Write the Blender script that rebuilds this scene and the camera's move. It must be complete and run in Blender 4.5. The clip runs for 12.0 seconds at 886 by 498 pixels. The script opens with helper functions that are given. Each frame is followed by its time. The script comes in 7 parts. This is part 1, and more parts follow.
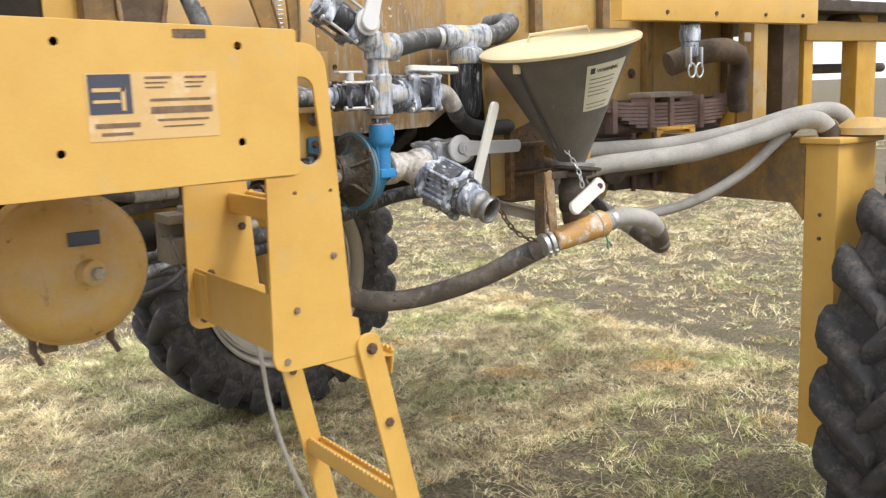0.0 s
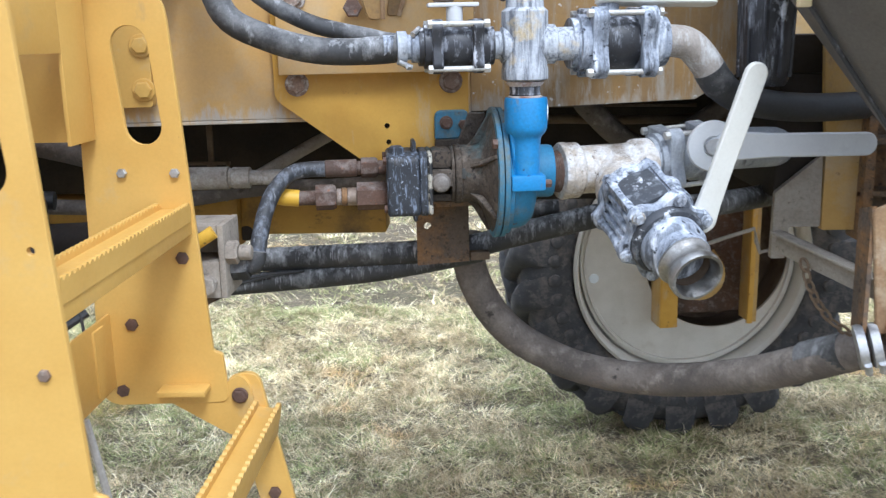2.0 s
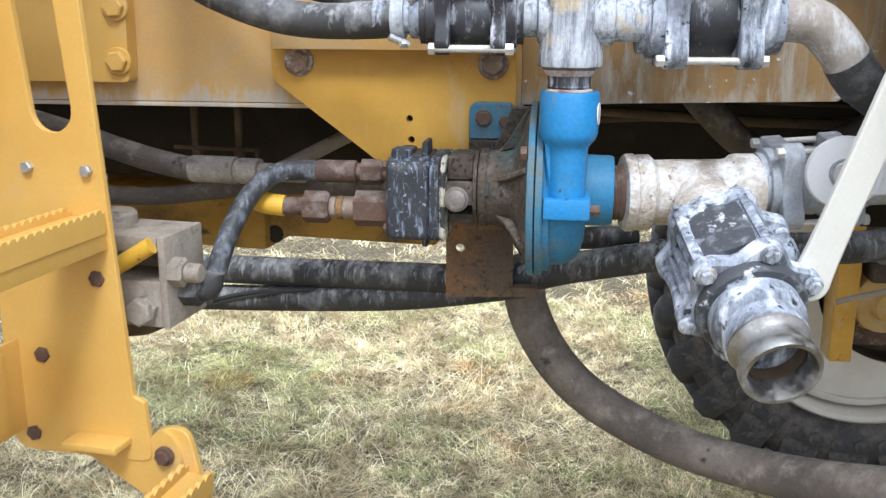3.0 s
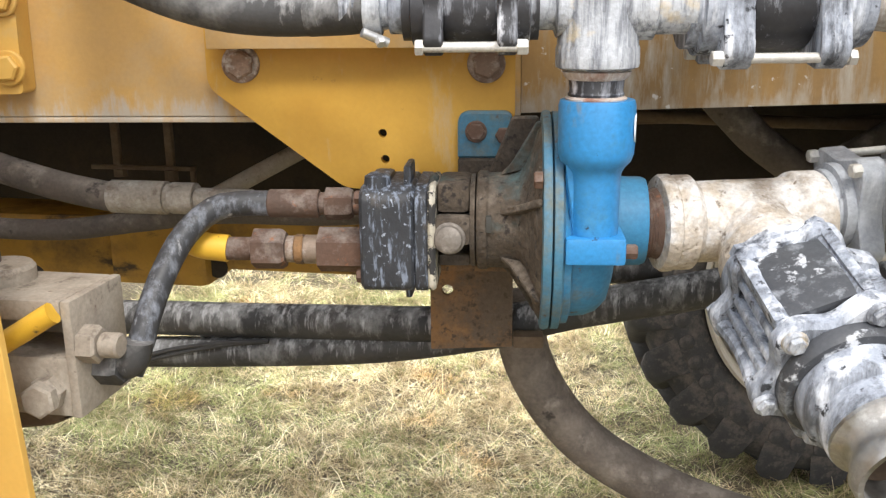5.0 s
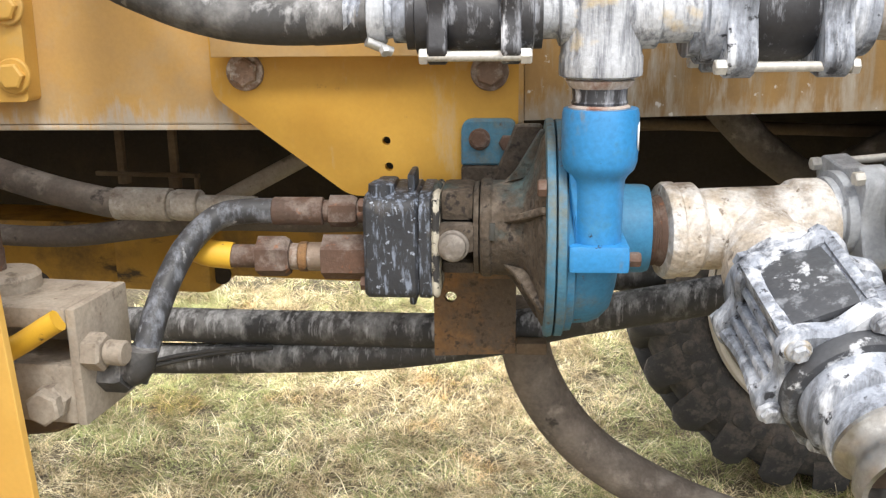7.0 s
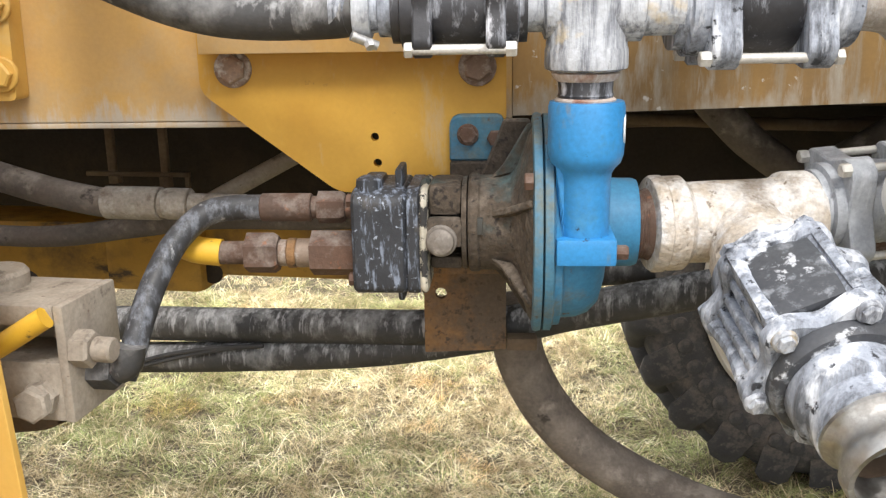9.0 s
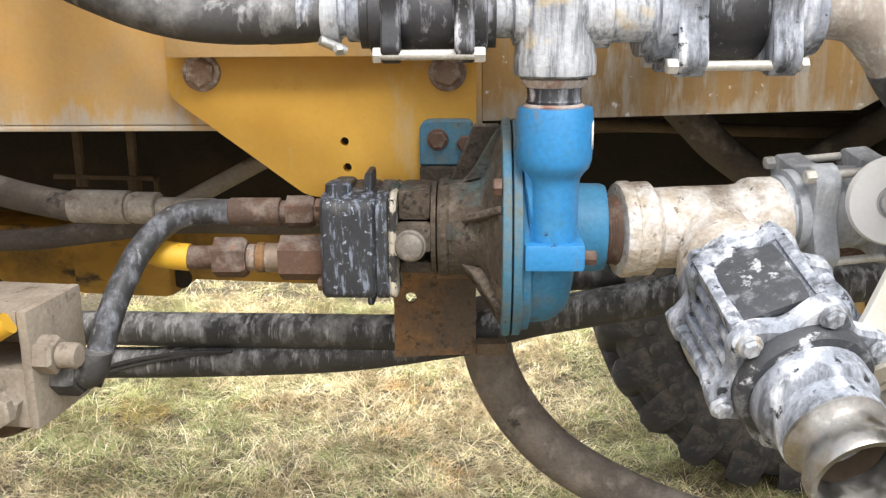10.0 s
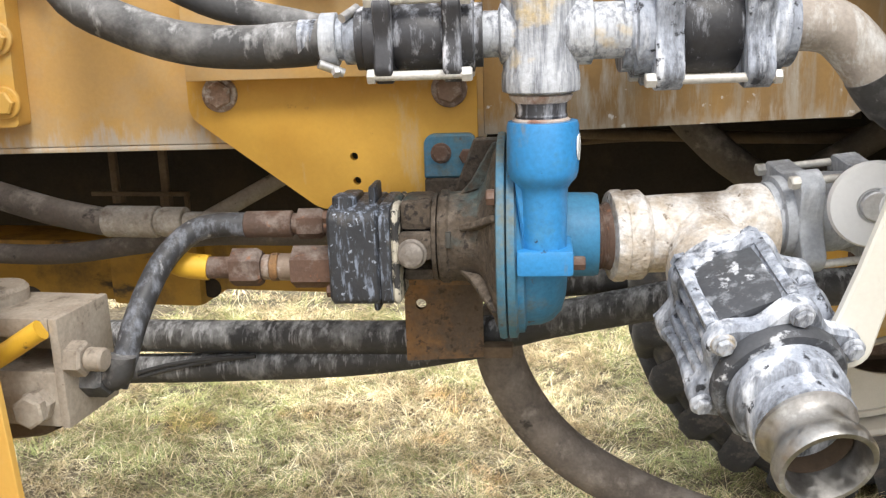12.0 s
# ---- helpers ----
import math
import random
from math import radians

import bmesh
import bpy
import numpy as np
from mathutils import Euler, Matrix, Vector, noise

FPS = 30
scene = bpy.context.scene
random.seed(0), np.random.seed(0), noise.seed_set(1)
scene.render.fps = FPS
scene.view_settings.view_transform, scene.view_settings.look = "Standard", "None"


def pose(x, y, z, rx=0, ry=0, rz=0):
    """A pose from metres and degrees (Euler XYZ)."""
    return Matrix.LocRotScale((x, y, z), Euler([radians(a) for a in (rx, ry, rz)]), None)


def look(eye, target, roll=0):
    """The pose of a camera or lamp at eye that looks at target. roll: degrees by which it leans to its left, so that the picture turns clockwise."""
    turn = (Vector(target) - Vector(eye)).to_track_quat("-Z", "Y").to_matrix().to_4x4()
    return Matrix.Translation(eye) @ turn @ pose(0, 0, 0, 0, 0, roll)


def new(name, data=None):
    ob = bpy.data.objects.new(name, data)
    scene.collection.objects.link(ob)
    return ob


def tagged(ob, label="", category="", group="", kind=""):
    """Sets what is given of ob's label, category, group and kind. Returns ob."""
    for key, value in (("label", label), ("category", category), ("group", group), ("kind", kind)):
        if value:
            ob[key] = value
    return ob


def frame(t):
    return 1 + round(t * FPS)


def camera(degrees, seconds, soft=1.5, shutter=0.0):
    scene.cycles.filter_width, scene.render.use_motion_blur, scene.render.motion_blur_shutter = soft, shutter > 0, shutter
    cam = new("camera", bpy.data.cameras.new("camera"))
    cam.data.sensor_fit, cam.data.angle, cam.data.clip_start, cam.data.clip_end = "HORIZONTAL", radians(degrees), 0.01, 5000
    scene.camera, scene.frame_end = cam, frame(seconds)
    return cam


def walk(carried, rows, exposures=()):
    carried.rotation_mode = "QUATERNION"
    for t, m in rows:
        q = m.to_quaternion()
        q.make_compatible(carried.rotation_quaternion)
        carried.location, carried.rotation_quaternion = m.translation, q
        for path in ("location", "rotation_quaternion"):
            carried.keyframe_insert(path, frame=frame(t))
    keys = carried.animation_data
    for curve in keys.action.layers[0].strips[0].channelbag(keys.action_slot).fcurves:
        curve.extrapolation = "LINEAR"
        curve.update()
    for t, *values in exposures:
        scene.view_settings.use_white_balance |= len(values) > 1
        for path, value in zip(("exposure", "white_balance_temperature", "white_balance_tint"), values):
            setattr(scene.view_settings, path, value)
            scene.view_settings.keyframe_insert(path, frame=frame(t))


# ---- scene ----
PATH = [
    (0, (-0.841, -2.031, 1.56), (0.29, -0.417, 1.223), -2.0),
    (0.2, (-0.687, -2.020, 1.574), (0.371, -0.361, 1.219), -1.7),
    (0.5, (-0.491, -1.958, 1.583), (0.398, -0.201, 1.235), -1.8),
    (0.7, (-0.368, -1.871, 1.562), (0.434, -0.072, 1.213), -1.6),
    (1, (-0.195, -1.753, 1.576), (0.407, 0.106, 1.151), -1.7),
    (1.3, (-0.058, -1.664, 1.572), (0.298, 0.260, 1.159), -1.7),
    (1.5, (0.054, -1.607, 1.569), (0.219, 0.348, 1.18), -0.2),
    (1.7, (0.170, -1.517, 1.568), (0.213, 0.429, 1.112), -1.4),
    (2, (0.263, -1.4, 1.568), (0.192, 0.548, 1.122), -1.3),
    (2.5, (0.364, -1.206, 1.566), (0.06, 0.718, 1.11), -2.0),
    (3, (0.443, -1.045, 1.561), (-0.036, 0.832, 1.065), 0.2),
    (3.5, (0.416, -0.878, 1.567), (-0.059, 1.002, 1.077), -1.4),
    (3.7, (0.401, -0.85, 1.57), (-0.032, 1.041, 1.083), -1.0),
    (5.5, (0.349, -0.838, 1.557), (0.001, 1.06, 1.032), -0.3),
    (6, (0.354, -0.84, 1.559), (0.028, 1.065, 1.045), 0.2),
    (6.5, (0.349, -0.839, 1.563), (-0.009, 1.062, 1.053), -0.2),
    (8.5, (0.36, -0.845, 1.558), (-0.008, 1.054, 1.049), -1.2),
    (9, (0.359, -0.84, 1.556), (-0.005, 1.061, 1.053), -1.0),
    (9.5, (0.358, -0.838, 1.557), (0.012, 1.068, 1.061), -0.6),
    (10, (0.363, -0.839, 1.557), (0.054, 1.074, 1.061), -0.5),
    (10.5, (0.374, -0.845, 1.558), (0.065, 1.072, 1.079), -1.1),
    (11, (0.408, -0.856, 1.565), (0.075, 1.059, 1.095), -2.5),
    (11.5, (0.419, -0.867, 1.567), (0.021, 1.039, 1.113), -2.4),
    (12, (0.414, -0.875, 1.565), (-0.001, 1.024, 1.093), -2.0),
]
cam = camera(51.2, 12.0, 1.3, 0.25)
walk(cam, [(t, look(eye, target, roll)) for t, eye, target, roll in PATH], [(0, 0.52, 6300, 10), (0.5, 0.54, 6200, 10), (1.0, 0.60, 5800, 9), (1.7, 0.63, 5500, 9), (2.1, 0.70, 5300, 9), (2.7, 0.74, 5550, 9), (3.3, 0.80, 5700, 9), (5.5, 0.9, 6500, 10), (12.0, 0.86, 6450, 10)])

# ---- light ----
SUN_EL, SUN_AZ = 52.0, 158.0
world = bpy.data.worlds.new("overcast_sky")
scene.world = world
world.use_nodes = True
wn = world.node_tree.nodes
sky = wn.new("ShaderNodeTexSky")
sky.sky_type, sky.sun_disc = "NISHITA", False
sky.sun_elevation, sky.sun_rotation = radians(SUN_EL), radians(SUN_AZ)
sky.air_density, sky.dust_density, sky.ozone_density = 1.0, 5.0, 1.0
haze = wn.new("ShaderNodeMix")
haze.data_type = "RGBA"
haze.inputs["Factor"].default_value = 0.75
haze.inputs["B"].default_value = (10.5, 10.6, 10.8, 1.0)
world.node_tree.links.new(sky.outputs[0], haze.inputs["A"])
world.node_tree.links.new(haze.outputs["Result"], wn["Background"].inputs["Color"])
wn["Background"].inputs["Strength"].default_value = 0.115
sun = new("sun", bpy.data.lights.new("sun", "SUN"))
sun.data.energy, sun.data.angle, sun.data.color = 1.5, radians(14), (1.0, 0.97, 0.92)
a = radians(SUN_AZ)
sun.matrix_world = look(Vector((math.sin(a), math.cos(a), math.tan(radians(SUN_EL)))) * 20, (0, 0, 0))


# ---- materials ----
def nodes_of(name):
    m = bpy.data.materials.new(name)
    m.use_nodes = True
    n = m.node_tree.nodes
    return m, n, m.node_tree.links, n["Principled BSDF"]


def noise_at(n, l, scale, detail=4.0, stretch=(1, 1, 1), rough=0.6, offset=0.0):
    co = n.new("ShaderNodeTexCoord")
    mp = n.new("ShaderNodeMapping")
    mp.inputs["Scale"].default_value = stretch
    mp.inputs["Location"].default_value = (offset, offset * 0.7, offset * 1.3)
    tx = n.new("ShaderNodeTexNoise")
    tx.inputs["Scale"].default_value, tx.inputs["Detail"].default_value, tx.inputs["Roughness"].default_value = scale, detail, rough
    l.new(co.outputs["Object"], mp.inputs["Vector"])
    l.new(mp.outputs["Vector"], tx.inputs["Vector"])
    return tx.outputs["Fac"]


def ramp(n, l, fac, lo, hi):
    r = n.new("ShaderNodeMapRange")
    r.inputs["From Min"].default_value, r.inputs["From Max"].default_value = lo, hi
    l.new(fac, r.inputs["Value"])
    return r.outputs["Result"]


def blend(n, l, fac, a, b):
    m = n.new("ShaderNodeMix")
    m.data_type = "RGBA"
    if isinstance(fac, float):
        m.inputs["Factor"].default_value = fac
    else:
        l.new(fac, m.inputs["Factor"])
    for key, c in (("A", a), ("B", b)):
        if isinstance(c, tuple):
            m.inputs[key].default_value = (*c, 1.0)
        else:
            l.new(c, m.inputs[key])
    return m.outputs["Result"]


def times(n, l, a, b):
    m = n.new("ShaderNodeMath")
    m.operation = "MULTIPLY"
    l.new(a, m.inputs[0])
    if isinstance(b, float):
        m.inputs[1].default_value = b
    else:
        l.new(b, m.inputs[1])
    return m.outputs[0]


def bump(n, l, bsdf, fac, strength, dist=0.002):
    b = n.new("ShaderNodeBump")
    b.inputs["Strength"].default_value, b.inputs["Distance"].default_value = strength, dist
    l.new(fac, b.inputs["Height"])
    l.new(b.outputs["Normal"], bsdf.inputs["Normal"])


def upward(n, l, fac, amount):
    """Lets dust and residue, and the hoses' painted sheen, lie thicker on faces that look up."""
    geo = n.new("ShaderNodeNewGeometry")
    xyz = n.new("ShaderNodeSeparateXYZ")
    l.new(geo.outputs["Normal"], xyz.inputs["Vector"])
    add = n.new("ShaderNodeMath")
    add.operation = "MULTIPLY_ADD"
    l.new(xyz.outputs["Z"], add.inputs[0])
    add.inputs[1].default_value = amount
    l.new(fac, add.inputs[2])
    return add.outputs[0]


def surface(name, base, second, film=None, film_range=(0.5, 0.7), film_scale=30.0, film_stretch=(1, 1, 1), scale=12.0,
            rough=0.5, metal=0.0, relief=0.15, lumps=0.0, speck=None, speck_range=(0.66, 0.72), speck_scale=90.0, film_rough=0.85, offset=0.0, settle=0.0, film2=None, grain=0.14, drip=None):
    """Two base colours mixed in large patches, a film (dust, residue, rust) over them in streaks or blotches, and fine specks."""
    m, n, l, b = nodes_of(name)
    big = noise_at(n, l, scale, 4, offset=offset)
    fine = noise_at(n, l, 160, 3, offset=offset + 3)
    col = blend(n, l, ramp(n, l, big, 0.35, 0.65), base, second)
    r = n.new("ShaderNodeMapRange")
    r.inputs["To Min"].default_value, r.inputs["To Max"].default_value = max(rough - 0.1, 0.05), min(rough + 0.15, 1)
    l.new(fine, r.inputs["Value"])
    rr, mm = r.outputs["Result"], None
    if film:
        f = noise_at(n, l, film_scale, 6, film_stretch, 0.7, offset + 7)
        if settle:
            f = upward(n, l, f, settle)
        mask = ramp(n, l, f, *film_range)
        col = blend(n, l, mask, col, film)
        mx = n.new("ShaderNodeMix")
        l.new(mask, mx.inputs["Factor"])
        l.new(rr, mx.inputs["A"])
        mx.inputs["B"].default_value = film_rough
        rr = mx.outputs["Result"]
        if metal:
            mt = n.new("ShaderNodeMapRange")
            mt.inputs["To Min"].default_value, mt.inputs["To Max"].default_value = metal, 0.0
            l.new(mask, mt.inputs["Value"])
            mm = mt.outputs["Result"]
    if film2:
        col2, range2, scale2, stretch2 = film2
        f2 = noise_at(n, l, scale2, 6, stretch2, 0.65, offset + 31)
        if settle:
            f2 = upward(n, l, f2, settle)
        col = blend(n, l, ramp(n, l, f2, *range2), col, col2)
    if drip:
        drip_col, z0, rise = drip
        co = n.new("ShaderNodeTexCoord")
        sp = n.new("ShaderNodeSeparateXYZ")
        l.new(co.outputs["Object"], sp.inputs["Vector"])
        fall = n.new("ShaderNodeMapRange")
        fall.inputs["From Min"].default_value, fall.inputs["From Max"].default_value = z0, z0 + rise
        fall.inputs["To Min"].default_value, fall.inputs["To Max"].default_value = 0.16, -0.22
        l.new(sp.outputs["Z"], fall.inputs["Value"])
        ad = n.new("ShaderNodeMath")
        l.new(noise_at(n, l, 55, 5, (1, 1, 0.25), 0.65, offset + 51), ad.inputs[0])
        l.new(fall.outputs["Result"], ad.inputs[1])
        col = blend(n, l, ramp(n, l, ad.outputs[0], 0.52, 0.70), col, drip_col)
    if speck:
        col = blend(n, l, ramp(n, l, noise_at(n, l, speck_scale, 5, offset=offset + 11), *speck_range), col, speck)
    if grain:
        g = n.new("ShaderNodeMapRange")
        g.inputs["From Min"].default_value, g.inputs["From Max"].default_value = 0.3, 0.7
        g.inputs["To Min"].default_value, g.inputs["To Max"].default_value = 1 - grain, 1 + grain * 0.8
        l.new(noise_at(n, l, 240, 3, offset=offset + 41), g.inputs["Value"])
        gm = n.new("ShaderNodeMix")
        gm.data_type, gm.blend_type = "RGBA", "MULTIPLY"
        gm.inputs["Factor"].default_value = 1.0
        l.new(col, gm.inputs["A"])
        l.new(g.outputs["Result"], gm.inputs["B"])
        col = gm.outputs["Result"]
    l.new(col, b.inputs["Base Color"])
    l.new(rr, b.inputs["Roughness"])
    if mm:
        l.new(mm, b.inputs["Metallic"])
    else:
        b.inputs["Metallic"].default_value = metal
    if relief:
        height = fine
        if lumps:
            add = n.new("ShaderNodeMath")
            add.operation = "MULTIPLY_ADD"
            l.new(noise_at(n, l, 45, 4, film_stretch if film else (1, 1, 1), offset=offset + 21), add.inputs[0])
            add.inputs[1].default_value = lumps
            l.new(fine, add.inputs[2])
            height = add.outputs[0]
        bump(n, l, b, height, relief)
    return m


YEL, YEL2 = (0.66, 0.405, 0.10), (0.61, 0.36, 0.082)
M = {}
M["yellow"] = surface("yellow_paint", YEL, YEL2, (0.55, 0.42, 0.21), (0.58, 0.82), 9, rough=0.4, relief=0.06, lumps=0.3, film2=((0.45, 0.30, 0.12), (0.66, 0.80), 26, (1, 1, 0.4)), speck=(0.25, 0.12, 0.05), speck_range=(0.73, 0.77), speck_scale=60, grain=0.03)
M["yellow_dusty"] = surface("dusty_yellow_paint", (0.53, 0.335, 0.10), (0.46, 0.275, 0.07), (0.46, 0.37, 0.24), (0.47, 0.72), 10, rough=0.55, relief=0.12, film2=((0.24, 0.15, 0.07), (0.60, 0.74), 30, (1, 1, 0.6)), speck=(0.16, 0.08, 0.04), speck_range=(0.68, 0.74), speck_scale=40, grain=0.05)
M["yellow_rail"] = surface("rail_paint", (0.63, 0.36, 0.052), (0.55, 0.30, 0.038), (0.56, 0.44, 0.28), (0.56, 0.76), 22, (1, 1, 0.30), rough=0.5, relief=0.06, speck=(0.17, 0.07, 0.025), speck_range=(0.66, 0.74), speck_scale=35, grain=0.03)
M["rail_dust"] = surface("tan_dusty_rail_paint", (0.60, 0.365, 0.115), (0.53, 0.335, 0.13), (0.50, 0.38, 0.23), (0.46, 0.78), 10, rough=0.6, relief=0.08, film2=((0.55, 0.48, 0.38), (0.63, 0.78), 42, (1, 1, 0.2)), speck=(0.22, 0.12, 0.06), speck_range=(0.72, 0.76), speck_scale=50, grain=0.04, drip=((0.52, 0.46, 0.38), 1.452, 0.045))
M["rail_streak"] = surface("residue_streaked_rail", (0.36, 0.215, 0.070), (0.25, 0.155, 0.065), (0.34, 0.285, 0.21), (0.48, 0.70), 70, (1.0, 1.0, 0.13), rough=0.6, relief=0.1, film2=((0.44, 0.40, 0.34), (0.57, 0.70), 46, (1, 1, 0.16)), speck=(0.62, 0.59, 0.55), speck_range=(0.65, 0.70), speck_scale=62, grain=0.05, drip=((0.38, 0.32, 0.245), 1.455, 0.05))
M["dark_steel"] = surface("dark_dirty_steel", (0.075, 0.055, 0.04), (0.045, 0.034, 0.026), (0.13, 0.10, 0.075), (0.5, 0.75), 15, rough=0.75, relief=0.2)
M["grime"] = surface("grime_brown_steel", (0.13, 0.09, 0.055), (0.09, 0.06, 0.038), (0.2, 0.15, 0.1), (0.5, 0.75), 12, rough=0.8, relief=0.2)
M["rust"] = surface("rusty_steel", (0.135, 0.075, 0.05), (0.085, 0.055, 0.042), (0.23, 0.19, 0.165), (0.5, 0.72), 46, rough=0.8, relief=0.5, lumps=1.5, speck=(0.28, 0.11, 0.05), speck_range=(0.62, 0.74), settle=0.06)
M["rust_plate"] = surface("rusty_painted_plate", (0.30, 0.155, 0.055), (0.20, 0.115, 0.055), (0.12, 0.09, 0.065), (0.40, 0.58), 14, rough=0.8, relief=0.8, lumps=3.0, speck=(0.07, 0.05, 0.035), speck_range=(0.56, 0.66), speck_scale=120)
M["dirt_cast"] = surface("dirt_caked_casting", (0.088, 0.067, 0.048), (0.055, 0.045, 0.036), (0.06, 0.105, 0.11), (0.54, 0.74), 14, rough=0.9, relief=0.9, lumps=3.0, film2=((0.15, 0.122, 0.095), (0.53, 0.68), 38, (1, 1, 1)), speck=(0.03, 0.024, 0.02), speck_range=(0.58, 0.66), speck_scale=130, settle=0.05, grain=0.3)
M["blue"] = surface("blue_enamel", (0.03, 0.235, 0.53), (0.035, 0.21, 0.46), (0.07, 0.22, 0.33), (0.55, 0.75), 22, rough=0.42, relief=0.10, lumps=0.6, film2=((0.18, 0.19, 0.17), (0.62, 0.78), 40, (1, 1, 0.4)), speck=(0.02, 0.04, 0.07), speck_range=(0.69, 0.73), speck_scale=85)
M["teal"] = surface("weathered_blue_enamel", (0.05, 0.175, 0.29), (0.065, 0.18, 0.25), (0.155, 0.165, 0.135), (0.46, 0.68), 30, rough=0.6, relief=0.3, lumps=1.0, speck=(0.10, 0.06, 0.035), speck_range=(0.62, 0.70), settle=0.05)
M["motor"] = surface("chipped_black_enamel", (0.020, 0.022, 0.027), (0.034, 0.037, 0.044), (0.20, 0.235, 0.30), (0.53, 0.64), 230, (1, 1, 0.22), rough=0.5, relief=0.3, lumps=1.0, film2=((0.075, 0.066, 0.058), (0.56, 0.70), 30, (1, 1, 1)), speck=(0.30, 0.34, 0.41), speck_range=(0.63, 0.67), speck_scale=210, settle=0.03)
M["cream_metal"] = surface("cream_chipped_paint", (0.50, 0.47, 0.39), (0.42, 0.38, 0.30), (0.035, 0.034, 0.034), (0.50, 0.53), 60, rough=0.6, relief=0.3)
M["residue"] = surface("residue_coated_poly", (0.062, 0.068, 0.082), (0.115, 0.125, 0.145), (0.34, 0.37, 0.43), (0.38, 0.58), 85, (1, 1, 0.12), rough=0.5, relief=0.5, lumps=2.0, film2=((0.66, 0.69, 0.75), (0.52, 0.64), 44, (1, 1, 0.22)), speck=(0.028, 0.03, 0.037), speck_range=(0.60, 0.66), speck_scale=80, settle=0.03)
M["residue_thick"] = surface("thick_white_residue", (0.54, 0.56, 0.59), (0.41, 0.43, 0.47), (0.17, 0.18, 0.205), (0.45, 0.61), 120, (1, 1, 0.09), rough=0.75, relief=0.6, lumps=2.5, film2=((0.12, 0.12, 0.13), (0.64, 0.70), 60, (1, 1, 0.5)), speck=(0.60, 0.47, 0.26), speck_range=(0.55, 0.66), speck_scale=19)
M["black_poly"] = surface("black_poly_with_film", (0.022, 0.022, 0.025), (0.035, 0.035, 0.04), (0.42, 0.44, 0.49), (0.53, 0.74), 90, (1, 1, 0.14), rough=0.45, relief=0.2, lumps=1.0, film2=((0.55, 0.56, 0.60), (0.60, 0.68), 36, (1, 1, 0.5)), settle=0.06)
M["tee_cream"] = surface("cream_stained_poly", (0.55, 0.49, 0.42), (0.47, 0.40, 0.32), (0.68, 0.66, 0.64), (0.46, 0.62), 34, rough=0.8, relief=0.7, lumps=4.0, film2=((0.30, 0.25, 0.20), (0.57, 0.72), 22, (1, 1, 1)), speck=(0.20, 0.16, 0.12), speck_range=(0.61, 0.69), speck_scale=90, settle=0.07, grain=0.2)
M["tan_grey"] = surface("tan_grey_crust", (0.40, 0.36, 0.32), (0.30, 0.26, 0.22), (0.56, 0.55, 0.53), (0.50, 0.68), 60, (1, 1, 0.3), rough=0.8, relief=0.5, lumps=2.0, film2=((0.24, 0.17, 0.11), (0.58, 0.70), 30, (1, 1, 1)))
M["residue_pale"] = surface("pale_grey_residue", (0.31, 0.33, 0.365), (0.40, 0.42, 0.45), (0.55, 0.57, 0.60), (0.50, 0.68), 55, (1, 1, 0.2), rough=0.8, relief=0.4, lumps=1.2, film2=((0.13, 0.135, 0.15), (0.60, 0.70), 38, (1, 1, 0.5)))
M["handle"] = surface("cream_plastic_handle", (0.67, 0.645, 0.57), (0.70, 0.68, 0.61), (0.55, 0.51, 0.43), (0.56, 0.78), 20, (1, 1, 0.4), rough=0.45, relief=0.08, film2=((0.50, 0.42, 0.26), (0.68, 0.78), 34, (1, 1, 0.3)), grain=0.03)
M["handle_white"] = surface("white_plastic_handle", (0.64, 0.64, 0.63), (0.59, 0.59, 0.59), (0.48, 0.48, 0.48), (0.6, 0.8), 14, rough=0.45, relief=0.03, grain=0.03)
# The paler upward film holds dust and a painted sheen along the top.
M["hose"] = surface("dusty_sheen_black_rubber", (0.034, 0.034, 0.035), (0.055, 0.054, 0.054), (0.27, 0.265, 0.26), (0.46, 0.74), 12, rough=0.6, relief=0.2, film2=((0.30, 0.30, 0.30), (0.58, 0.72), 70, (1, 1, 0.4)), settle=0.08)
M["hose_film"] = surface("rubber_with_white_film", (0.03, 0.03, 0.031), (0.06, 0.057, 0.055), (0.30, 0.30, 0.30), (0.48, 0.72), 30, (1.0, 1, 0.5), rough=0.6, relief=0.25, film2=((0.46, 0.46, 0.47), (0.56, 0.74), 85, (1.6, 1, 0.22)), settle=0.10)
M["hose_brown"] = surface("mud_dusted_rubber", (0.15, 0.123, 0.103), (0.105, 0.09, 0.078), (0.26, 0.222, 0.188), (0.46, 0.70), 9, rough=0.85, relief=0.25, film2=((0.32, 0.28, 0.24), (0.56, 0.72), 30, (1, 1, 1)), speck=(0.05, 0.042, 0.036), speck_range=(0.65, 0.72), speck_scale=34, settle=0.10)
M["hose_grey"] = surface("chalky_grey_rubber", (0.42, 0.40, 0.36), (0.33, 0.31, 0.28), (0.52, 0.50, 0.46), (0.45, 0.75), 8, rough=0.85, relief=0.12)
M["steel"] = surface("worn_steel", (0.44, 0.43, 0.41), (0.32, 0.31, 0.295), (0.21, 0.195, 0.18), (0.46, 0.70), 30, rough=0.34, metal=1.0, relief=0.12, film2=((0.50, 0.49, 0.47), (0.6, 0.72), 60, (1, 1, 1)), film_rough=0.7)
M["zinc"] = surface("dull_zinc", (0.55, 0.55, 0.55), (0.45, 0.45, 0.46), (0.60, 0.58, 0.54), (0.5, 0.7), 50, rough=0.4, metal=0.8, relief=0.15)
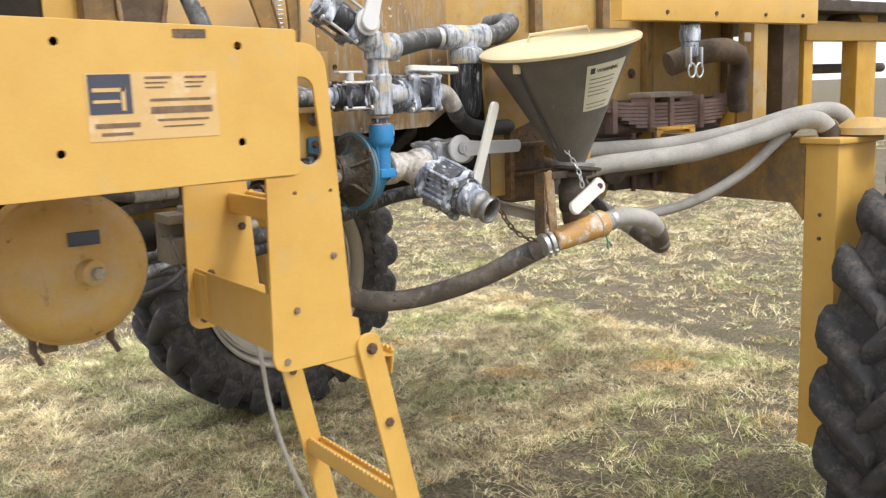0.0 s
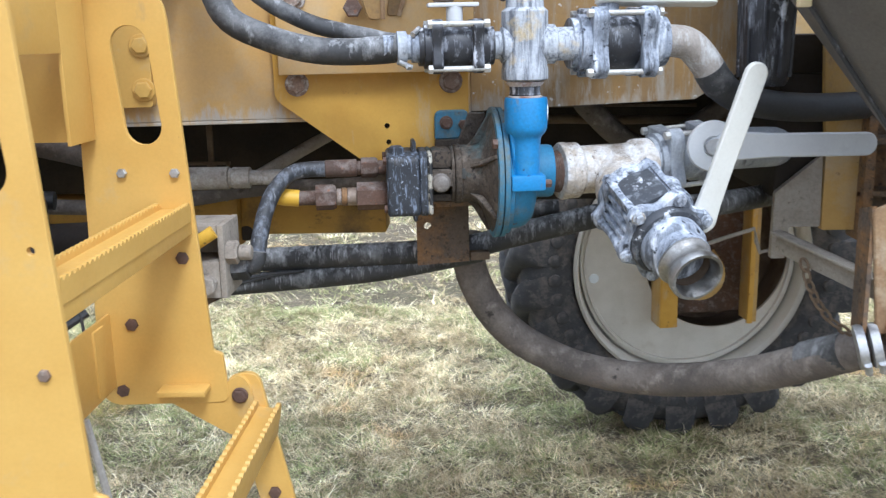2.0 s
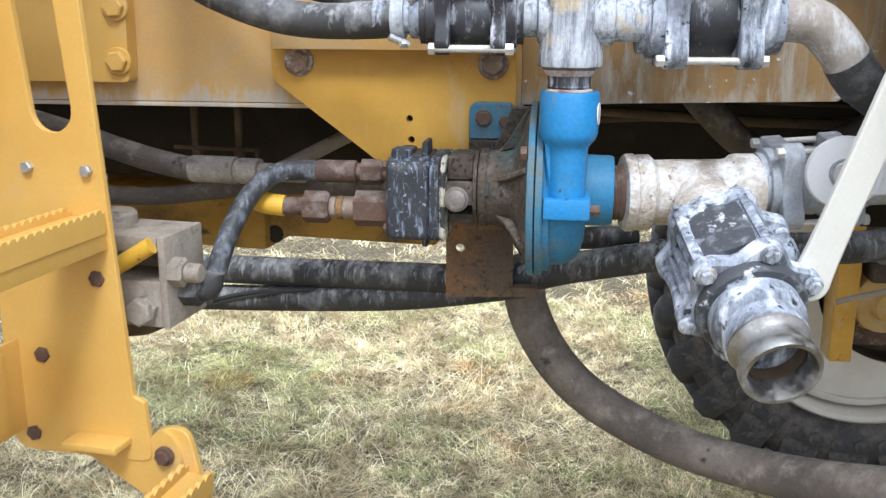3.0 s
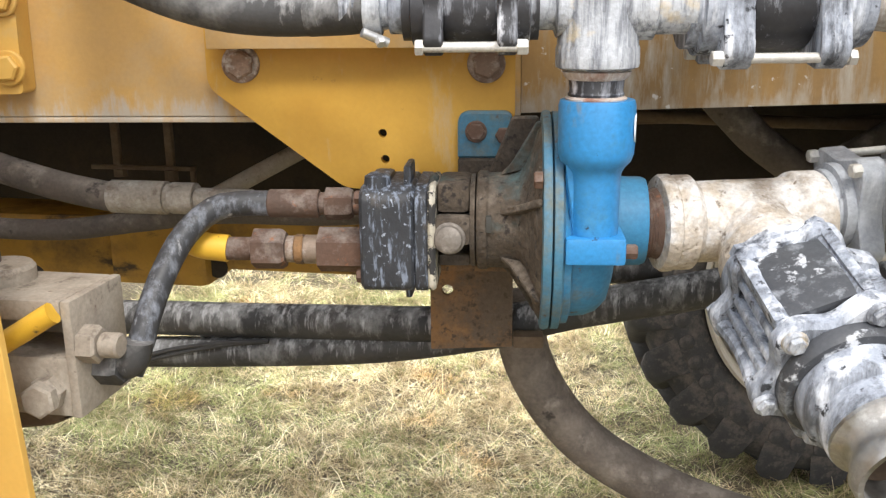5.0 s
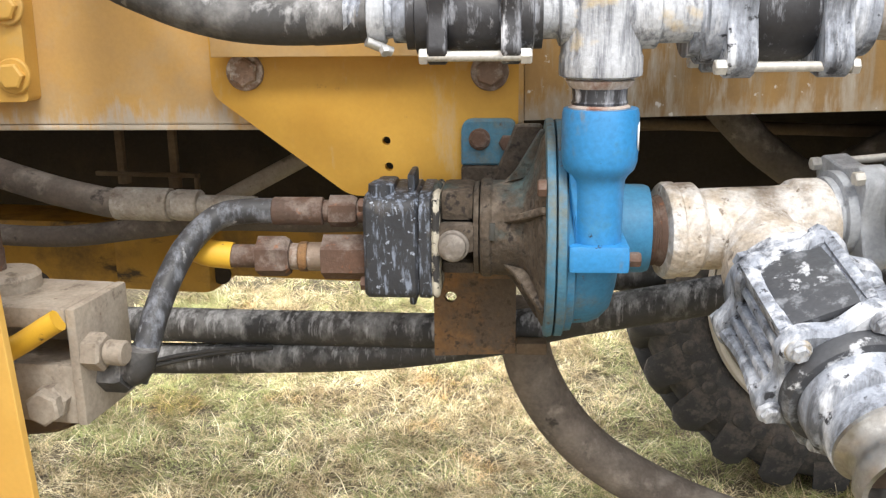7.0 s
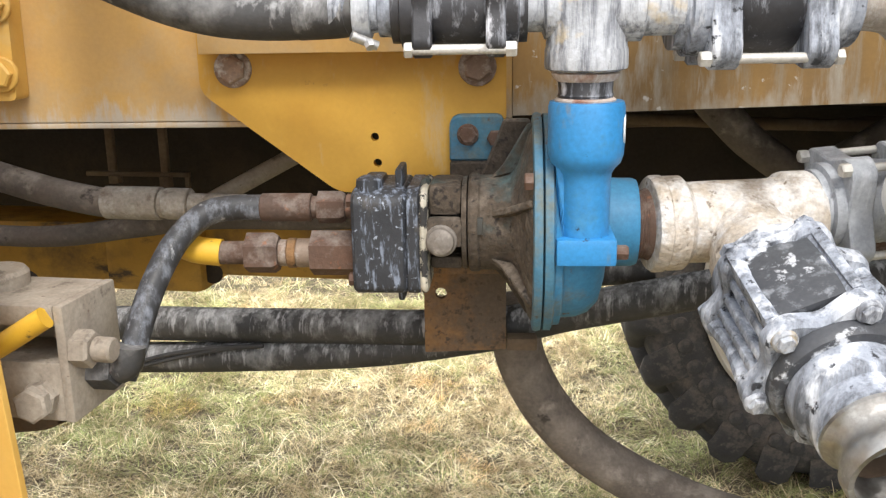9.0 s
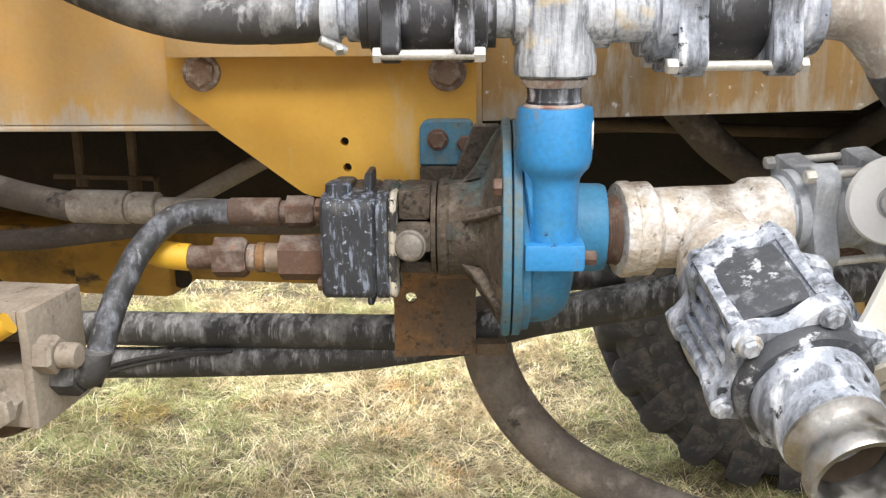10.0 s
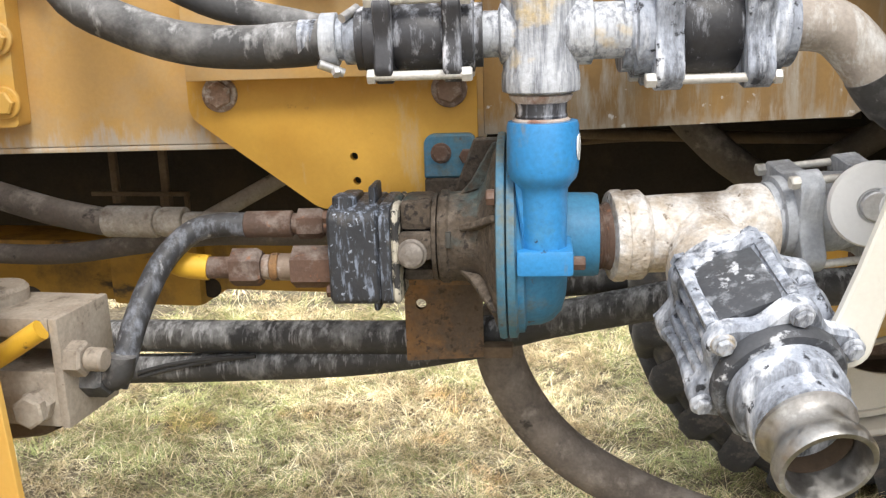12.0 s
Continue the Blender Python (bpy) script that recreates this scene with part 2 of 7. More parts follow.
M["bolt"] = surface("dull_rusty_bolt", (0.30, 0.25, 0.20), (0.22, 0.15, 0.11), (0.50, 0.46, 0.42), (0.5, 0.7), 50, rough=0.6, metal=0.4, relief=0.3)
M["bolt_dark"] = surface("dark_rusty_bolt", (0.10, 0.06, 0.045), (0.14, 0.08, 0.055), rough=0.7, metal=0.2, relief=0.3, scale=60)
M["block"] = surface("mud_grey_block_paint", (0.37, 0.325, 0.265), (0.31, 0.27, 0.22), (0.24, 0.20, 0.16), (0.5, 0.72), 14, rough=0.75, relief=0.25, film2=((0.14, 0.115, 0.09), (0.60, 0.72), 50, (1, 1, 1)), speck=(0.16, 0.12, 0.09), speck_range=(0.66, 0.72), settle=0.04)
M["grey_poly"] = surface("grey_translucent_poly", (0.135, 0.122, 0.105), (0.115, 0.103, 0.088), (0.19, 0.17, 0.145), (0.5, 0.8), 9, (1, 1, 0.35), rough=0.5, relief=0.08, film2=((0.24, 0.22, 0.19), (0.64, 0.78), 50, (1, 1, 0.2)))
M["lid"] = surface("cream_poly_lid", (0.72, 0.60, 0.36), (0.68, 0.55, 0.31), (0.60, 0.50, 0.33), (0.5, 0.8), 8, rough=0.6, relief=0.05, grain=0.03)
M["orange"] = surface("orange_stained_poly", (0.60, 0.34, 0.08), (0.48, 0.28, 0.12), (0.66, 0.58, 0.50), (0.50, 0.60), 20, rough=0.6, relief=0.2)
M["rubber"] = surface("tyre_rubber", (0.032, 0.031, 0.032), (0.048, 0.046, 0.046), (0.17, 0.14, 0.115), (0.50, 0.76), 11, rough=0.8, relief=0.3, lumps=0.8, film2=((0.11, 0.095, 0.08), (0.54, 0.72), 34, (1, 1, 1)), settle=0.06)
M["rim"] = surface("cream_rim_paint", (0.63, 0.59, 0.51), (0.57, 0.53, 0.45), (0.42, 0.35, 0.26), (0.60, 0.80), 6, rough=0.5, relief=0.06, speck=(0.30, 0.22, 0.15), speck_range=(0.70, 0.76), speck_scale=22, grain=0.04)
M["sticker"] = surface("faded_sticker", (0.66, 0.44, 0.19), (0.63, 0.41, 0.17), (0.74, 0.60, 0.40), (0.55, 0.75), 20, rough=0.4, relief=0.04, grain=0.03)
M["ink"] = surface("faded_ink", (0.13, 0.08, 0.05), (0.24, 0.15, 0.09), rough=0.5, relief=0, scale=60, grain=0.03)
M["ink_dark"] = surface("dark_blue_ink", (0.045, 0.05, 0.075), (0.06, 0.065, 0.09), rough=0.5, relief=0, grain=0.03)
M["paper"] = surface("cream_label", (0.66, 0.62, 0.48), (0.62, 0.58, 0.44), rough=0.5, relief=0.02, grain=0.03)
M["black_ink"] = surface("black_ink", (0.05, 0.05, 0.045), (0.06, 0.06, 0.055), rough=0.5, relief=0, grain=0.03)
# White for the pump sticker and for painted light in the rim hole.
M["white_mark"] = surface("white_sticker_hole_light", (0.75, 0.78, 0.78), (0.7, 0.74, 0.75), rough=0.5, relief=0, grain=0.03)
M["galv"] = surface("dusty_spring_steel", (0.27, 0.19, 0.165), (0.20, 0.135, 0.115), (0.22, 0.12, 0.085), (0.5, 0.7), 20, rough=0.7, relief=0.2)
M["rust_tan"] = surface("tan_rusty_bracket", (0.34, 0.22, 0.11), (0.24, 0.14, 0.07), (0.45, 0.36, 0.24), (0.5, 0.7), 22, rough=0.75, relief=0.2)
M["rod_paint"] = surface("pale_filmed_rod", (0.50, 0.48, 0.44), (0.60, 0.59, 0.56), (0.30, 0.28, 0.26), (0.55, 0.7), 50, rough=0.5, metal=0.3)
M["tan_crust"] = surface("tan_white_crust", (0.50, 0.42, 0.36), (0.40, 0.33, 0.29), (0.62, 0.60, 0.60), (0.46, 0.62), 100, (1, 1, 0.16), rough=0.8, relief=0.7, lumps=4.0, film2=((0.26, 0.13, 0.09), (0.57, 0.68), 26, (1, 1, 0.7)), speck=(0.72, 0.71, 0.71), speck_range=(0.62, 0.68), speck_scale=44)
# Near-black steel that carries the shade of the recess in its colour.
M["recess"] = surface("shade_black_steel", (0.026, 0.018, 0.012), (0.014, 0.010, 0.007), (0.05, 0.034, 0.02), (0.52, 0.76), 9, rough=0.8, relief=0.2)
# Rail yellow darkened for the shaded inner beam, under brown streaks.
M["yellow_shade"] = surface("shade_dark_yellow_beam", (0.50, 0.285, 0.045), (0.42, 0.23, 0.035), (0.14, 0.09, 0.045), (0.50, 0.72), 9, rough=0.5, relief=0.08, film2=((0.07, 0.045, 0.025), (0.60, 0.70), 26, (0.5, 1, 1)), speck=(0.06, 0.035, 0.02), speck_range=(0.66, 0.72), speck_scale=30, grain=0.04)
M["pale_ferrule"] = surface("chalky_crimped_steel", (0.37, 0.33, 0.28), (0.29, 0.255, 0.215), (0.48, 0.45, 0.41), (0.48, 0.66), 36, rough=0.75, relief=0.4, lumps=1.0, film2=((0.17, 0.13, 0.10), (0.58, 0.70), 40, (1, 1, 1)), grain=0.2)
M["nut_dusty"] = surface("dusty_grey_nut", (0.23, 0.205, 0.18), (0.16, 0.14, 0.12), (0.33, 0.30, 0.27), (0.5, 0.68), 60, rough=0.65, metal=0.3, relief=0.4, grain=0.2)
M["bolt_crust"] = surface("crusted_pale_bolt", (0.33, 0.25, 0.20), (0.24, 0.15, 0.10), (0.58, 0.54, 0.50), (0.46, 0.60), 70, rough=0.7, metal=0.2, relief=0.5, lumps=1.5, grain=0.25)
M["blue_dull"] = surface("dull_blue_enamel", (0.035, 0.20, 0.38), (0.045, 0.185, 0.32), (0.14, 0.17, 0.16), (0.52, 0.74), 24, rough=0.55, relief=0.2, lumps=0.8, speck=(0.10, 0.06, 0.035), speck_range=(0.68, 0.73), speck_scale=70)
# Grimy yellow, darkened further to hold the shade round the axle.
M["yellow_grimy_shaded"] = surface("grimy_shaded_yellow_paint", (0.37, 0.215, 0.055), (0.27, 0.155, 0.05), (0.15, 0.105, 0.065), (0.44, 0.66), 7, rough=0.65, relief=0.2, lumps=0.8, film2=((0.10, 0.07, 0.045), (0.58, 0.72), 24, (1, 1, 0.4)), speck=(0.30, 0.24, 0.16), speck_range=(0.66, 0.72), speck_scale=36)
M["hose_dark"] = surface("greasy_black_rubber", (0.028, 0.028, 0.029), (0.042, 0.041, 0.041), (0.10, 0.095, 0.09), (0.55, 0.80), 12, rough=0.55, relief=0.15)
M["hose_scuff"] = surface("scuffed_black_rubber", (0.028, 0.029, 0.033), (0.045, 0.046, 0.05), (0.20, 0.215, 0.25), (0.47, 0.66), 70, (1, 1, 0.5), rough=0.5, relief=0.2, film2=((0.36, 0.37, 0.39), (0.63, 0.72), 90, (1, 1, 0.4)))
M["grey_cover"] = surface("grey_filmed_poly", (0.075, 0.08, 0.088), (0.055, 0.058, 0.066), (0.26, 0.275, 0.30), (0.54, 0.70), 60, (1, 1, 1), rough=0.5, relief=0.3, lumps=1.5, film2=((0.62, 0.64, 0.68), (0.575, 0.625), 30, (1, 1, 1)))
M["ink_grey"] = surface("grey_print", (0.17, 0.165, 0.13), (0.26, 0.25, 0.20), rough=0.5, relief=0, scale=80, grain=0.03)
M["twine"] = surface("green_twine", (0.05, 0.22, 0.14), (0.06, 0.25, 0.17), rough=0.8, relief=0)
M["chain"] = surface("rusty_chain_steel", (0.20, 0.14, 0.085), (0.15, 0.10, 0.06), rough=0.7, metal=0.4, relief=0.2)
M["shaft"] = surface("yellow_painted_fitting", (0.70, 0.42, 0.04), (0.62, 0.36, 0.03), (0.12, 0.08, 0.04), (0.64, 0.72), 60, rough=0.5, grain=0.03)


# ---- mesh helpers ----
def part(name, bm, material, parent, label="", smooth=35):
    me = bpy.data.meshes.new(name)
    bmesh.ops.recalc_face_normals(bm, faces=bm.faces)
    bm.to_mesh(me)
    bm.free()
    me.materials.append(M[material])
    for p in me.polygons:
        p.use_smooth = True
    me.set_sharp_from_angle(angle=radians(smooth))
    ob = new(name, me)
    if parent:
        ob.parent = parent
        ob.matrix_parent_inverse = world_of(parent).inverted()
    return tagged(ob, label)


def world_of(ob):
    return (world_of(ob.parent) @ ob.matrix_parent_inverse @ ob.matrix_basis) if ob.parent else ob.matrix_basis.copy()


def thing(name, at, label, category, group="", kind=""):
    e = new(name)
    e.empty_display_size = 0.05
    e.matrix_basis = Matrix.Translation(at)
    return tagged(e, label, category, group, kind)


def bevelled(bm, width, segments=2):
    if width > 0:
        edges = [e for e in bm.edges if len(e.link_faces) == 2 and e.calc_face_angle(0) > 0.6]
        bmesh.ops.bevel(bm, geom=edges, offset=width, segments=segments, affect="EDGES", profile=0.6)
    return bm


def box(x0, x1, y0, y1, z0, z1, bevel=0.003, m=None):
    bm = bmesh.new()
    bmesh.ops.create_cube(bm, size=1, matrix=Matrix.Translation(((x0 + x1) / 2, (y0 + y1) / 2, (z0 + z1) / 2)) @ Matrix.Diagonal((x1 - x0, y1 - y0, z1 - z0, 1)))
    bevelled(bm, bevel)
    if m:
        bm.transform(m)
    return bm


def join(*many):
    bm = many[0]
    for other in many[1:]:
        me = bpy.data.meshes.new("tmp")
        other.to_mesh(me)
        other.free()
        bm.from_mesh(me)
        bpy.data.meshes.remove(me)
    return bm


def frame_on(p, d, up=(0, 0, 1)):
    """A pose with its z axis along d and its y axis as near to up as it goes."""
    z = Vector(d).normalized()
    x = Vector(up).cross(z)
    if x.length < 1e-4:
        x = Vector((1, 0, 0)).cross(z) if abs(z.x) < 0.9 else Vector((0, 1, 0)).cross(z)
    x.normalize()
    y = z.cross(x)
    m = Matrix((x, y, z)).transposed().to_4x4()
    m.translation = Vector(p)
    return m


def lathe(p, d, profile, seg=36, closed=True):
    """Turns (radius, way along d) pairs about the axis through p."""
    bm = bmesh.new()
    m = frame_on(p, d)
    rings = []
    for r, h in profile:
        if r < 1e-5:
            rings.append([bm.verts.new(m @ Vector((0, 0, h)))])
        else:
            rings.append([bm.verts.new(m @ Vector((r * math.cos(2 * math.pi * k / seg), r * math.sin(2 * math.pi * k / seg), h))) for k in range(seg)])
    for a, b in zip(rings, rings[1:]):
        for k in range(seg):
            j = (k + 1) % seg
            vs = [a[k % len(a)], a[j % len(a)], b[j % len(b)], b[k % len(b)]]
            vs = list(dict.fromkeys(vs))
            if len(vs) > 2:
                bm.faces.new(vs)
    if closed:
        for ring in (rings[0], rings[-1]):
            if len(ring) > 2:
                bm.faces.new(ring)
    return bm


def cyl(p0, p1, r, seg=24, r1=None, bevel=0.0):
    p0, p1 = Vector(p0), Vector(p1)
    h = (p1 - p0).length
    r1 = r if r1 is None else r1
    prof = [(r, 0), (r1, h)] if bevel <= 0 else [(r - bevel, 0), (r, bevel), (r1, h - bevel), (r1 - bevel, h)]
    return lathe(p0, p1 - p0, prof, seg)


def spline(points, step=0.012):
    """A smooth line through the points (Catmull-Rom), resampled."""
    p = [Vector(q) for q in points]
    p = [p[0] * 2 - p[1]] + p + [p[-1] * 2 - p[-2]]
    out = []
    for i in range(1, len(p) - 2):
        n = max(3, int((p[i + 1] - p[i]).length / step))
        for k in range(n):
            t = k / n
            a, b, c, d = p[i - 1], p[i], p[i + 1], p[i + 2]
            out.append(0.5 * ((2 * b) + (c - a) * t + (2 * a - 5 * b + 4 * c - d) * t * t + (3 * b - a - 3 * c + d) * t ** 3))
    out.append(p[-2])
    return out


def tube(points, r, seg=16, step=0.012, smooth_line=True, radii=None, wall=0.0):
    line = spline(points, step) if smooth_line else [Vector(q) for q in points]
    bm = bmesh.new()
    rings, side = [], None
    for i, q in enumerate(line):
        d = (line[min(i + 1, len(line) - 1)] - line[max(i - 1, 0)]).normalized()
        if side is None:
            side = d.orthogonal().normalized()
        side = (side - d * side.dot(d)).normalized()
        up = d.cross(side)
        rr = r if radii is None else radii(i / (len(line) - 1))
        rings.append([bm.verts.new(q + (side * math.cos(2 * math.pi * k / seg) + up * math.sin(2 * math.pi * k / seg)) * rr) for k in range(seg)])
    for a, b in zip(rings, rings[1:]):
        for k in range(seg):
            j = (k + 1) % seg
            bm.faces.new((a[k], a[j], b[j], b[k]))
    for ring in (rings[0], rings[-1]):
        if wall > 0:
            c = sum((v.co for v in ring), Vector()) / seg
            other = rings[1] if ring is rings[0] else rings[-2]
            inward = (sum((v.co for v in other), Vector()) / seg - c).normalized()
            inner = [bm.verts.new(c + (v.co - c) * (1 - wall / r)) for v in ring]
            deep = [bm.verts.new(v.co + inward * r * 1.5) for v in inner]
            for k in range(seg):
                j = (k + 1) % seg
                bm.faces.new((ring[k], ring[j], inner[j], inner[k]))
                bm.faces.new((inner[k], inner[j], deep[j], deep[k]))
            bm.faces.new(deep)
        else:
            bm.faces.new(ring)
    return bm


def hexagon(p, d, r, h, washer=0.0, turn=0.0):
    """A hex head on a washer, standing on p and looking along d."""
    m = frame_on(p, d)
    bm = bmesh.new()
    low = [bm.verts.new(m @ Vector((r * math.cos(turn + k * math.pi / 3), r * math.sin(turn + k * math.pi / 3), 0))) for k in range(6)]
    top = [bm.verts.new(m @ Vector((r * math.cos(turn + k * math.pi / 3), r * math.sin(turn + k * math.pi / 3), h * 0.85))) for k in range(6)]
    cap = [bm.verts.new(m @ Vector((r * 0.84 * math.cos(turn + k * math.pi / 3), r * 0.84 * math.sin(turn + k * math.pi / 3), h))) for k in range(6)]
    for a, b in ((low, top), (top, cap)):
        for k in range(6):
            j = (k + 1) % 6
            bm.faces.new((a[k], a[j], b[j], b[k]))
    bm.faces.new(cap)
    bm.faces.new(low)
    if washer > 0:
        bm = join(bm, lathe(m.translation, d, [(washer, -0.001), (washer, 0.0025), (washer - 0.001, 0.0035)], 24))
    return bm


def rounded(points, radii, seg=6):
    """A closed outline with its corners rounded."""
    out, n = [], len(points)
    for i, p in enumerate(points):
        r = radii[i] if isinstance(radii, (list, tuple)) else radii
        p = Vector((*p, 0))
        a, b = Vector((*points[i - 1], 0)) - p, Vector((*points[(i + 1) % n], 0)) - p
        if r <= 0:
            out.append((p.x, p.y))
            continue
        cut = min(r, a.length * 0.49, b.length * 0.49)
        q0, q1 = p + a.normalized() * cut, p + b.normalized() * cut
        for k in range(seg + 1):
            t = k / seg
            q = q0 * (1 - t) ** 2 + p * 2 * t * (1 - t) + q1 * t * t
            out.append((q.x, q.y))
    return out


def slot(cx0, cz0, cx1, cz1, r, seg=10):
    """A slot's outline with round ends, from one end's centre to the other's."""
    d = Vector((cx1 - cx0, cz1 - cz0, 0))
    a0 = math.atan2(d.y, d.x)
    pts = [(cx1 + r * math.cos(a0 - math.pi / 2 + math.pi * k / seg), cz1 + r * math.sin(a0 - math.pi / 2 + math.pi * k / seg)) for k in range(seg + 1)]
    return pts + [(cx0 + r * math.cos(a0 + math.pi / 2 + math.pi * k / seg), cz0 + r * math.sin(a0 + math.pi / 2 + math.pi * k / seg)) for k in range(seg + 1)]


def ring(cx, cz, r, seg=12):
    return [(cx + r * math.cos(2 * math.pi * k / seg), cz + r * math.sin(2 * math.pi * k / seg)) for k in range(seg)]


def plate(outline, holes, depth, m=None, bevel=0.0):
    """A plate with holes: outlines in its own x and z, standing from y = 0 to y = depth."""
    bm = bmesh.new()
    edges = []
    for loop in (outline, *holes):
        vs = [bm.verts.new((x, 0, z)) for x, z in loop]
        edges += [bm.edges.new((vs[i], vs[(i + 1) % len(vs)])) for i in range(len(vs))]
    bmesh.ops.triangle_fill(bm, use_beauty=True, edges=edges)
    back = bmesh.ops.extrude_face_region(bm, geom=list(bm.faces))
    bmesh.ops.translate(bm, vec=(0, depth, 0), verts=[v for v in back["geom"] if isinstance(v, bmesh.types.BMVert)])
    if bevel > 0:
        bevelled(bm, bevel, 1)
    if m:
        bm.transform(m)
    return bm


# ---- frames: the machine stands askew to the ladder ----
def turned(px, py, qx, qy, degrees, scale=1.0, z=0.0):
    """Turns about the upright through (qx, qy) and lays that upright on (px, py)."""
    return Matrix.Translation((px, py, z)) @ Matrix.Rotation(radians(degrees), 4, "Z") @ Matrix.Scale(scale, 4) @ Matrix.Translation((-qx, -qy, -z))


RAIL = turned(0.13, 0.018, 0.13, 0.012, 7.0)
PUMP = turned(0.302, -0.040, 0.302, -0.060, 6.5, 1.02, 1.372)
MANIFOLD = turned(0.3335, -0.111, 0.333, -0.108, 8.0)


def shifted(m, *things):
    for ob in things:
        ob.matrix_basis = m @ ob.matrix_basis


# ---- ground ----
def ground_material():
    m, n, l, b = nodes_of("dry_turf_soil")
    big = noise_at(n, l, 0.9, 5)
    mid = noise_at(n, l, 7, 6, offset=5)
    fine = noise_at(n, l, 60, 4, offset=9)
    col = blend(n, l, ramp(n, l, mid, 0.35, 0.65), (0.24, 0.185, 0.11), (0.42, 0.35, 0.22))
    col = blend(n, l, times(n, l, ramp(n, l, big, 0.45, 0.62), 0.6), col, (0.13, 0.15, 0.05))
    col = blend(n, l, ramp(n, l, fine, 0.4, 0.75), (0.085, 0.062, 0.035), col)
    l.new(col, b.inputs["Base Color"])
    b.inputs["Roughness"].default_value = 0.95
    bump(n, l, b, fine, 0.8, 0.02)
    return m


def hump(x, y):
    return 0.018 * noise.noise((x * 0.9, y * 0.9, 0)) + 0.010 * noise.noise((x * 3.1, y * 3.1, 4))


def build_ground():
    bm = bmesh.new()
    xs = [-600, -120, -30, -12] + [-6 + 0.2 * k for k in range(81)] + [16, 34, 120, 600]
    ys = [-600, -120, -30, -10] + [-4 + 0.2 * k for k in range(91)] + [20, 40, 120, 600]
    grid = [[bm.verts.new((x, y, hump(x, y) if -6 <= x <= 10 and -4 <= y <= 14 else 0)) for y in ys] for x in xs]
    for i in range(len(xs) - 1):
        for j in range(len(ys) - 1):
            bm.faces.new((grid[i][j], grid[i + 1][j], grid[i + 1][j + 1], grid[i][j + 1]))
    M["soil"] = ground_material()
    return tagged(part("ground", bm, "soil", None, "", 80), "dry straw-coloured turf with patches of green", "ground", kind="structure")


def grass_material():
    m, n, l, b = nodes_of("dry_grass_blades")
    geo = n.new("ShaderNodeNewGeometry")
    r = n.new("ShaderNodeValToRGB")
    e = r.color_ramp.elements
    e[0].position, e[0].color = 0.0, (0.36, 0.285, 0.18, 1)
    e[1].position, e[1].color = 1.0, (0.93, 0.88, 0.72, 1)
    for pos, c in ((0.25, (0.58, 0.49, 0.31)), (0.55, (0.76, 0.675, 0.455)), (0.8, (0.87, 0.80, 0.60))):
        k = e.new(pos)
        k.color = (*c, 1)
    l.new(geo.outputs["Random Per Island"], r.inputs["Fac"])
    patch = ramp(n, l, noise_at(n, l, 1.3, 4, offset=2), 0.46, 0.62)
    pick = n.new("ShaderNodeMath")
    pick.operation = "FRACT"
    mul = n.new("ShaderNodeMath")
    mul.operation = "MULTIPLY"
    mul.inputs[1].default_value = 7.31
    l.new(geo.outputs["Random Per Island"], mul.inputs[0])
    l.new(mul.outputs[0], pick.inputs[0])
    green = n.new("ShaderNodeMath")
    green.operation = "LESS_THAN"
    l.new(pick.outputs[0], green.inputs[0])
    lim = n.new("ShaderNodeMath")
    lim.operation = "MULTIPLY_ADD"
    l.new(patch, lim.inputs[0])
    lim.inputs[1].default_value, lim.inputs[2].default_value = 0.60, 0.13
    l.new(lim.outputs[0], green.inputs[1])
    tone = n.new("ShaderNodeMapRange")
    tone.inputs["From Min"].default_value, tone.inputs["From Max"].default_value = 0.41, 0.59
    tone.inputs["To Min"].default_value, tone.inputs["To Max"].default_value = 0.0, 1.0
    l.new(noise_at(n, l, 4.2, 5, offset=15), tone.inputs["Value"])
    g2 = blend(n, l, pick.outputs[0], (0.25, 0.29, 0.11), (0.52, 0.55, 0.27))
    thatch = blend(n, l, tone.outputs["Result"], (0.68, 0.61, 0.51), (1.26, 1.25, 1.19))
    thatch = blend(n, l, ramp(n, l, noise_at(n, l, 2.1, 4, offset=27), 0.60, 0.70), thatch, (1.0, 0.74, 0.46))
    # Fine random patches multiply the colour, the dark ones painting shade between tufts.
    gap_shade = n.new("ShaderNodeMapRange")
    gap_shade.inputs["From Min"].default_value, gap_shade.inputs["From Max"].default_value = 0.36, 0.64
    gap_shade.inputs["To Min"].default_value, gap_shade.inputs["To Max"].default_value = 0.0, 1.0
    l.new(noise_at(n, l, 19, 3, offset=44), gap_shade.inputs["Value"])
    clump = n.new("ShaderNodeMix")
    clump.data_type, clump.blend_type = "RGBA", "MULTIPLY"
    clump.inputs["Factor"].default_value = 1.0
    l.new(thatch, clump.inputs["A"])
    l.new(blend(n, l, gap_shade.outputs["Result"], (0.84, 0.78, 0.68), (1.38, 1.36, 1.30)), clump.inputs["B"])
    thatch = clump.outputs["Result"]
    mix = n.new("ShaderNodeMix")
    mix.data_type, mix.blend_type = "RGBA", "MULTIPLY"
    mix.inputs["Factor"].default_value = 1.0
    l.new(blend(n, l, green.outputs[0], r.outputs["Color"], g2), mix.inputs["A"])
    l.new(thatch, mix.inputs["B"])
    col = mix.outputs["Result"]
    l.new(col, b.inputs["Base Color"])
    b.inputs["Roughness"].default_value = 0.8
    return m


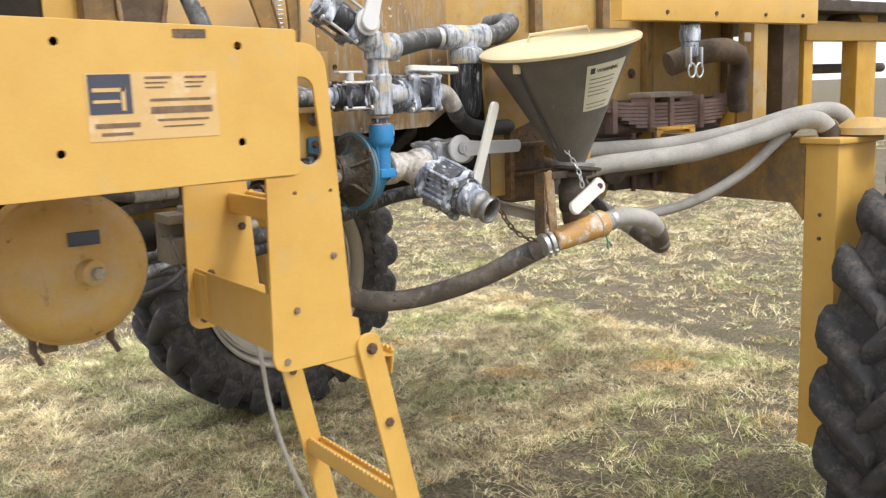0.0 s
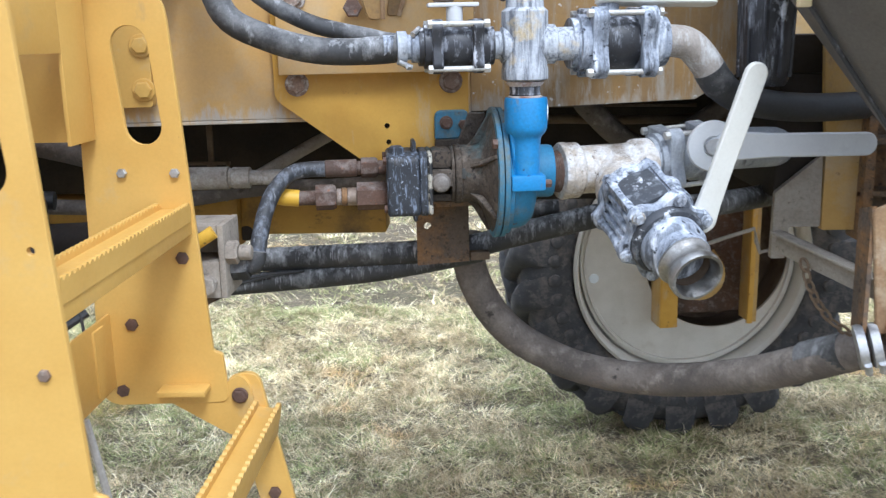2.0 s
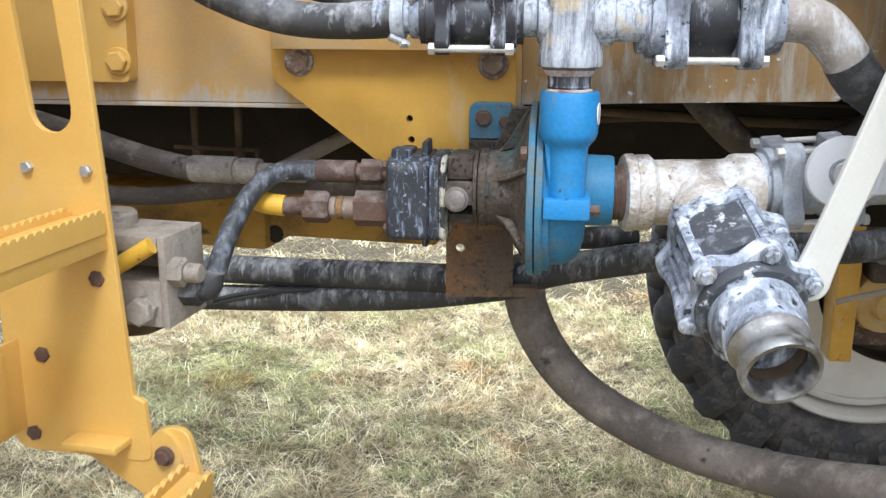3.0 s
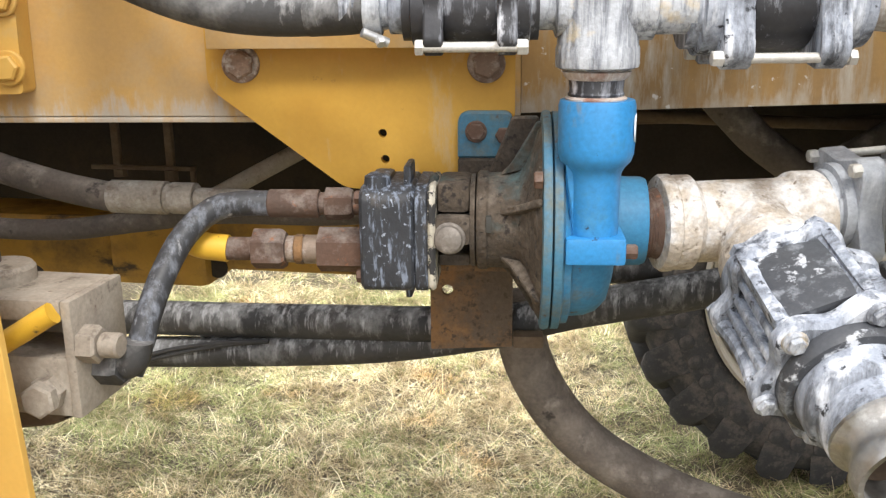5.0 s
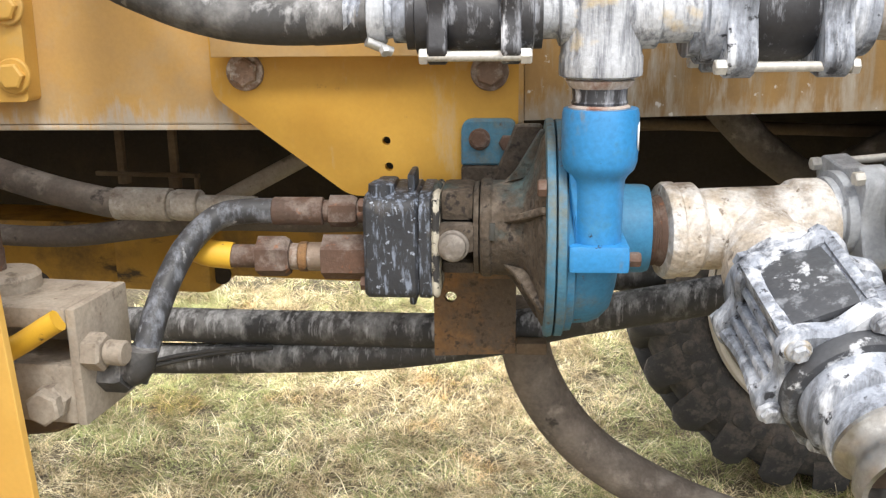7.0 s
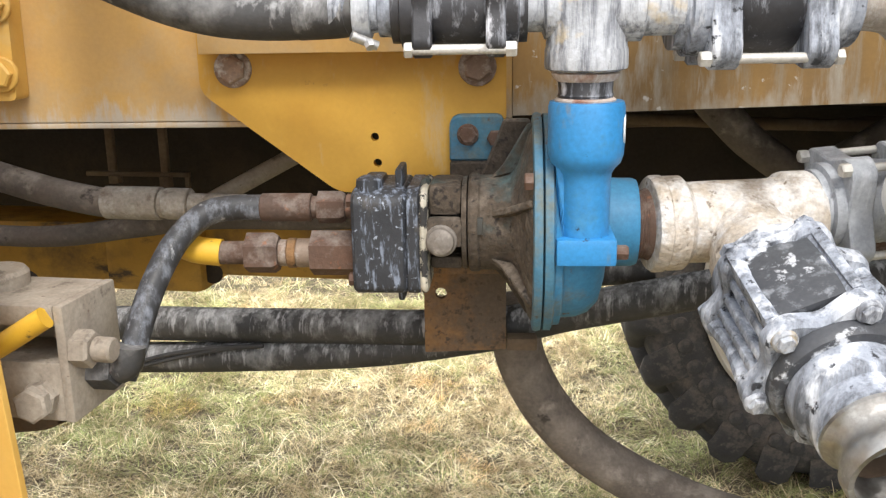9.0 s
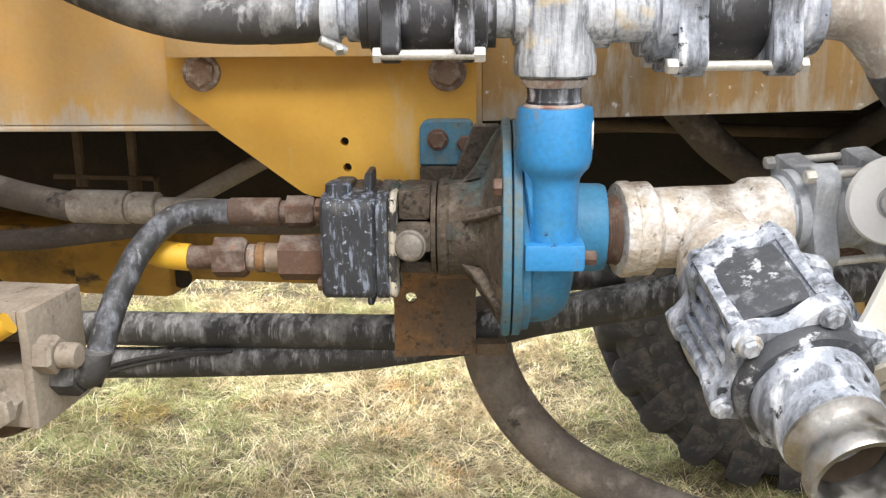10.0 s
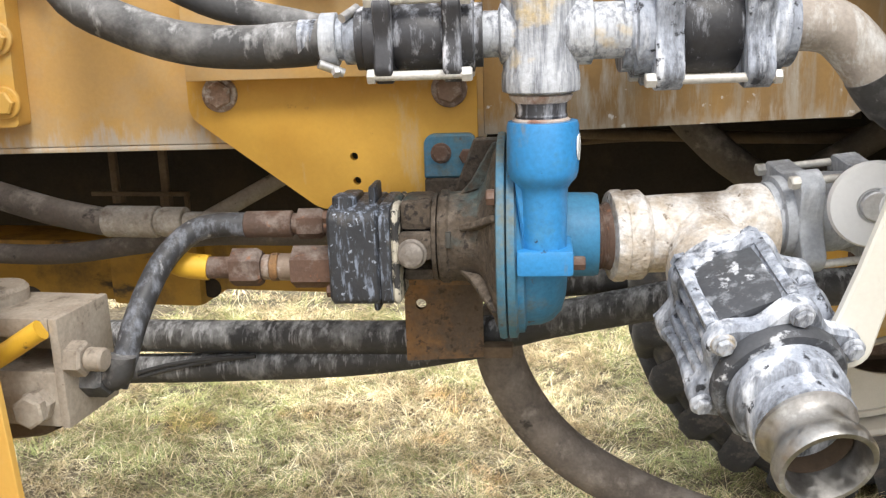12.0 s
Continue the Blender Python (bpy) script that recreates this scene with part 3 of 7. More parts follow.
def build_grass():
    """Bent blades in tufts, thick where the ground is seen near, thinner far off."""
    rng = np.random.default_rng(7)
    zones = ((300000, -2.2, 3.6, 0.9, 3.9, 0.75), (150000, -4.5, 9.5, 3.8, 9.0, 1.3), (70000, -3.0, 4.0, -1.6, 1.0, 0.9), (36000, 3.8, 10.0, 0.8, 4.6, 1.4), (16000, -6.0, -2.5, 0.8, 4.6, 1.4), (60000, -8, 22, 8.8, 26, 2.8), (30000, -6, 10, -4, -1.4, 1.6))
    vs, fs, count = [], [], 0
    for number, x0, x1, y0, y1, size in zones:
        tufts = number // 24
        cx, cy = rng.uniform(x0, x1, tufts), rng.uniform(y0, y1, tufts)
        lean = rng.uniform(0, 2 * math.pi, tufts)
        vigour = np.clip(rng.lognormal(-0.12, 0.42, tufts), 0.4, 2.6)
        k = rng.integers(0, tufts, number)
        x = cx[k] + rng.normal(0, 0.030 * size, number) * vigour[k]
        y = cy[k] + rng.normal(0, 0.030 * size, number) * vigour[k]
        z = np.array([hump(a, b) for a, b in zip(x, y)]) - 0.004
        h = rng.uniform(0.006, 0.036, number) * vigour[k] * (0.75 + 0.25 * size)
        w = rng.uniform(0.0009, 0.0024, number) * size
        turn = lean[k] + rng.normal(0, 0.8, number)
        flop = rng.uniform(1.2, 4.6, number) * h
        dx, dy = np.cos(turn), np.sin(turn)
        sx, sy = -dy * w, dx * w
        mid = 0.72 * h
        five = np.stack([
            np.stack([x - sx, y - sy, z], 1), np.stack([x + sx, y + sy, z], 1),
            np.stack([x + dx * flop * 0.4 + sx * 0.8, y + dy * flop * 0.4 + sy * 0.8, z + mid], 1),
            np.stack([x + dx * flop * 0.4 - sx * 0.8, y + dy * flop * 0.4 - sy * 0.8, z + mid], 1),
            np.stack([x + dx * flop, y + dy * flop, z + h * rng.uniform(0.35, 1.05, number)], 1)], 1)
        vs.append(five.reshape(-1, 3))
        base = count + 5 * np.arange(number)
        fs.append(np.stack([base, base + 1, base + 2, base, base + 2, base + 3, base + 3, base + 2, base + 4], 1).reshape(-1, 3))
        count += 5 * number
    v, f = np.concatenate(vs), np.concatenate(fs)
    me = bpy.data.meshes.new("grass")
    me.vertices.add(len(v))
    me.vertices.foreach_set("co", v.ravel())
    me.loops.add(f.size)
    me.loops.foreach_set("vertex_index", f.ravel().astype(np.int32))
    me.polygons.add(len(f))
    me.polygons.foreach_set("loop_start", np.arange(0, f.size, 3, dtype=np.int32))
    me.update(calc_edges=True)
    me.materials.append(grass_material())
    return tagged(new("grass", me), "short dry straw grass mixed with green blades", "grass", kind="stuff")


build_ground()
build_grass()

# ---- sprayer chassis ----
chassis = thing("sprayer_chassis", (0.3, 0.1, 1.45), "yellow painted steel sprayer frame, dusty and residue-streaked", "vehicle frame")


def build_chassis():
    ch = chassis

    def rail(name, bm, material, label=""):
        bm.transform(RAIL)
        return part(name, bm, material, ch, label)

    # near rail: a channel with flanges, its front web tan with dust
    rail("frame_rail", join(box(-2.6, 0.262, 0.030, 0.042, 1.452, 1.90, 0.003), box(-2.6, 0.262, 0.031, 0.11, 1.446, 1.4519, 0.002)), "rail_dust", "tan dusty yellow rail web")
    web = plate([(0.262, 1.455), (0.62, 1.464), (0.70, 1.51), (0.70, 1.9), (0.262, 1.9)], [ring(0.314, 1.627, 0.008)], 0.012, Matrix.Translation((0, 0.030, 0)))
    rail("rail_web", web, "rail_streak", "white-streaked yellow web")
    # gusset under the rail, bolted on, with two small holes
    gus = rounded([(-0.037, 1.65), (-0.037, 1.482), (0.092, 1.385), (0.235, 1.375), (0.256, 1.40), (0.256, 1.65)], [0.004, 0.012, 0.01, 0.01, 0.006, 0.004])
    rail("gusset_plate", plate(gus, [ring(0.130, 1.438, 0.0042), ring(0.132, 1.413, 0.0042)], 0.012, Matrix.Translation((0, 0.012, 0))), "yellow_rail", "bright yellow bolted gusset plate")
    rail("shelf_angle", join(box(-0.027, 0.20, -0.012, 0.011, 1.519, 1.523, 0.001), box(-0.027, 0.262, -0.016, -0.012, 1.519, 1.665, 0.001)), "rail_dust", "dusty angle iron on the gusset")
    for x, z, r in ((-0.003, 1.504, 0.0140), (0.229, 1.503, 0.0140), (0.0, 1.628, 0.014), (0.218, 1.630, 0.014)):
        rail("rail_bolt", hexagon((x, 0.011 if z < 1.6 else -0.017, z), (0, -1, 0), r, 0.011, r * 1.28, x + z), "bolt_crust" if x < 0.1 else "bolt", "crusted flanged hex bolt")
    # bolted plate on the rail web
    rail("rail_plate", plate(rounded([(-0.40, 1.477), (-0.215, 1.477), (-0.212, 1.62), (-0.212, 1.78), (-0.40, 1.78)], 0.006), [], 0.025, Matrix.Translation((0, 0.004, 0))), "yellow")
    for x, z in ((-0.226, 1.502), (-0.225, 1.566), (-0.37, 1.50), (-0.37, 1.57)):
        rail("rail_bolt", hexagon((x, 0.003, z), (0, -1, 0), 0.013, 0.010, 0.017, x * 9), "yellow", "painted hex bolt")
    # brackets, hose and a dark sheet for a shaded opening high on the rail, above the side box
    rail("rail_opening_shade", box(-0.60, -0.335, 0.012, 0.0295, 1.66, 1.90, 0.003), "recess", "dark sheet standing for a shaded opening in the rail")
    rail("step_support", box(-0.333, -0.262, -0.03, 0.0295, 1.62, 1.90, 0.004), "yellow_grimy_shaded", "grimy yellow step support")
    rail("support_edge", tube([(-0.262, -0.035, 1.60), (-0.258, -0.036, 1.68), (-0.265, -0.036, 1.78), (-0.27, -0.036, 1.88)], 0.0055, 8), "rust_tan", "worn pale edge")
    rail("step_support", plate(rounded([(-0.258, 1.64), (-0.175, 1.64), (-0.150, 1.75), (-0.145, 1.90), (-0.258, 1.90)], 0.01), [], 0.012, Matrix.Translation((0, -0.01, 0)), 0.002), "grime", "dirty brown bracket")
    rail("support_edge", tube([(-0.178, -0.014, 1.64), (-0.158, -0.014, 1.72), (-0.145, -0.014, 1.80), (-0.142, -0.014, 1.88)], 0.0055, 8), "rust_tan", "worn pale edge")
    # unseen sheet over the ladder, added to darken its plates
    part("ladder_shade_sheet", box(-1.5, -0.13, -0.655, -0.27, 1.87, 1.895, 0.003), "dark_steel", ch, "unseen dark sheet added to shade the ladder")
    # inner members, the shade under the frame put into their dark colours
    part("inner_panel", box(-2.6, 0.9, 0.50, 0.51, 1.235, 1.9, 0.002), "recess", ch, "inner frame panel, its shade put into the dark colour")
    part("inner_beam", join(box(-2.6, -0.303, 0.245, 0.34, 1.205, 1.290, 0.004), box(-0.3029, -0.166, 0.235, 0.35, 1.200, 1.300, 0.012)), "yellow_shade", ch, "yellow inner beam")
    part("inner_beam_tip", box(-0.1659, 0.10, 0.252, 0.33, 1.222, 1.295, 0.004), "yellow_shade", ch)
    # A raised dark disc paints the shade of a notch.
    part("notch_shade", lathe((-0.158, 0.251, 1.225), (0, -1, 0), [(0.014, 0), (0.014, 0.0015), (0.010, 0.002)], 20), "recess", ch, "dark disc standing for a shaded notch under the beam")
    # Belly pan, far rail and cross members are added to fill the dark underside.
    part("belly_pan", box(-2.6, 0.9, 0.11, 1.15, 1.50, 1.56, 0.003), "recess", ch, "underside sheet, its shade put into the dark colour")
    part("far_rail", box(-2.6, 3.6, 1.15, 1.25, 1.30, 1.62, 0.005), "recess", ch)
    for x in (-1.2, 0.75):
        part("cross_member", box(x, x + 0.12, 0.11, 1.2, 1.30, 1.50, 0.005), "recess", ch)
    # angle bracket hung under the rail
    hanger = part("drop_bracket", join(box(-0.31, -0.165, 0.25, 0.256, 1.351, 1.357, 0.001), box(-0.278, -0.268, 0.25, 0.258, 1.357, 1.50, 0.001), box(-0.204, -0.194, 0.25, 0.258, 1.357, 1.50, 0.001),
                              box(-0.172, -0.166, 0.25, 0.256, 1.325, 1.357, 0.001), cyl((-0.27, 0.253, 1.352), (-0.27, 0.253, 1.342), 0.009, 8), cyl((-0.199, 0.253, 1.352), (-0.199, 0.253, 1.338), 0.009, 8)), "grime", ch, "dusty rod hanger")
    hanger.matrix_basis = Matrix.Translation((-0.014, 0, 0.001)) @ hanger.matrix_basis
    part("cross_tube", tube([(-0.17, 0.16, 1.31), (0.03, 0.28, 1.415), (0.2, 0.42, 1.49)], 0.011, 12), "block", ch, "dusty diagonal tube")


build_chassis()


# ---- access ladder ----
def ladder_plate(y0, name, ladder, dx):
    out = rounded([(-0.230 + dx, 1.106), (-0.062 + dx, 1.110), (-0.066 + dx, 1.176), (-0.078 + dx, 1.180), (-0.105 + dx, 1.645), (-0.213 + dx, 1.645), (-0.222 + dx, 1.43)],
                  [0.03, 0.012, 0.004, 0.004, 0.05, 0.02, 0.02])
    hz = 0.0 if y0 < -0.5 else 0.010
    holes = [slot(-0.1415 + dx, 1.47, -0.1505 + dx, 1.568, 0.0225), ring(-0.173 + dx, 1.403 + hz, 0.0035), ring(-0.107 + dx, 1.402 + hz, 0.0035)]
    p = part(name, plate(out, holes, 0.007, Matrix.Translation((0, y0, 0)), 0.0006), "yellow", ladder, "slotted yellow ladder side plate")
    return p


def serrated(x0, x1, y0, y1, z, teeth, height=0.005):
    """A toothed strip along y, standing on edge."""
    outline = [(y0, z)]
    n = teeth
    for k in range(n):
        a, b = y0 + (y1 - y0) * k / n, y0 + (y1 - y0) * (k + 1) / n
        outline += [(a + (b - a) * 0.15, z + height), (a + (b - a) * 0.6, z + height), (a + (b - a) * 0.75, z)]
    outline += [(y1, z), (y1, z - 0.02), (y0, z - 0.02)]
    m = Matrix.Rotation(radians(90), 4, "Z")
    bm = plate(outline, [], x1 - x0, None)
    bm.transform(Matrix(((0, 1, 0, x0), (1, 0, 0, 0), (0, 0, 1, 0), (0, 0, 0, 1))))
    return bm


def build_ladder():
    y_out, y_in = -0.662, -0.276
    ladder = thing("access_ladder", (-0.15, -0.47, 1.10), "yellow steel access ladder with slotted side plates and folding lower section", "ladder")
    ladder_plate(y_out, "side_plate", ladder, 0.0)
    ladder_plate(y_in, "side_plate", ladder, 0.0)
    for y, pts in ((y_out, ((-0.108, 1.293), (-0.182, 1.209), (-0.205, 1.125))), (y_in, ((-0.107, 1.304), (-0.180, 1.217), (-0.200, 1.127)))):
        for x, z in pts:
            part("step_bolt", hexagon((x, y, z), (0, -1, 0), 0.0085 if y == y_in else 0.0058, 0.004, 0.0, x * 30), "bolt_dark" if y == y_in else "bolt", ladder, "rusty hex bolt")
            part("step_nut", hexagon((x, y + 0.007, z), (0, 1, 0), 0.009, 0.006), "bolt_dark", ladder)
    for x, z in ((-0.107, 1.412), (-0.173, 1.413)):
        part("step_bolt", hexagon((x, y_in, z), (0, -1, 0), 0.0062, 0.006), "zinc", ladder, "shiny hex bolt")
    # treads: channels with toothed lips
    for name, x0, x1, zt, zb in (("upper_tread", -0.132, -0.092, 1.372, 1.335), ("middle_tread", -0.212, -0.145, 1.222, 1.142)):
        body = join(box(x0 + 0.0031, x1 - 0.0031, y_out + 0.008, y_in - 0.001, zt - 0.008, zt - 0.005, 0.0), box(x0, x0 + 0.003, y_out + 0.007, y_in, zb, zt, 0.0008), box(x1 - 0.003, x1, y_out + 0.007, y_in, zb, zt, 0.0008))
        if name == "upper_tread":
            t = part("tread", body, "yellow", ladder, "yellow channel step with toothed lips")
            for k, x in enumerate((x0 - 0.001, x1 - 0.003)):
                part("toothed_lip", serrated(x - 0.0006, x + 0.0047, y_out + 0.01, y_in - 0.004, zt, 34, 0.0038), "yellow", t, "chipped toothed lip")
        else:
            part("back_plate", box(x0, x0 + 0.004, y_out + 0.007, y_in, zb - 0.01, zt + 0.01, 0.001), "yellow", ladder, "yellow closing plate")
    part("cleat", box(-0.146, -0.084, y_in - 0.030, y_in, 1.128, 1.136, 0.002), "yellow", ladder)
    part("closing_flange", join(box(-0.216, -0.211, y_in - 0.03, y_in, 1.14, 1.225, 0.001), box(-0.216, -0.205, y_in - 0.06, y_in - 0.028, 1.14, 1.225, 0.001)), "yellow", ladder)
    part("platform_bracket", box(-0.205, -0.20, -0.60, -0.3501, 1.56, 1.64, 0.001), "yellow", ladder, "yellow platform bracket panel")
    part("bracket_strip", box(-0.205, -0.20, -0.35, -0.28, 1.455, 1.64, 0.001), "yellow", ladder, "yellow platform bracket strip")
    part("bracket_flange", box(-0.30, -0.2055, -0.305, -0.30, 1.455, 1.57, 0.001), "yellow", ladder, "bent flange of the platform bracket")
    # hinge brackets and the folding legs
    legs = ((y_out, -0.006, 0.001), (y_in, -0.006, 0.0))
    for y, off, _ in legs:
        tri_out = rounded([(-0.145, 1.112), (-0.062, 1.062), (-0.040, 1.07), (-0.028, 1.12), (-0.045, 1.15), (-0.075, 1.128)], [0.002, 0.006, 0.012, 0.02, 0.02, 0.004])
        part("hinge_bracket", plate(tri_out, [], 0.006, Matrix.Translation((0, y + 0.002, 0))), "yellow", ladder)
        a, b = (Vector((-0.050, 0, 1.122)), Vector((0.086, 0, 0.50))) if y == y_out else (Vector((-0.042, 0, 1.122)), Vector((0.090, 0, 0.50)))
        d = (b - a).normalized()
        s = Vector((d.z, 0, -d.x))
        if s.x < 0:
            s = -s
        w = 0.023
        pts = [a - d * 0.024 + s * w, b + s * w, b - s * w, a - d * 0.024 - s * w]
        leg = part("folding_leg", plate(rounded([(p.x, p.z) for p in pts], [0.02, 0.004, 0.004, 0.02]), [], 0.008, Matrix.Translation((0, y - 0.008 if y == y_out else y + 0.008, 0)), 0.0008), "yellow", ladder, "yellow folding ladder leg")
        part("leg_bolt", hexagon((a.x + d.x * 0.148, y - 0.008 if y == y_out else y + 0.008, a.z + d.z * 0.148), (0, -1, 0), 0.0085, 0.006), "bolt_dark", leg, "rusty hex bolt")
        part("pivot_bolt", hexagon((-0.050 + 0.003, y - 0.008 if y == y_out else y, 1.119), (0, -1, 0), 0.0085, 0.008, 0.0105), "bolt_dark", leg, "rusty pivot bolt")
    for k, (x, z) in enumerate(((-0.012, 1.106), (0.030, 0.815), (0.070, 0.58))):
        body = join(box(x - 0.0129, x + 0.0129, y_out + 0.001, y_in + 0.007, z - 0.010, z - 0.007, 0.0), box(x - 0.016, x - 0.013, y_out, y_in + 0.008, z - 0.030, z, 0.0008), box(x + 0.013, x + 0.016, y_out, y_in + 0.008, z - 0.042, z, 0.0008))
        rot = Matrix.Translation((x, 0, z)) @ Matrix.Rotation(radians(8), 4, "Y") @ Matrix.Translation((-x, 0, -z))
        body.transform(rot)
        t = part("rung", body, "yellow", ladder, "yellow channel rung with toothed lips")
        for q in (x - 0.017, x + 0.013):
            lip = serrated(q - 0.0006, q + 0.0047, y_out + 0.004, y_in + 0.004, z, 26)
            lip.transform(rot)
            part("toothed_lip", lip, "yellow", t, "chipped toothed lip")


build_ladder()


# ---- side box with decals ----
def build_side_box():
    b = thing("tool_box", (-0.8, -0.74, 1.44), "yellow sheet steel side box with faded decals, fixed beside the ladder", "box")
    holes = [ring(x, z, 0.0055) for x, z in ((-0.559, 1.636), (-0.320, 1.630), (-0.563, 1.498), (-0.323, 1.4995), (-0.80, 1.642), (-0.80, 1.497))]
    part("front_panel", plate(rounded([(-1.5, 1.430), (-0.236, 1.448), (-0.231, 1.653), (-1.5, 1.695)], 0.006), holes, 0.004, Matrix.Translation((0, -0.816, 0)), 0.0006), "yellow", b, "yellow panel with four drilled holes")
    part("bottom_panel", box(-1.5, -0.2445, -0.8118, -0.664, 1.4445, 1.449, 0.001), "yellow", b)
    part("top_panel", box(-1.5, -0.2445, -0.8118, -0.60, 1.644, 1.648, 0.001), "yellow", b)
    part("end_panel", box(-0.240, -0.236, -0.8115, -0.664, 1.449, 1.644, 0.001), "yellow", b)
    part("rear_panel", box(-1.5, -0.25, -0.668, -0.664, 1.449, 1.644, 0.001), "yellow", b)
    # A dark sheet stands in for the shade inside the box.
    part("hole_backing", box(-1.48, -0.26, -0.79, -0.786, 1.455, 1.63, 0.001), "dark_steel", b, "dark sheet behind the holes, standing for the shaded space")
    part("latch", join(box(-0.236, -0.229, -0.745, -0.725, 1.575, 1.635, 0.002), tube([(-0.238, -0.735, 1.60), (-0.225, -0.735, 1.585), (-0.215, -0.72, 1.567)], 0.006, 10)), "dark_steel", b, "dark steel draw latch")
    part("rust_mark", box(-0.41, -0.365, -0.8172, -0.8163, 1.641, 1.652, 0.0), "rust_plate", b, "rust scuff on the top edge")
    # decals: faded sheet, square device, bars for what cannot be read
    y = -0.8168
    part("decal_sheet", box(-0.527, -0.355, y, y + 0.0006, 1.511, 1.597, 0), "sticker", b, "faded orange decal")
    dec = part("device_square", box(-0.524, -0.470, y - 0.0006, y - 0.0001, 1.545, 1.595, 0), "ink_dark", b, "dark square device with pale strokes")
    for x0, x1, z0, z1 in ((-0.508, -0.468, 1.562, 1.567), (-0.508, -0.474, 1.548, 1.552), (-0.472, -0.467, 1.538, 1.567)):
        part("pale_stroke", box(x0 - 0.0115, x1 - 0.0115, y - 0.0011, y - 0.0007, z0 + 0.011, z1 + 0.011, 0), "sticker", dec)
    bars = [(-0.512, -0.455, 1.520, 1.526), (-0.505, -0.465, 1.510, 1.514), (-0.445, -0.410, 1.581, 1.584), (-0.445, -0.415, 1.575, 1.577), (-0.445, -0.420, 1.569, 1.571), (-0.392, -0.362, 1.581, 1.584), (-0.392, -0.366, 1.575, 1.577),
            (-0.392, -0.370, 1.569, 1.571), (-0.440, -0.358, 1.552, 1.5555), (-0.440, -0.356, 1.536, 1.545), (-0.432, -0.362, 1.526, 1.529), (-0.425, -0.37, 1.518, 1.520)]
    for x0, x1, z0, z1 in bars:
        part("printed_bar", box(x0 - 0.007, x1 - 0.007, y - 0.0006, y - 0.0001, z0 + 0.0075, z1 + 0.0075, 0), "ink", b, "faded printed line")


build_side_box()


# ---- round air tank under the box ----
def build_drum():
    d = thing("air_tank", (-0.53, -0.4, 1.18), "yellow cylindrical steel air tank with domed end, dusty", "tank")
    c = (-0.497, -0.50, 1.302)
    part("shell", lathe((c[0], -0.425, c[2]), (0, -1, 0), [(0.0, -0.03), (0.08, -0.022), (0.115, -0.006), (0.123, 0.0), (0.123, 0.060), (0.1255, 0.063), (0.1255, 0.075), (0.122, 0.078)], 56), "yellow_dusty", d)
    part("domed_end", lathe((c[0], -0.5031, c[2]), (0, -1, 0), [(0.121, 0), (0.117, 0.010), (0.100, 0.022), (0.065, 0.032), (0.0, 0.037)], 56), "yellow_dusty", d, "domed dusty yellow end cap")
    boss = part("end_boss", lathe((-0.478, -0.534, 1.298), (0.30, -1, 0), [(0.021, 0), (0.020, 0.022), (0.013, 0.026)], 24), "yellow_dusty", d, "threaded boss")
    part("plug", hexagon((-0.4702, -0.560, 1.298), (0.30, -1, 0), 0.011, 0.011), "block", boss, "worn square plug")
    part("data_plate", box(-0.503, -0.455, -0.5405, -0.528, 1.341, 1.363, 0.001), "ink_dark", d, "small dark data plate")
    for x in (-0.556, -0.433):
        part("drain_cock", join(cyl((x, -0.46, 1.20), (x, -0.46, 1.165), 0.007, 10), cyl((x, -0.46, 1.167), (x + 0.008, -0.475, 1.147), 0.005, 8)), "grime", d)
    part("mounting_arm", box(-0.515, -0.462, -0.40, 0.02, 1.285, 1.345, 0.006), "dark_steel", d, "dark arm carrying the tank")
    part("valve_lump", box(-0.462, -0.425, -0.40, -0.345, 1.30, 1.345, 0.012), "block", d, "dusty valve body")
    part("strap_foot", box(-0.545, -0.52, -0.48, -0.44, 1.165, 1.188, 0.003), "grime", d, "rusty mounting foot")


build_drum()


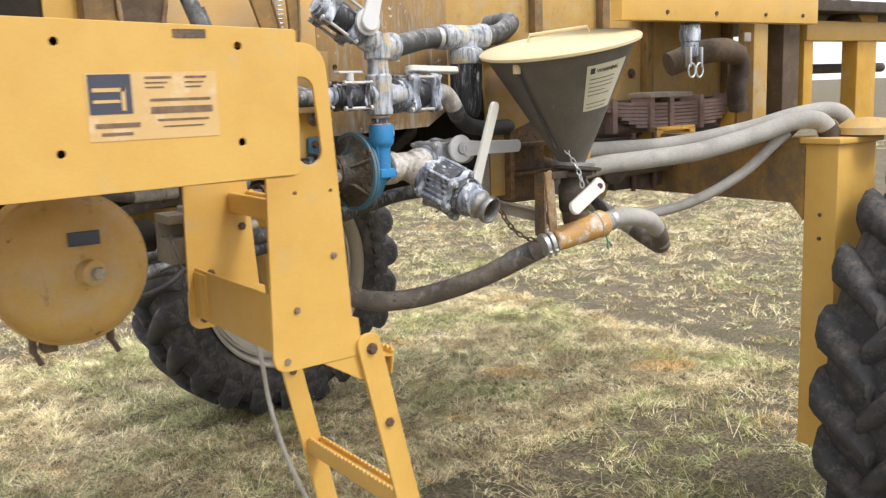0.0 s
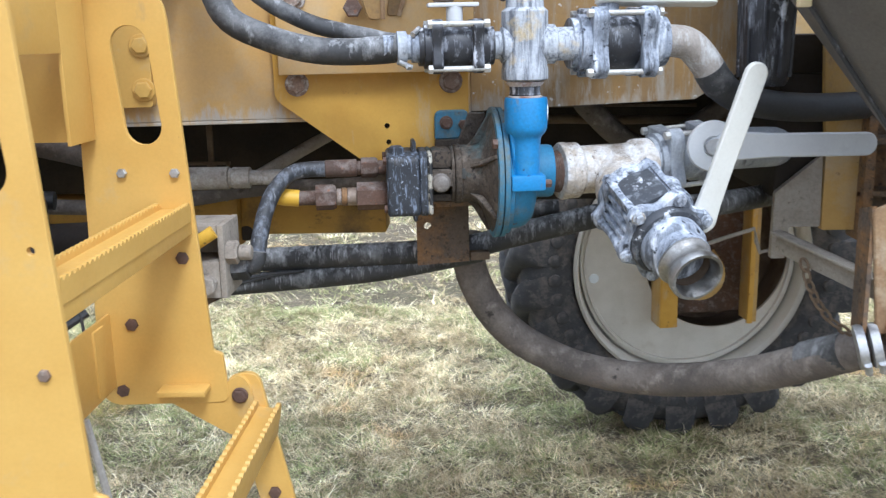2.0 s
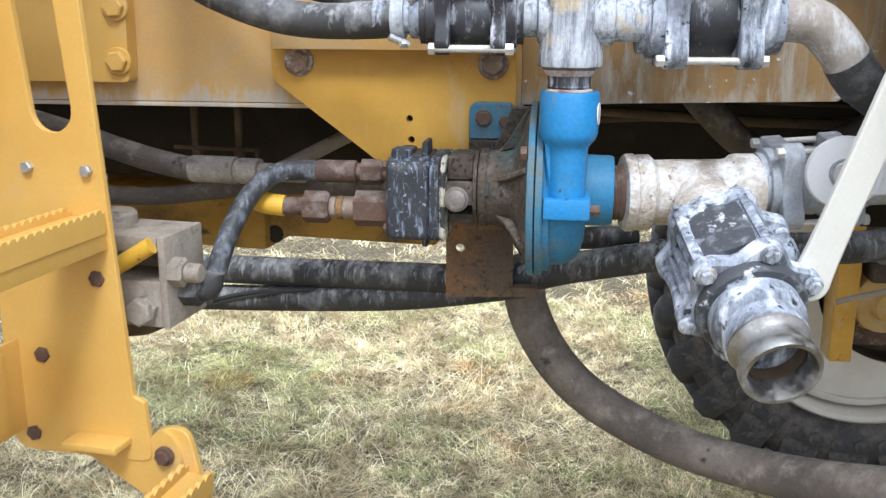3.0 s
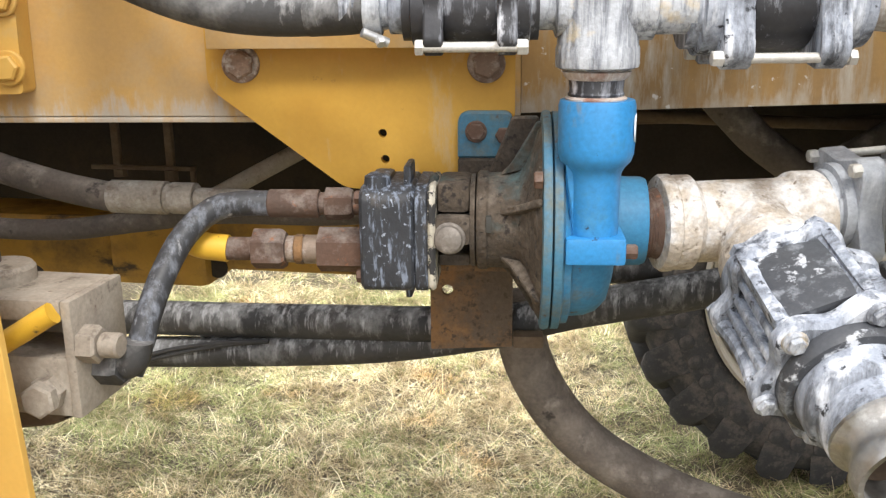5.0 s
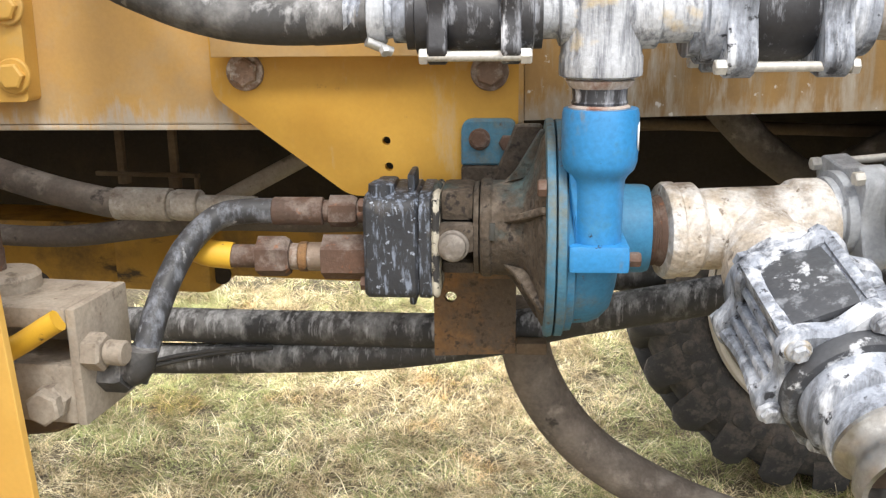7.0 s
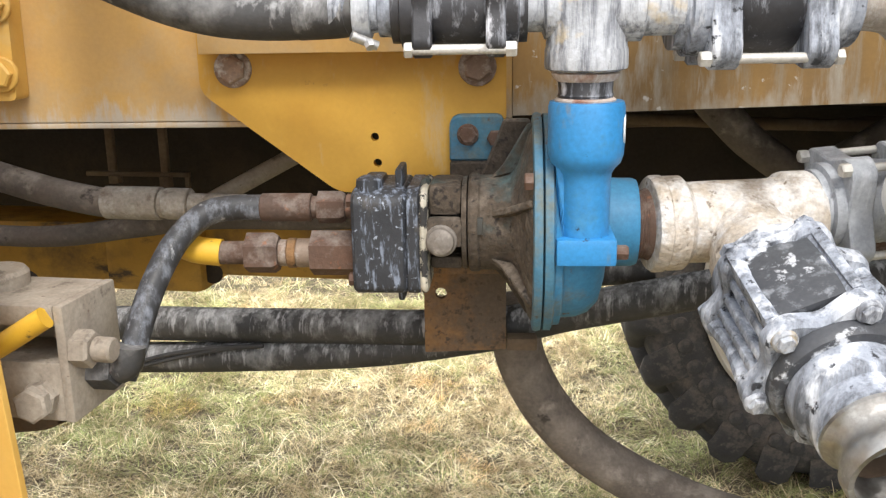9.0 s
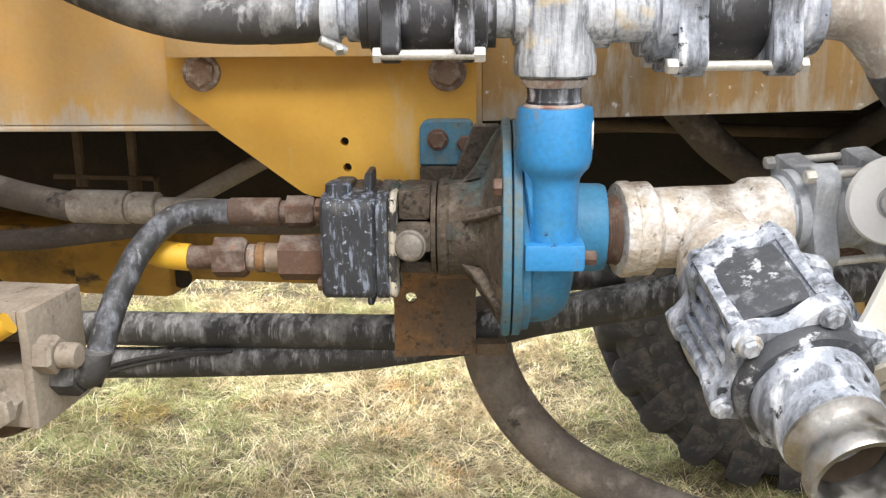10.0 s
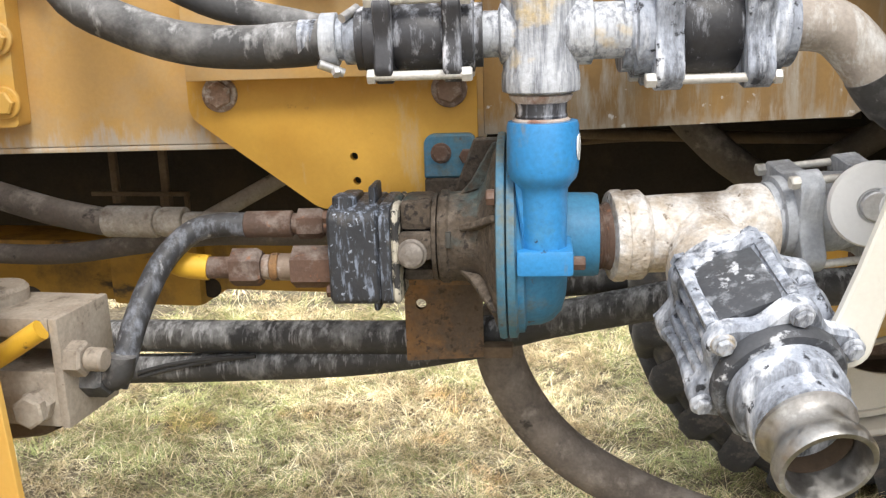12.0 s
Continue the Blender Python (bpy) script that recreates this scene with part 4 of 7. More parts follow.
# ---- wheels ----
def tyre_parts(wheel, cx, y0, y1, cz, R, rim_r):
    """A bar-lug farm tyre whose axis lies along y."""
    w = y1 - y0
    ym = (y0 + y1) / 2
    prof = [(rim_r, -w * 0.36), (rim_r + 0.03, -w * 0.44), (rim_r + 0.10, -w * 0.50), (R - 0.12, -w * 0.47), (R - 0.082, -w * 0.43), (R - 0.058, -w * 0.34), (R - 0.05, 0),
            (R - 0.058, w * 0.34), (R - 0.082, w * 0.43), (R - 0.12, w * 0.47), (rim_r + 0.10, w * 0.50), (rim_r + 0.03, w * 0.44), (rim_r, w * 0.36)]
    tyre = part("tyre", lathe((cx, ym, cz), (0, 1, 0), prof, 96, closed=False), "rubber", wheel, "dusty black bar-lug farm tyre")
    n = 23
    for side in (-1, 1):
        base = None
        for k in range(n):
            ang = 2 * math.pi * (k + (0.5 if side > 0 else 0)) / n
            if base is None:
                bm = bmesh.new()
                rows = []
                for t in (0.0, 0.25, 0.5, 0.75, 0.92, 1.0):
                    yy = side * w * (-0.03 + 0.515 * t)
                    sweep = 0.20 * t + 0.02 * math.sin(t * 3)
                    top = R - 0.004 * t - (0.0 if t < 0.9 else 0.045 * (t - 0.9) / 0.1)
                    low = R - 0.07 - (0.075 * max(t - 0.6, 0) / 0.4)
                    half = 0.030 + 0.026 * t
                    for_row = []
                    for rr, hh in ((low, half * 1.45), (top - 0.022, half * 1.12), (top, half * 0.5), (top, -half * 0.5), (top - 0.022, -half * 1.12), (low, -half * 1.45)):
                        aa = sweep + hh / R
                        for_row.append(bm.verts.new((rr * math.sin(aa), yy, rr * math.cos(aa))))
                    rows.append(for_row)
                for a, b in zip(rows, rows[1:]):
                    for q in range(6):
                        bm.faces.new((a[q], a[(q + 1) % 6], b[(q + 1) % 6], b[q]))
                bm.faces.new(rows[0])
                bm.faces.new(rows[-1])
                base = part("lug", bm, "rubber", tyre, "", 58)
                ob = base
            else:
                ob = new("lug", base.data)
                ob.parent = tyre
            ob.matrix_parent_inverse = world_of(tyre).inverted()
            ob.matrix_basis = Matrix.Translation((cx, ym, cz)) @ Matrix.Rotation(ang, 4, "Y")
    knob = None
    for k in range(n * 2):
        a = 2 * math.pi * k / (n * 2)
        if knob is None:
            knob = part("sidewall_knob", lathe((0, 0, 0), (0, -1, 0), [(0.026, -0.02), (0.024, 0.004), (0.020, 0.0065), (0, 0.007)], 16), "rubber", tyre)
            ob = knob
        else:
            ob = new("sidewall_knob", knob.data)
            ob.parent = tyre
        ob.matrix_parent_inverse = world_of(tyre).inverted()
        r = R - 0.165
        ob.matrix_basis = Matrix.Translation((cx + r * math.sin(a), y0 + w * 0.006, cz + r * math.cos(a)))
    return tyre


def holed_disc(cx, cz, r, hx, hz, hr, y0, y1, n=72):
    """A round disc across y with a round hole off its centre."""
    bm = bmesh.new()
    loops = []
    for x, z, q, y in ((cx, cz, r, y0), (cx + hx, cz + hz, hr, y0), (cx + hx, cz + hz, hr, y1), (cx, cz, r, y1)):
        loops.append([bm.verts.new((x + q * math.cos(2 * math.pi * k / n), y, z + q * math.sin(2 * math.pi * k / n))) for k in range(n)])
    for a, b in zip(loops, loops[1:] + loops[:1]):
        for k in range(n):
            bm.faces.new((a[k], a[(k + 1) % n], b[(k + 1) % n], b[k]))
    return bm


def build_far_wheel():
    cx, cz, R, rim_r, y0, y1 = 1.08, 0.702, 0.717, 0.462, 2.05, 2.41
    wh = thing("wheel", (cx, 2.23, 0.0), "farm wheel with cream steel rim and black bar-lug tyre on grass", "wheel", "sprayer wheels")
    tyre_parts(wh, cx, y0, y1, cz, R, rim_r)
    rim = part("rim", lathe((cx, -0.06, cz), (0, 1, 0), [(0.464, 2.120), (0.474, 2.135), (0.455, 2.145), (0.446, 2.165), (0.443, 2.215), (0.432, 2.225), (0.430, 2.24), (0.43, 2.39), (0.40, 2.43), (0.0, 2.43), (0.0, 2.44), (0.41, 2.44), (0.44, 2.39), (0.45, 2.25), (0.465, 2.21)], 72, closed=False), "rim", wh, "cream painted steel rim")
    part("rim_disc", holed_disc(cx, cz, 0.432, 0.115, 0.012, 0.292, 2.136, 2.148), "rim", rim, "cream disc with a large round opening")
    part("rim_ring", lathe((cx, 2.124, cz), (0, 1, 0), [(0.420, 0.012), (0.418, 0.0), (0.408, 0.0), (0.406, 0.012)], 72, closed=False), "rim", rim, "raised ring on the disc")
    part("drive_recess", lathe((cx + 0.115, 2.1485, cz + 0.012), (0, 1, 0), [(0.296, 0.0), (0.300, 0.14), (0.0, 0.15)], 48, closed=False), "grime", rim, "muddy brown inside of the wheel")
    # A white disc paints the brightness seen through the rim hole.
    part("rim_hole_light", cyl((0.702, 2.150, 0.644), (0.702, 2.132, 0.644), 0.019, 20), "white_mark", rim, "white disc standing for light through a rim hole")
    wh.matrix_basis = Matrix.Translation((cx, 2.23, 0.0)) @ Matrix.Rotation(radians(7.7), 4, "Z")
    return wh


build_far_wheel()


def build_drive_leg():
    d = thing("drive_leg", (1.15, 1.95, 0.58), "yellow steel drop leg with dirty final drive housing inside the wheel", "wheel drive")
    y = 1.88
    part("leg_column", box(0.80, 1.50, y - 0.02, y + 0.16, 0.985, 1.30, 0.012), "yellow_rail", d, "yellow drop leg beam")
    side_l = part("housing_side", box(1.012, 1.044, y + 0.24, y + 0.34, 0.46, 1.05, 0.004), "yellow_dusty", d, "dirty yellow side of the open drive housing")
    side_r = part("housing_side", box(1.375, 1.405, y + 0.24, y + 0.34, 0.46, 1.05, 0.004), "yellow_dusty", d, "dirty yellow side of the open drive housing")
    part("side_lip", box(1.014, 1.082, y + 0.224, y + 0.2395, 0.46, 1.05, 0.002), "yellow_rail", side_l, "bright yellow front lip")
    part("side_lip", box(1.362, 1.382, y + 0.224, y + 0.2395, 0.46, 1.05, 0.002), "yellow_rail", side_r, "bright yellow front lip")
    part("housing_back", box(1.012, 1.405, y + 0.342, y + 0.352, 0.48, 1.0, 0.004), "rust", d, "rust-brown back wall")
    motor = part("drive_motor", lathe((1.17, y + 0.341, 0.66), (0, -1, 0), [(0.115, 0), (0.115, 0.03), (0.10, 0.05), (0.098, 0.11), (0.075, 0.125), (0.05, 0.13), (0.045, 0.16), (0, 0.165)], 24), "yellow_dusty", d, "grimy yellow hydraulic wheel motor")
    for k in range(8):
        a = radians(45 * k + 10)
        part("flange_nut", hexagon((1.17 + 0.108 * math.cos(a), y + 0.31, 0.66 + 0.108 * math.sin(a)), (0, -1, 0), 0.012, 0.014), "bolt_dark", motor)
    part("port_block", box(1.11, 1.17, y + 0.20, y + 0.33, 0.735, 0.80, 0.008), "dark_steel", motor, "dark port block")
    part("motor_hose", tube([(1.14, y + 0.22, 0.78), (1.13, y + 0.20, 0.90), (1.14, y + 0.16, 1.0)], 0.016, 12), "hose", d, "dark hose into the housing")
    shifted(turned(1.17, 1.89, 1.20, 1.95, 7.7), d)


build_drive_leg()


def build_near_wheel():
    cx, cz = 2.06, 0.715
    wh = thing("wheel", (cx, -0.78, 0.0), "farm wheel with black bar-lug tyre beside its yellow drop leg", "wheel", "sprayer wheels")
    tyre_parts(wh, cx, -0.95, -0.60, cz, 0.725, 0.475)
    part("rim", lathe((cx, 0, cz), (0, 1, 0), [(0.478, -0.60), (0.484, -0.62), (0.45, -0.64), (0.42, -0.72), (0.40, -0.80), (0.1, -0.82), (0.0, -0.82), (0.0, -0.83), (0.42, -0.83), (0.475, -0.94)], 64, closed=False), "rim", wh, "cream painted steel rim")
    ax = thing("front_axle", (1.7, 0.2, 1.2), "yellow box-section axle with a drop leg down to the wheel", "axle")
    part("drop_leg", join(box(1.622, 1.82, -0.512, -0.405, 0.44, 1.380, 0.006), box(1.607, 1.84, -0.525, -0.395, 1.370, 1.387, 0.003)), "yellow", ax, "yellow box-section drop leg")
    part("axle_beam", plate([(-0.405, 1.14), (-0.36, 1.19), (2.1, 1.19), (2.1, 1.40), (-0.405, 1.385)], [], 0.15, Matrix(((0, 1, 0, 1.62), (1, 0, 0, 0), (0, 0, 1, 0), (0, 0, 0, 1)))), "yellow_grimy_shaded", ax, "dusty yellow axle beam, colour darkened for shade")
    part("kingpin_cap", lathe((1.78, -0.50, 1.392), (0, 0, 1), [(0.09, 0), (0.085, 0.02), (0.05, 0.045), (0, 0.05)], 28), "yellow_dusty", ax, "rounded cap on the leg")
    # Dark discs on the face paint the shade of two bolt holes.
    for z in (1.161, 1.09):
        part("leg_hole_shade", cyl((1.6215, -0.46, z), (1.618, -0.46, z), 0.006, 10), "dark_steel", ax, "small dark disc standing for a shaded bolt hole")
    part("hub_carrier", cyl((1.95, -0.62, 0.715), (1.7, -0.46, 0.715), 0.09, 20), "yellow_dusty", ax)


build_near_wheel()


# ---- pump ----
AY, AZ = -0.060, 1.372
def build_pump():
    p = thing("centrifugal_pump", (0.23, AY, 1.28), "blue enamelled centrifugal pump with black hydraulic motor, dirty casting", "pump")
    # hydraulic motor
    sq = rounded([(-0.046, -0.048), (0.046, -0.048), (0.046, 0.034), (0.034, 0.042), (-0.034, 0.042), (-0.046, 0.034)], 0.010)
    mx = Matrix(((0, 1, 0, 0.136), (1, 0, 0, AY), (0, 0, 1, AZ - 0.005), (0, 0, 0, 1)))
    motor = part("motor_housing", plate(sq, [], 0.046, mx, 0.003), "motor", p, "chipped black hydraulic motor")
    part("motor_end", plate(sq, [], 0.0105, Matrix.Translation((0.0462, 0, 0)) @ mx, 0.001), "motor", motor, "black end cover")
    part("worn_rim", plate(sq, [], 0.0065, Matrix.Translation((0.0569, 0, 0)) @ mx, 0.002), "cream_metal", motor, "rim worn to cream primer with ragged black chips")
    for z0, z1 in ((AZ + 0.034, AZ + 0.052), (AZ - 0.063, AZ - 0.050)):
        part("mounting_ear", box(0.172, 0.178, AY - 0.030, AY + 0.012, z0, z1, 0.0028), "motor", motor, "cast mounting ear")
    part("port_boss", join(box(0.142, 0.160, AY - 0.020, AY + 0.02, AZ + 0.034, AZ + 0.042, 0.004), lathe((0.150, AY - 0.026, AZ + 0.033), (0, 0, 1), [(0.012, 0), (0.011, 0.010), (0.006, 0.013)], 16)), "motor", motor)
    for dy, dz in ((-0.032, 0.026), (-0.034, -0.042), (0.03, 0.026)):
        part("motor_bolt", hexagon((0.136, AY + dy, AZ + dz), (-1, 0, 0), 0.006, 0.005), "bolt_dark", motor)
    # adapter between motor and pump, with an open window
    ad = part("adapter", join(lathe((0.192, AY, AZ), (1, 0, 0), [(0.020, 0), (0.040, 0.0005), (0.041, 0.004), (0.038, 0.007), (0.020, 0.008)], 36), lathe((0.227, AY, AZ), (1, 0, 0), [(0.020, 0), (0.040, 0.0005), (0.0405, 0.0045), (0.03, 0.0052)], 36),
                              box(0.1995, 0.2275, AY - 0.030, AY + 0.03, AZ + 0.012, AZ + 0.0375, 0.005), box(0.1995, 0.2275, AY - 0.020, AY + 0.03, AZ - 0.037, AZ - 0.026, 0.004)), "dirt_cast", p, "dirt-caked cast adapter with an open window")
    part("bridge_lug", box(0.198, 0.2285, AY - 0.043, AY - 0.024, AZ - 0.013, AZ + 0.0115, 0.005), "dirt_cast", ad, "cast lug across the window")
    part("shaft", cyl((0.19, AY, AZ), (0.234, AY, AZ), 0.0165, 20), "hose_dark", ad, "dark drive shaft")
    part("dome_nut", lathe((0.211, AY - 0.042, AZ - 0.006), (-0.05, -1, 0.05), [(0.0135, 0), (0.0135, 0.003), (0.0118, 0.0045), (0.0110, 0.009), (0.0085, 0.0105), (0, 0.0108)], 20), "nut_dusty", p, "dusty domed nut")
    # bearing housing, flaring to the casing
    part("bearing_housing", lathe((0.232, AY, AZ), (1, 0, 0), [(0.030, 0), (0.0415, 0.001), (0.0430, 0.003), (0.0430, 0.009), (0.0412, 0.011), (0.0415, 0.028), (0.0445, 0.036), (0.053, 0.042), (0.067, 0.047), (0.081, 0.051), (0.089, 0.056)], 64), "dirt_cast", p, "muddy flared housing")
    for k in range(6):
        a = radians(60 * k + 8)
        m = Matrix.Translation((0.232, AY, AZ)) @ Matrix.Rotation(a, 4, "X")
        part("rib", plate([(0.020, 0.041), (0.030, 0.052), (0.050, 0.087), (0.054, 0.088), (0.054, 0.05)], [], 0.006, m @ Matrix.Translation((0, -0.003, 0)), 0.001), "dirt_cast", p)
    # A thin black box paints the shade of a slot.
    part("slot_shade", box(0.241, 0.2455, AY - 0.0442, AY - 0.03, AZ - 0.001, AZ + 0.013, 0.0006), "black_ink", p, "black strip standing for a shaded slot in the casting")
    # casing: two flange rings, volute, neck
    part("rear_flange", lathe((0.286, AY, AZ), (1, 0, 0), [(0.088, 0), (0.0935, 0.001), (0.0945, 0.004), (0.0935, 0.0075), (0.090, 0.0082)], 64), "teal", p, "weathered blue flange")
    part("front_flange", lathe((0.2948, AY, AZ), (1, 0, 0), [(0.090, 0), (0.0935, 0.0008), (0.0935, 0.007), (0.089, 0.009)], 64), "teal", p, "weathered blue flange")
    bm = bmesh.new()
    rows = []
    for r, h in ((0.089, 0.0), (0.0885, 0.0055), (0.0825, 0.0075), (0.0815, 0.020), (0.0775, 0.030), (0.069, 0.038), (0.054, 0.0425), (0.036, 0.044)):
        row = []
        for k in range(64):
            a = 2 * math.pi * k / 64
            rise = min(1.0, max(0.0, math.sin(a) + 0.12) * 1.6)
            f = min(1.0, h / 0.020)
            rr = max(0.036, r - 0.034 * rise * f)
            row.append(bm.verts.new((0.3035 + h * (1 - 0.5 * rise), AY + rr * math.cos(a), AZ + rr * math.sin(a))))
        rows.append(row)
    for q, w in zip(rows, rows[1:]):
        for k in range(64):
            bm.faces.new((q[k], q[(k + 1) % 64], w[(k + 1) % 64], w[k]))
    part("volute", bm, "blue_dull", p, "blue volute casing")
    part("volute_rib", box(0.3035, 0.350, AY - 0.0945, AY - 0.03, AZ - 0.014, AZ + 0.0075, 0.003), "blue", p, "cast ledge across the casing")
    part("suction_boss", lathe((0.345, AY, AZ), (1, 0, 0), [(0.0385, -0.01), (0.0380, 0.026), (0.0365, 0.030), (0.030, 0.0305)], 40), "blue_dull", p, "dull blue suction boss")
    part("casing_plug", hexagon((0.350, AY - 0.080, AZ - 0.006), (1, 0, 0), 0.006, 0.010), "rust", p, "rusty drain plug")
    part("casing_bolt", hexagon((0.286, AY - 0.078, AZ + 0.050), (-1, 0, 0), 0.007, 0.007), "rust", p, "rusty casing bolt")
    ox, oy = 0.3260, -0.133
    part("outlet_neck", lathe((ox, oy, AZ - 0.03), (0, 0, 1), [(0.0185, 0.022), (0.0188, 0.03), (0.0192, 0.045), (0.0196, 0.078), (0.0202, 0.086), (0.0228, 0.0905), (0.0268, 0.0945), (0.0288, 0.1005), (0.0292, 0.108), (0.0292, 0.137), (0.0280, 0.141), (0.021, 0.1412)], 40), "blue", p, "blue outlet neck")
    web = rounded([(0.3035, AZ - 0.016), (0.3035, AZ + 0.084), (0.3080, AZ + 0.068), (0.3120, AZ + 0.044), (0.316, AZ + 0.022), (0.330, AZ + 0.010), (0.338, AZ - 0.016)], [0, 0.002, 0.004, 0.01, 0.01, 0.01, 0])
    part("neck_web", plate(web, [], 0.060, Matrix.Translation((0, -0.143, 0)), 0.006), "blue", p, "swept blue web below the neck")
    part("round_sticker", lathe((ox + 0.0280, oy - 0.004, 1.462), (1.0, -0.14, 0), [(0.011, 0), (0.011, 0.0012)], 20), "white_mark", p, "torn white sticker")
    # mounting ear bolted to the gusset
    part("mounting_foot", plate(rounded([(0.212, 1.4155), (0.212, 1.458), (0.262, 1.458), (0.262, 1.4155)], [0.002, 0.012, 0.008, 0.002]), [], 0.022, Matrix.Translation((0, 0.004, 0)), 0.002), "teal", p, "blue mounting foot")
    part("foot_base", plate(rounded([(0.212, 1.355), (0.212, 1.415), (0.270, 1.415), (0.270, 1.355)], 0.003), [], 0.024, Matrix.Translation((0, 0.0035, 0)), 0.002), "dirt_cast", p, "dirt-caked lower foot")
    part("foot_web", plate([(0.24, 1.40), (0.262, 1.455), (0.286, 1.455), (0.286, 1.40)], [], 0.012, Matrix.Translation((0, -0.010, 0)), 0.002), "dirt_cast", p)
    part("foot_bolt", hexagon((0.229, 0.004, 1.440), (0, -1, 0), 0.0085, 0.008, 0.010), "rust", p, "rusty mounting bolt")
    part("foot_bolt", hexagon((0.254, 0.004, 1.437), (0, -1, 0), 0.0075, 0.008), "rust", p, "rusty mounting bolt")
    # rusty bracket under the housing
    b = part("pump_bracket", plate(rounded([(0.182, 1.33), (0.182, 1.214), (0.264, 1.218), (0.264, 1.33)], 0.002), [ring(0.199, 1.277, 0.0058)], 0.007, Matrix.Translation((0, 0.036, 0))), "rust_plate", p, "rusty bracket plate with a hole")
    part("bracket_foot", box(0.182, 0.264, -0.05, 0.035, 1.322, 1.330, 0.001), "rust_plate", p)
    part("bracket_toe", box(0.2645, 0.295, 0.02, 0.04, 1.222, 1.235, 0.003), "grime", p)
    shifted(PUMP, p)


build_pump()


def fitting(name, at, pieces, label, category="pipe fitting"):
    """A fitting along x made of hex and round pieces: (x0, x1, radius, hexagonal, material, part name)."""
    f = thing(name, at, label, category)
    for x0, x1, r, hexed, mat, nm in pieces:
        bm = hexagon((x0, at[1], at[2]), (1, 0, 0), r, x1 - x0, 0, 0.5) if hexed else cyl((x0, at[1], at[2]), (x1, at[1], at[2]), r, 24, bevel=0.001)
        part(nm, bm, mat, f)
    return f


def on_pump(*points):
    return [tuple(PUMP @ Vector(q)) for q in points]


upper_fitting = fitting("hose_fitting", (0.08, -0.058, 1.385), [(0.049, 0.094, 0.0125, False, "rust", "crimp_ferrule"), (0.094, 0.100, 0.010, False, "rust", "collar"), (0.100, 0.124, 0.0145, True, "rust", "swivel_nut"), (0.124, 0.138, 0.010, False, "rust", "stem")], "rusty crimped hydraulic hose fitting on the motor")
lower_fitting = fitting("hose_fitting", (0.07, -0.060, 1.344), [(0.006, 0.036, 0.0105, False, "rust", "stem"), (0.034, 0.063, 0.0185, True, "rust", "swivel_nut"), (0.063, 0.071, 0.012, False, "bolt", "collar"), (0.071, 0.079, 0.0135, False, "rust_plate", "orange_ring"),
        (0.079, 0.093, 0.013, False, "bolt", "collar"), (0.093, 0.137, 0.0205, True, "rust", "adapter_nut")], "large rusty hex hydraulic fittings on the motor")
shifted(PUMP, upper_fitting, lower_fitting)


def hose(name, points, r, mat, label, seg=18, category="hose", group=""):
    lowest = min(points, key=lambda q: q[2])
    h = thing(name, lowest, label, category, group)
    part("hose_body", tube(points, r, seg), mat, h)
    return h


hose("yellow_pipe_end", on_pump((-0.03, -0.052, 1.352), (-0.015, -0.060, 1.347), (0.010, -0.060, 1.344)), 0.0125, "shaft", "chipped yellow painted pipe elbow", category="pipe")
hose("hydraulic_hose", on_pump((0.052, -0.058, 1.385), (0.025, -0.060, 1.385)) + [(-0.003, -0.080, 1.381), (-0.022, -0.100, 1.362), (-0.033, -0.120, 1.336), (-0.037, -0.145, 1.308), (-0.040, -0.160, 1.283), (-0.047, -0.172, 1.258)], 0.0115, "hose_scuff", "black hydraulic hose scuffed with white film")
hose("suction_hose", [(-0.9, 0.08, 1.195), (-0.3, 0.085, 1.208), (-0.16, 0.085, 1.2130), (-0.058, 0.085, 1.2155), (0.074, 0.085, 1.220), (0.159, 0.085, 1.223), (0.26, 0.085, 1.233), (0.319, 0.085, 1.248), (0.404, 0.085, 1.267), (0.5, 0.09, 1.285), (0.66, 0.12, 1.29), (0.9, 0.3, 1.29)], 0.0195, "hose_film", "thick black hose streaked with white residue", 24)
sh = hose("suction_hose", [(-0.9, 0.06, 1.15), (-0.3, 0.08, 1.166), (-0.165, 0.085, 1.171), (-0.061, 0.085, 1.178), (0.073, 0.087, 1.189), (0.159, 0.093, 1.200), (0.27, 0.115, 1.216)], 0.0178, "hose_film", "thick black hose streaked with white residue", 24)
hose("hydraulic_hose", [(-0.55, 0.09, 1.432), (-0.40, 0.10, 1.394), (-0.327, 0.10, 1.374), (-0.272, 0.10, 1.360), (-0.215, 0.10, 1.350), (-0.19, 0.10, 1.349)], 0.017, "hose_brown", "dusty brown hydraulic hose under the rail")
fitting("hose_fitting", (-0.12, 0.10, 1.350), [(-0.208, -0.141, 0.0188, False, "pale_ferrule", "crimp_ferrule"), (-0.141, -0.135, 0.0160, False, "pale_ferrule", "groove"), (-0.135, -0.106, 0.0178, False, "pale_ferrule", "collar"), (-0.106, -0.04, 0.0125, False, "pale_ferrule", "stem")], "pale dusty crimped hose coupling")
hose("hydraulic_hose", [(-0.5, 0.14, 1.30), (-0.32, 0.14, 1.297), (-0.2, 0.14, 1.312), (-0.1, 0.14, 1.325), (0.1, 0.16, 1.33), (0.3, 0.3, 1.36)], 0.013, "hose_brown", "dusty brown hydraulic hose under the rail")
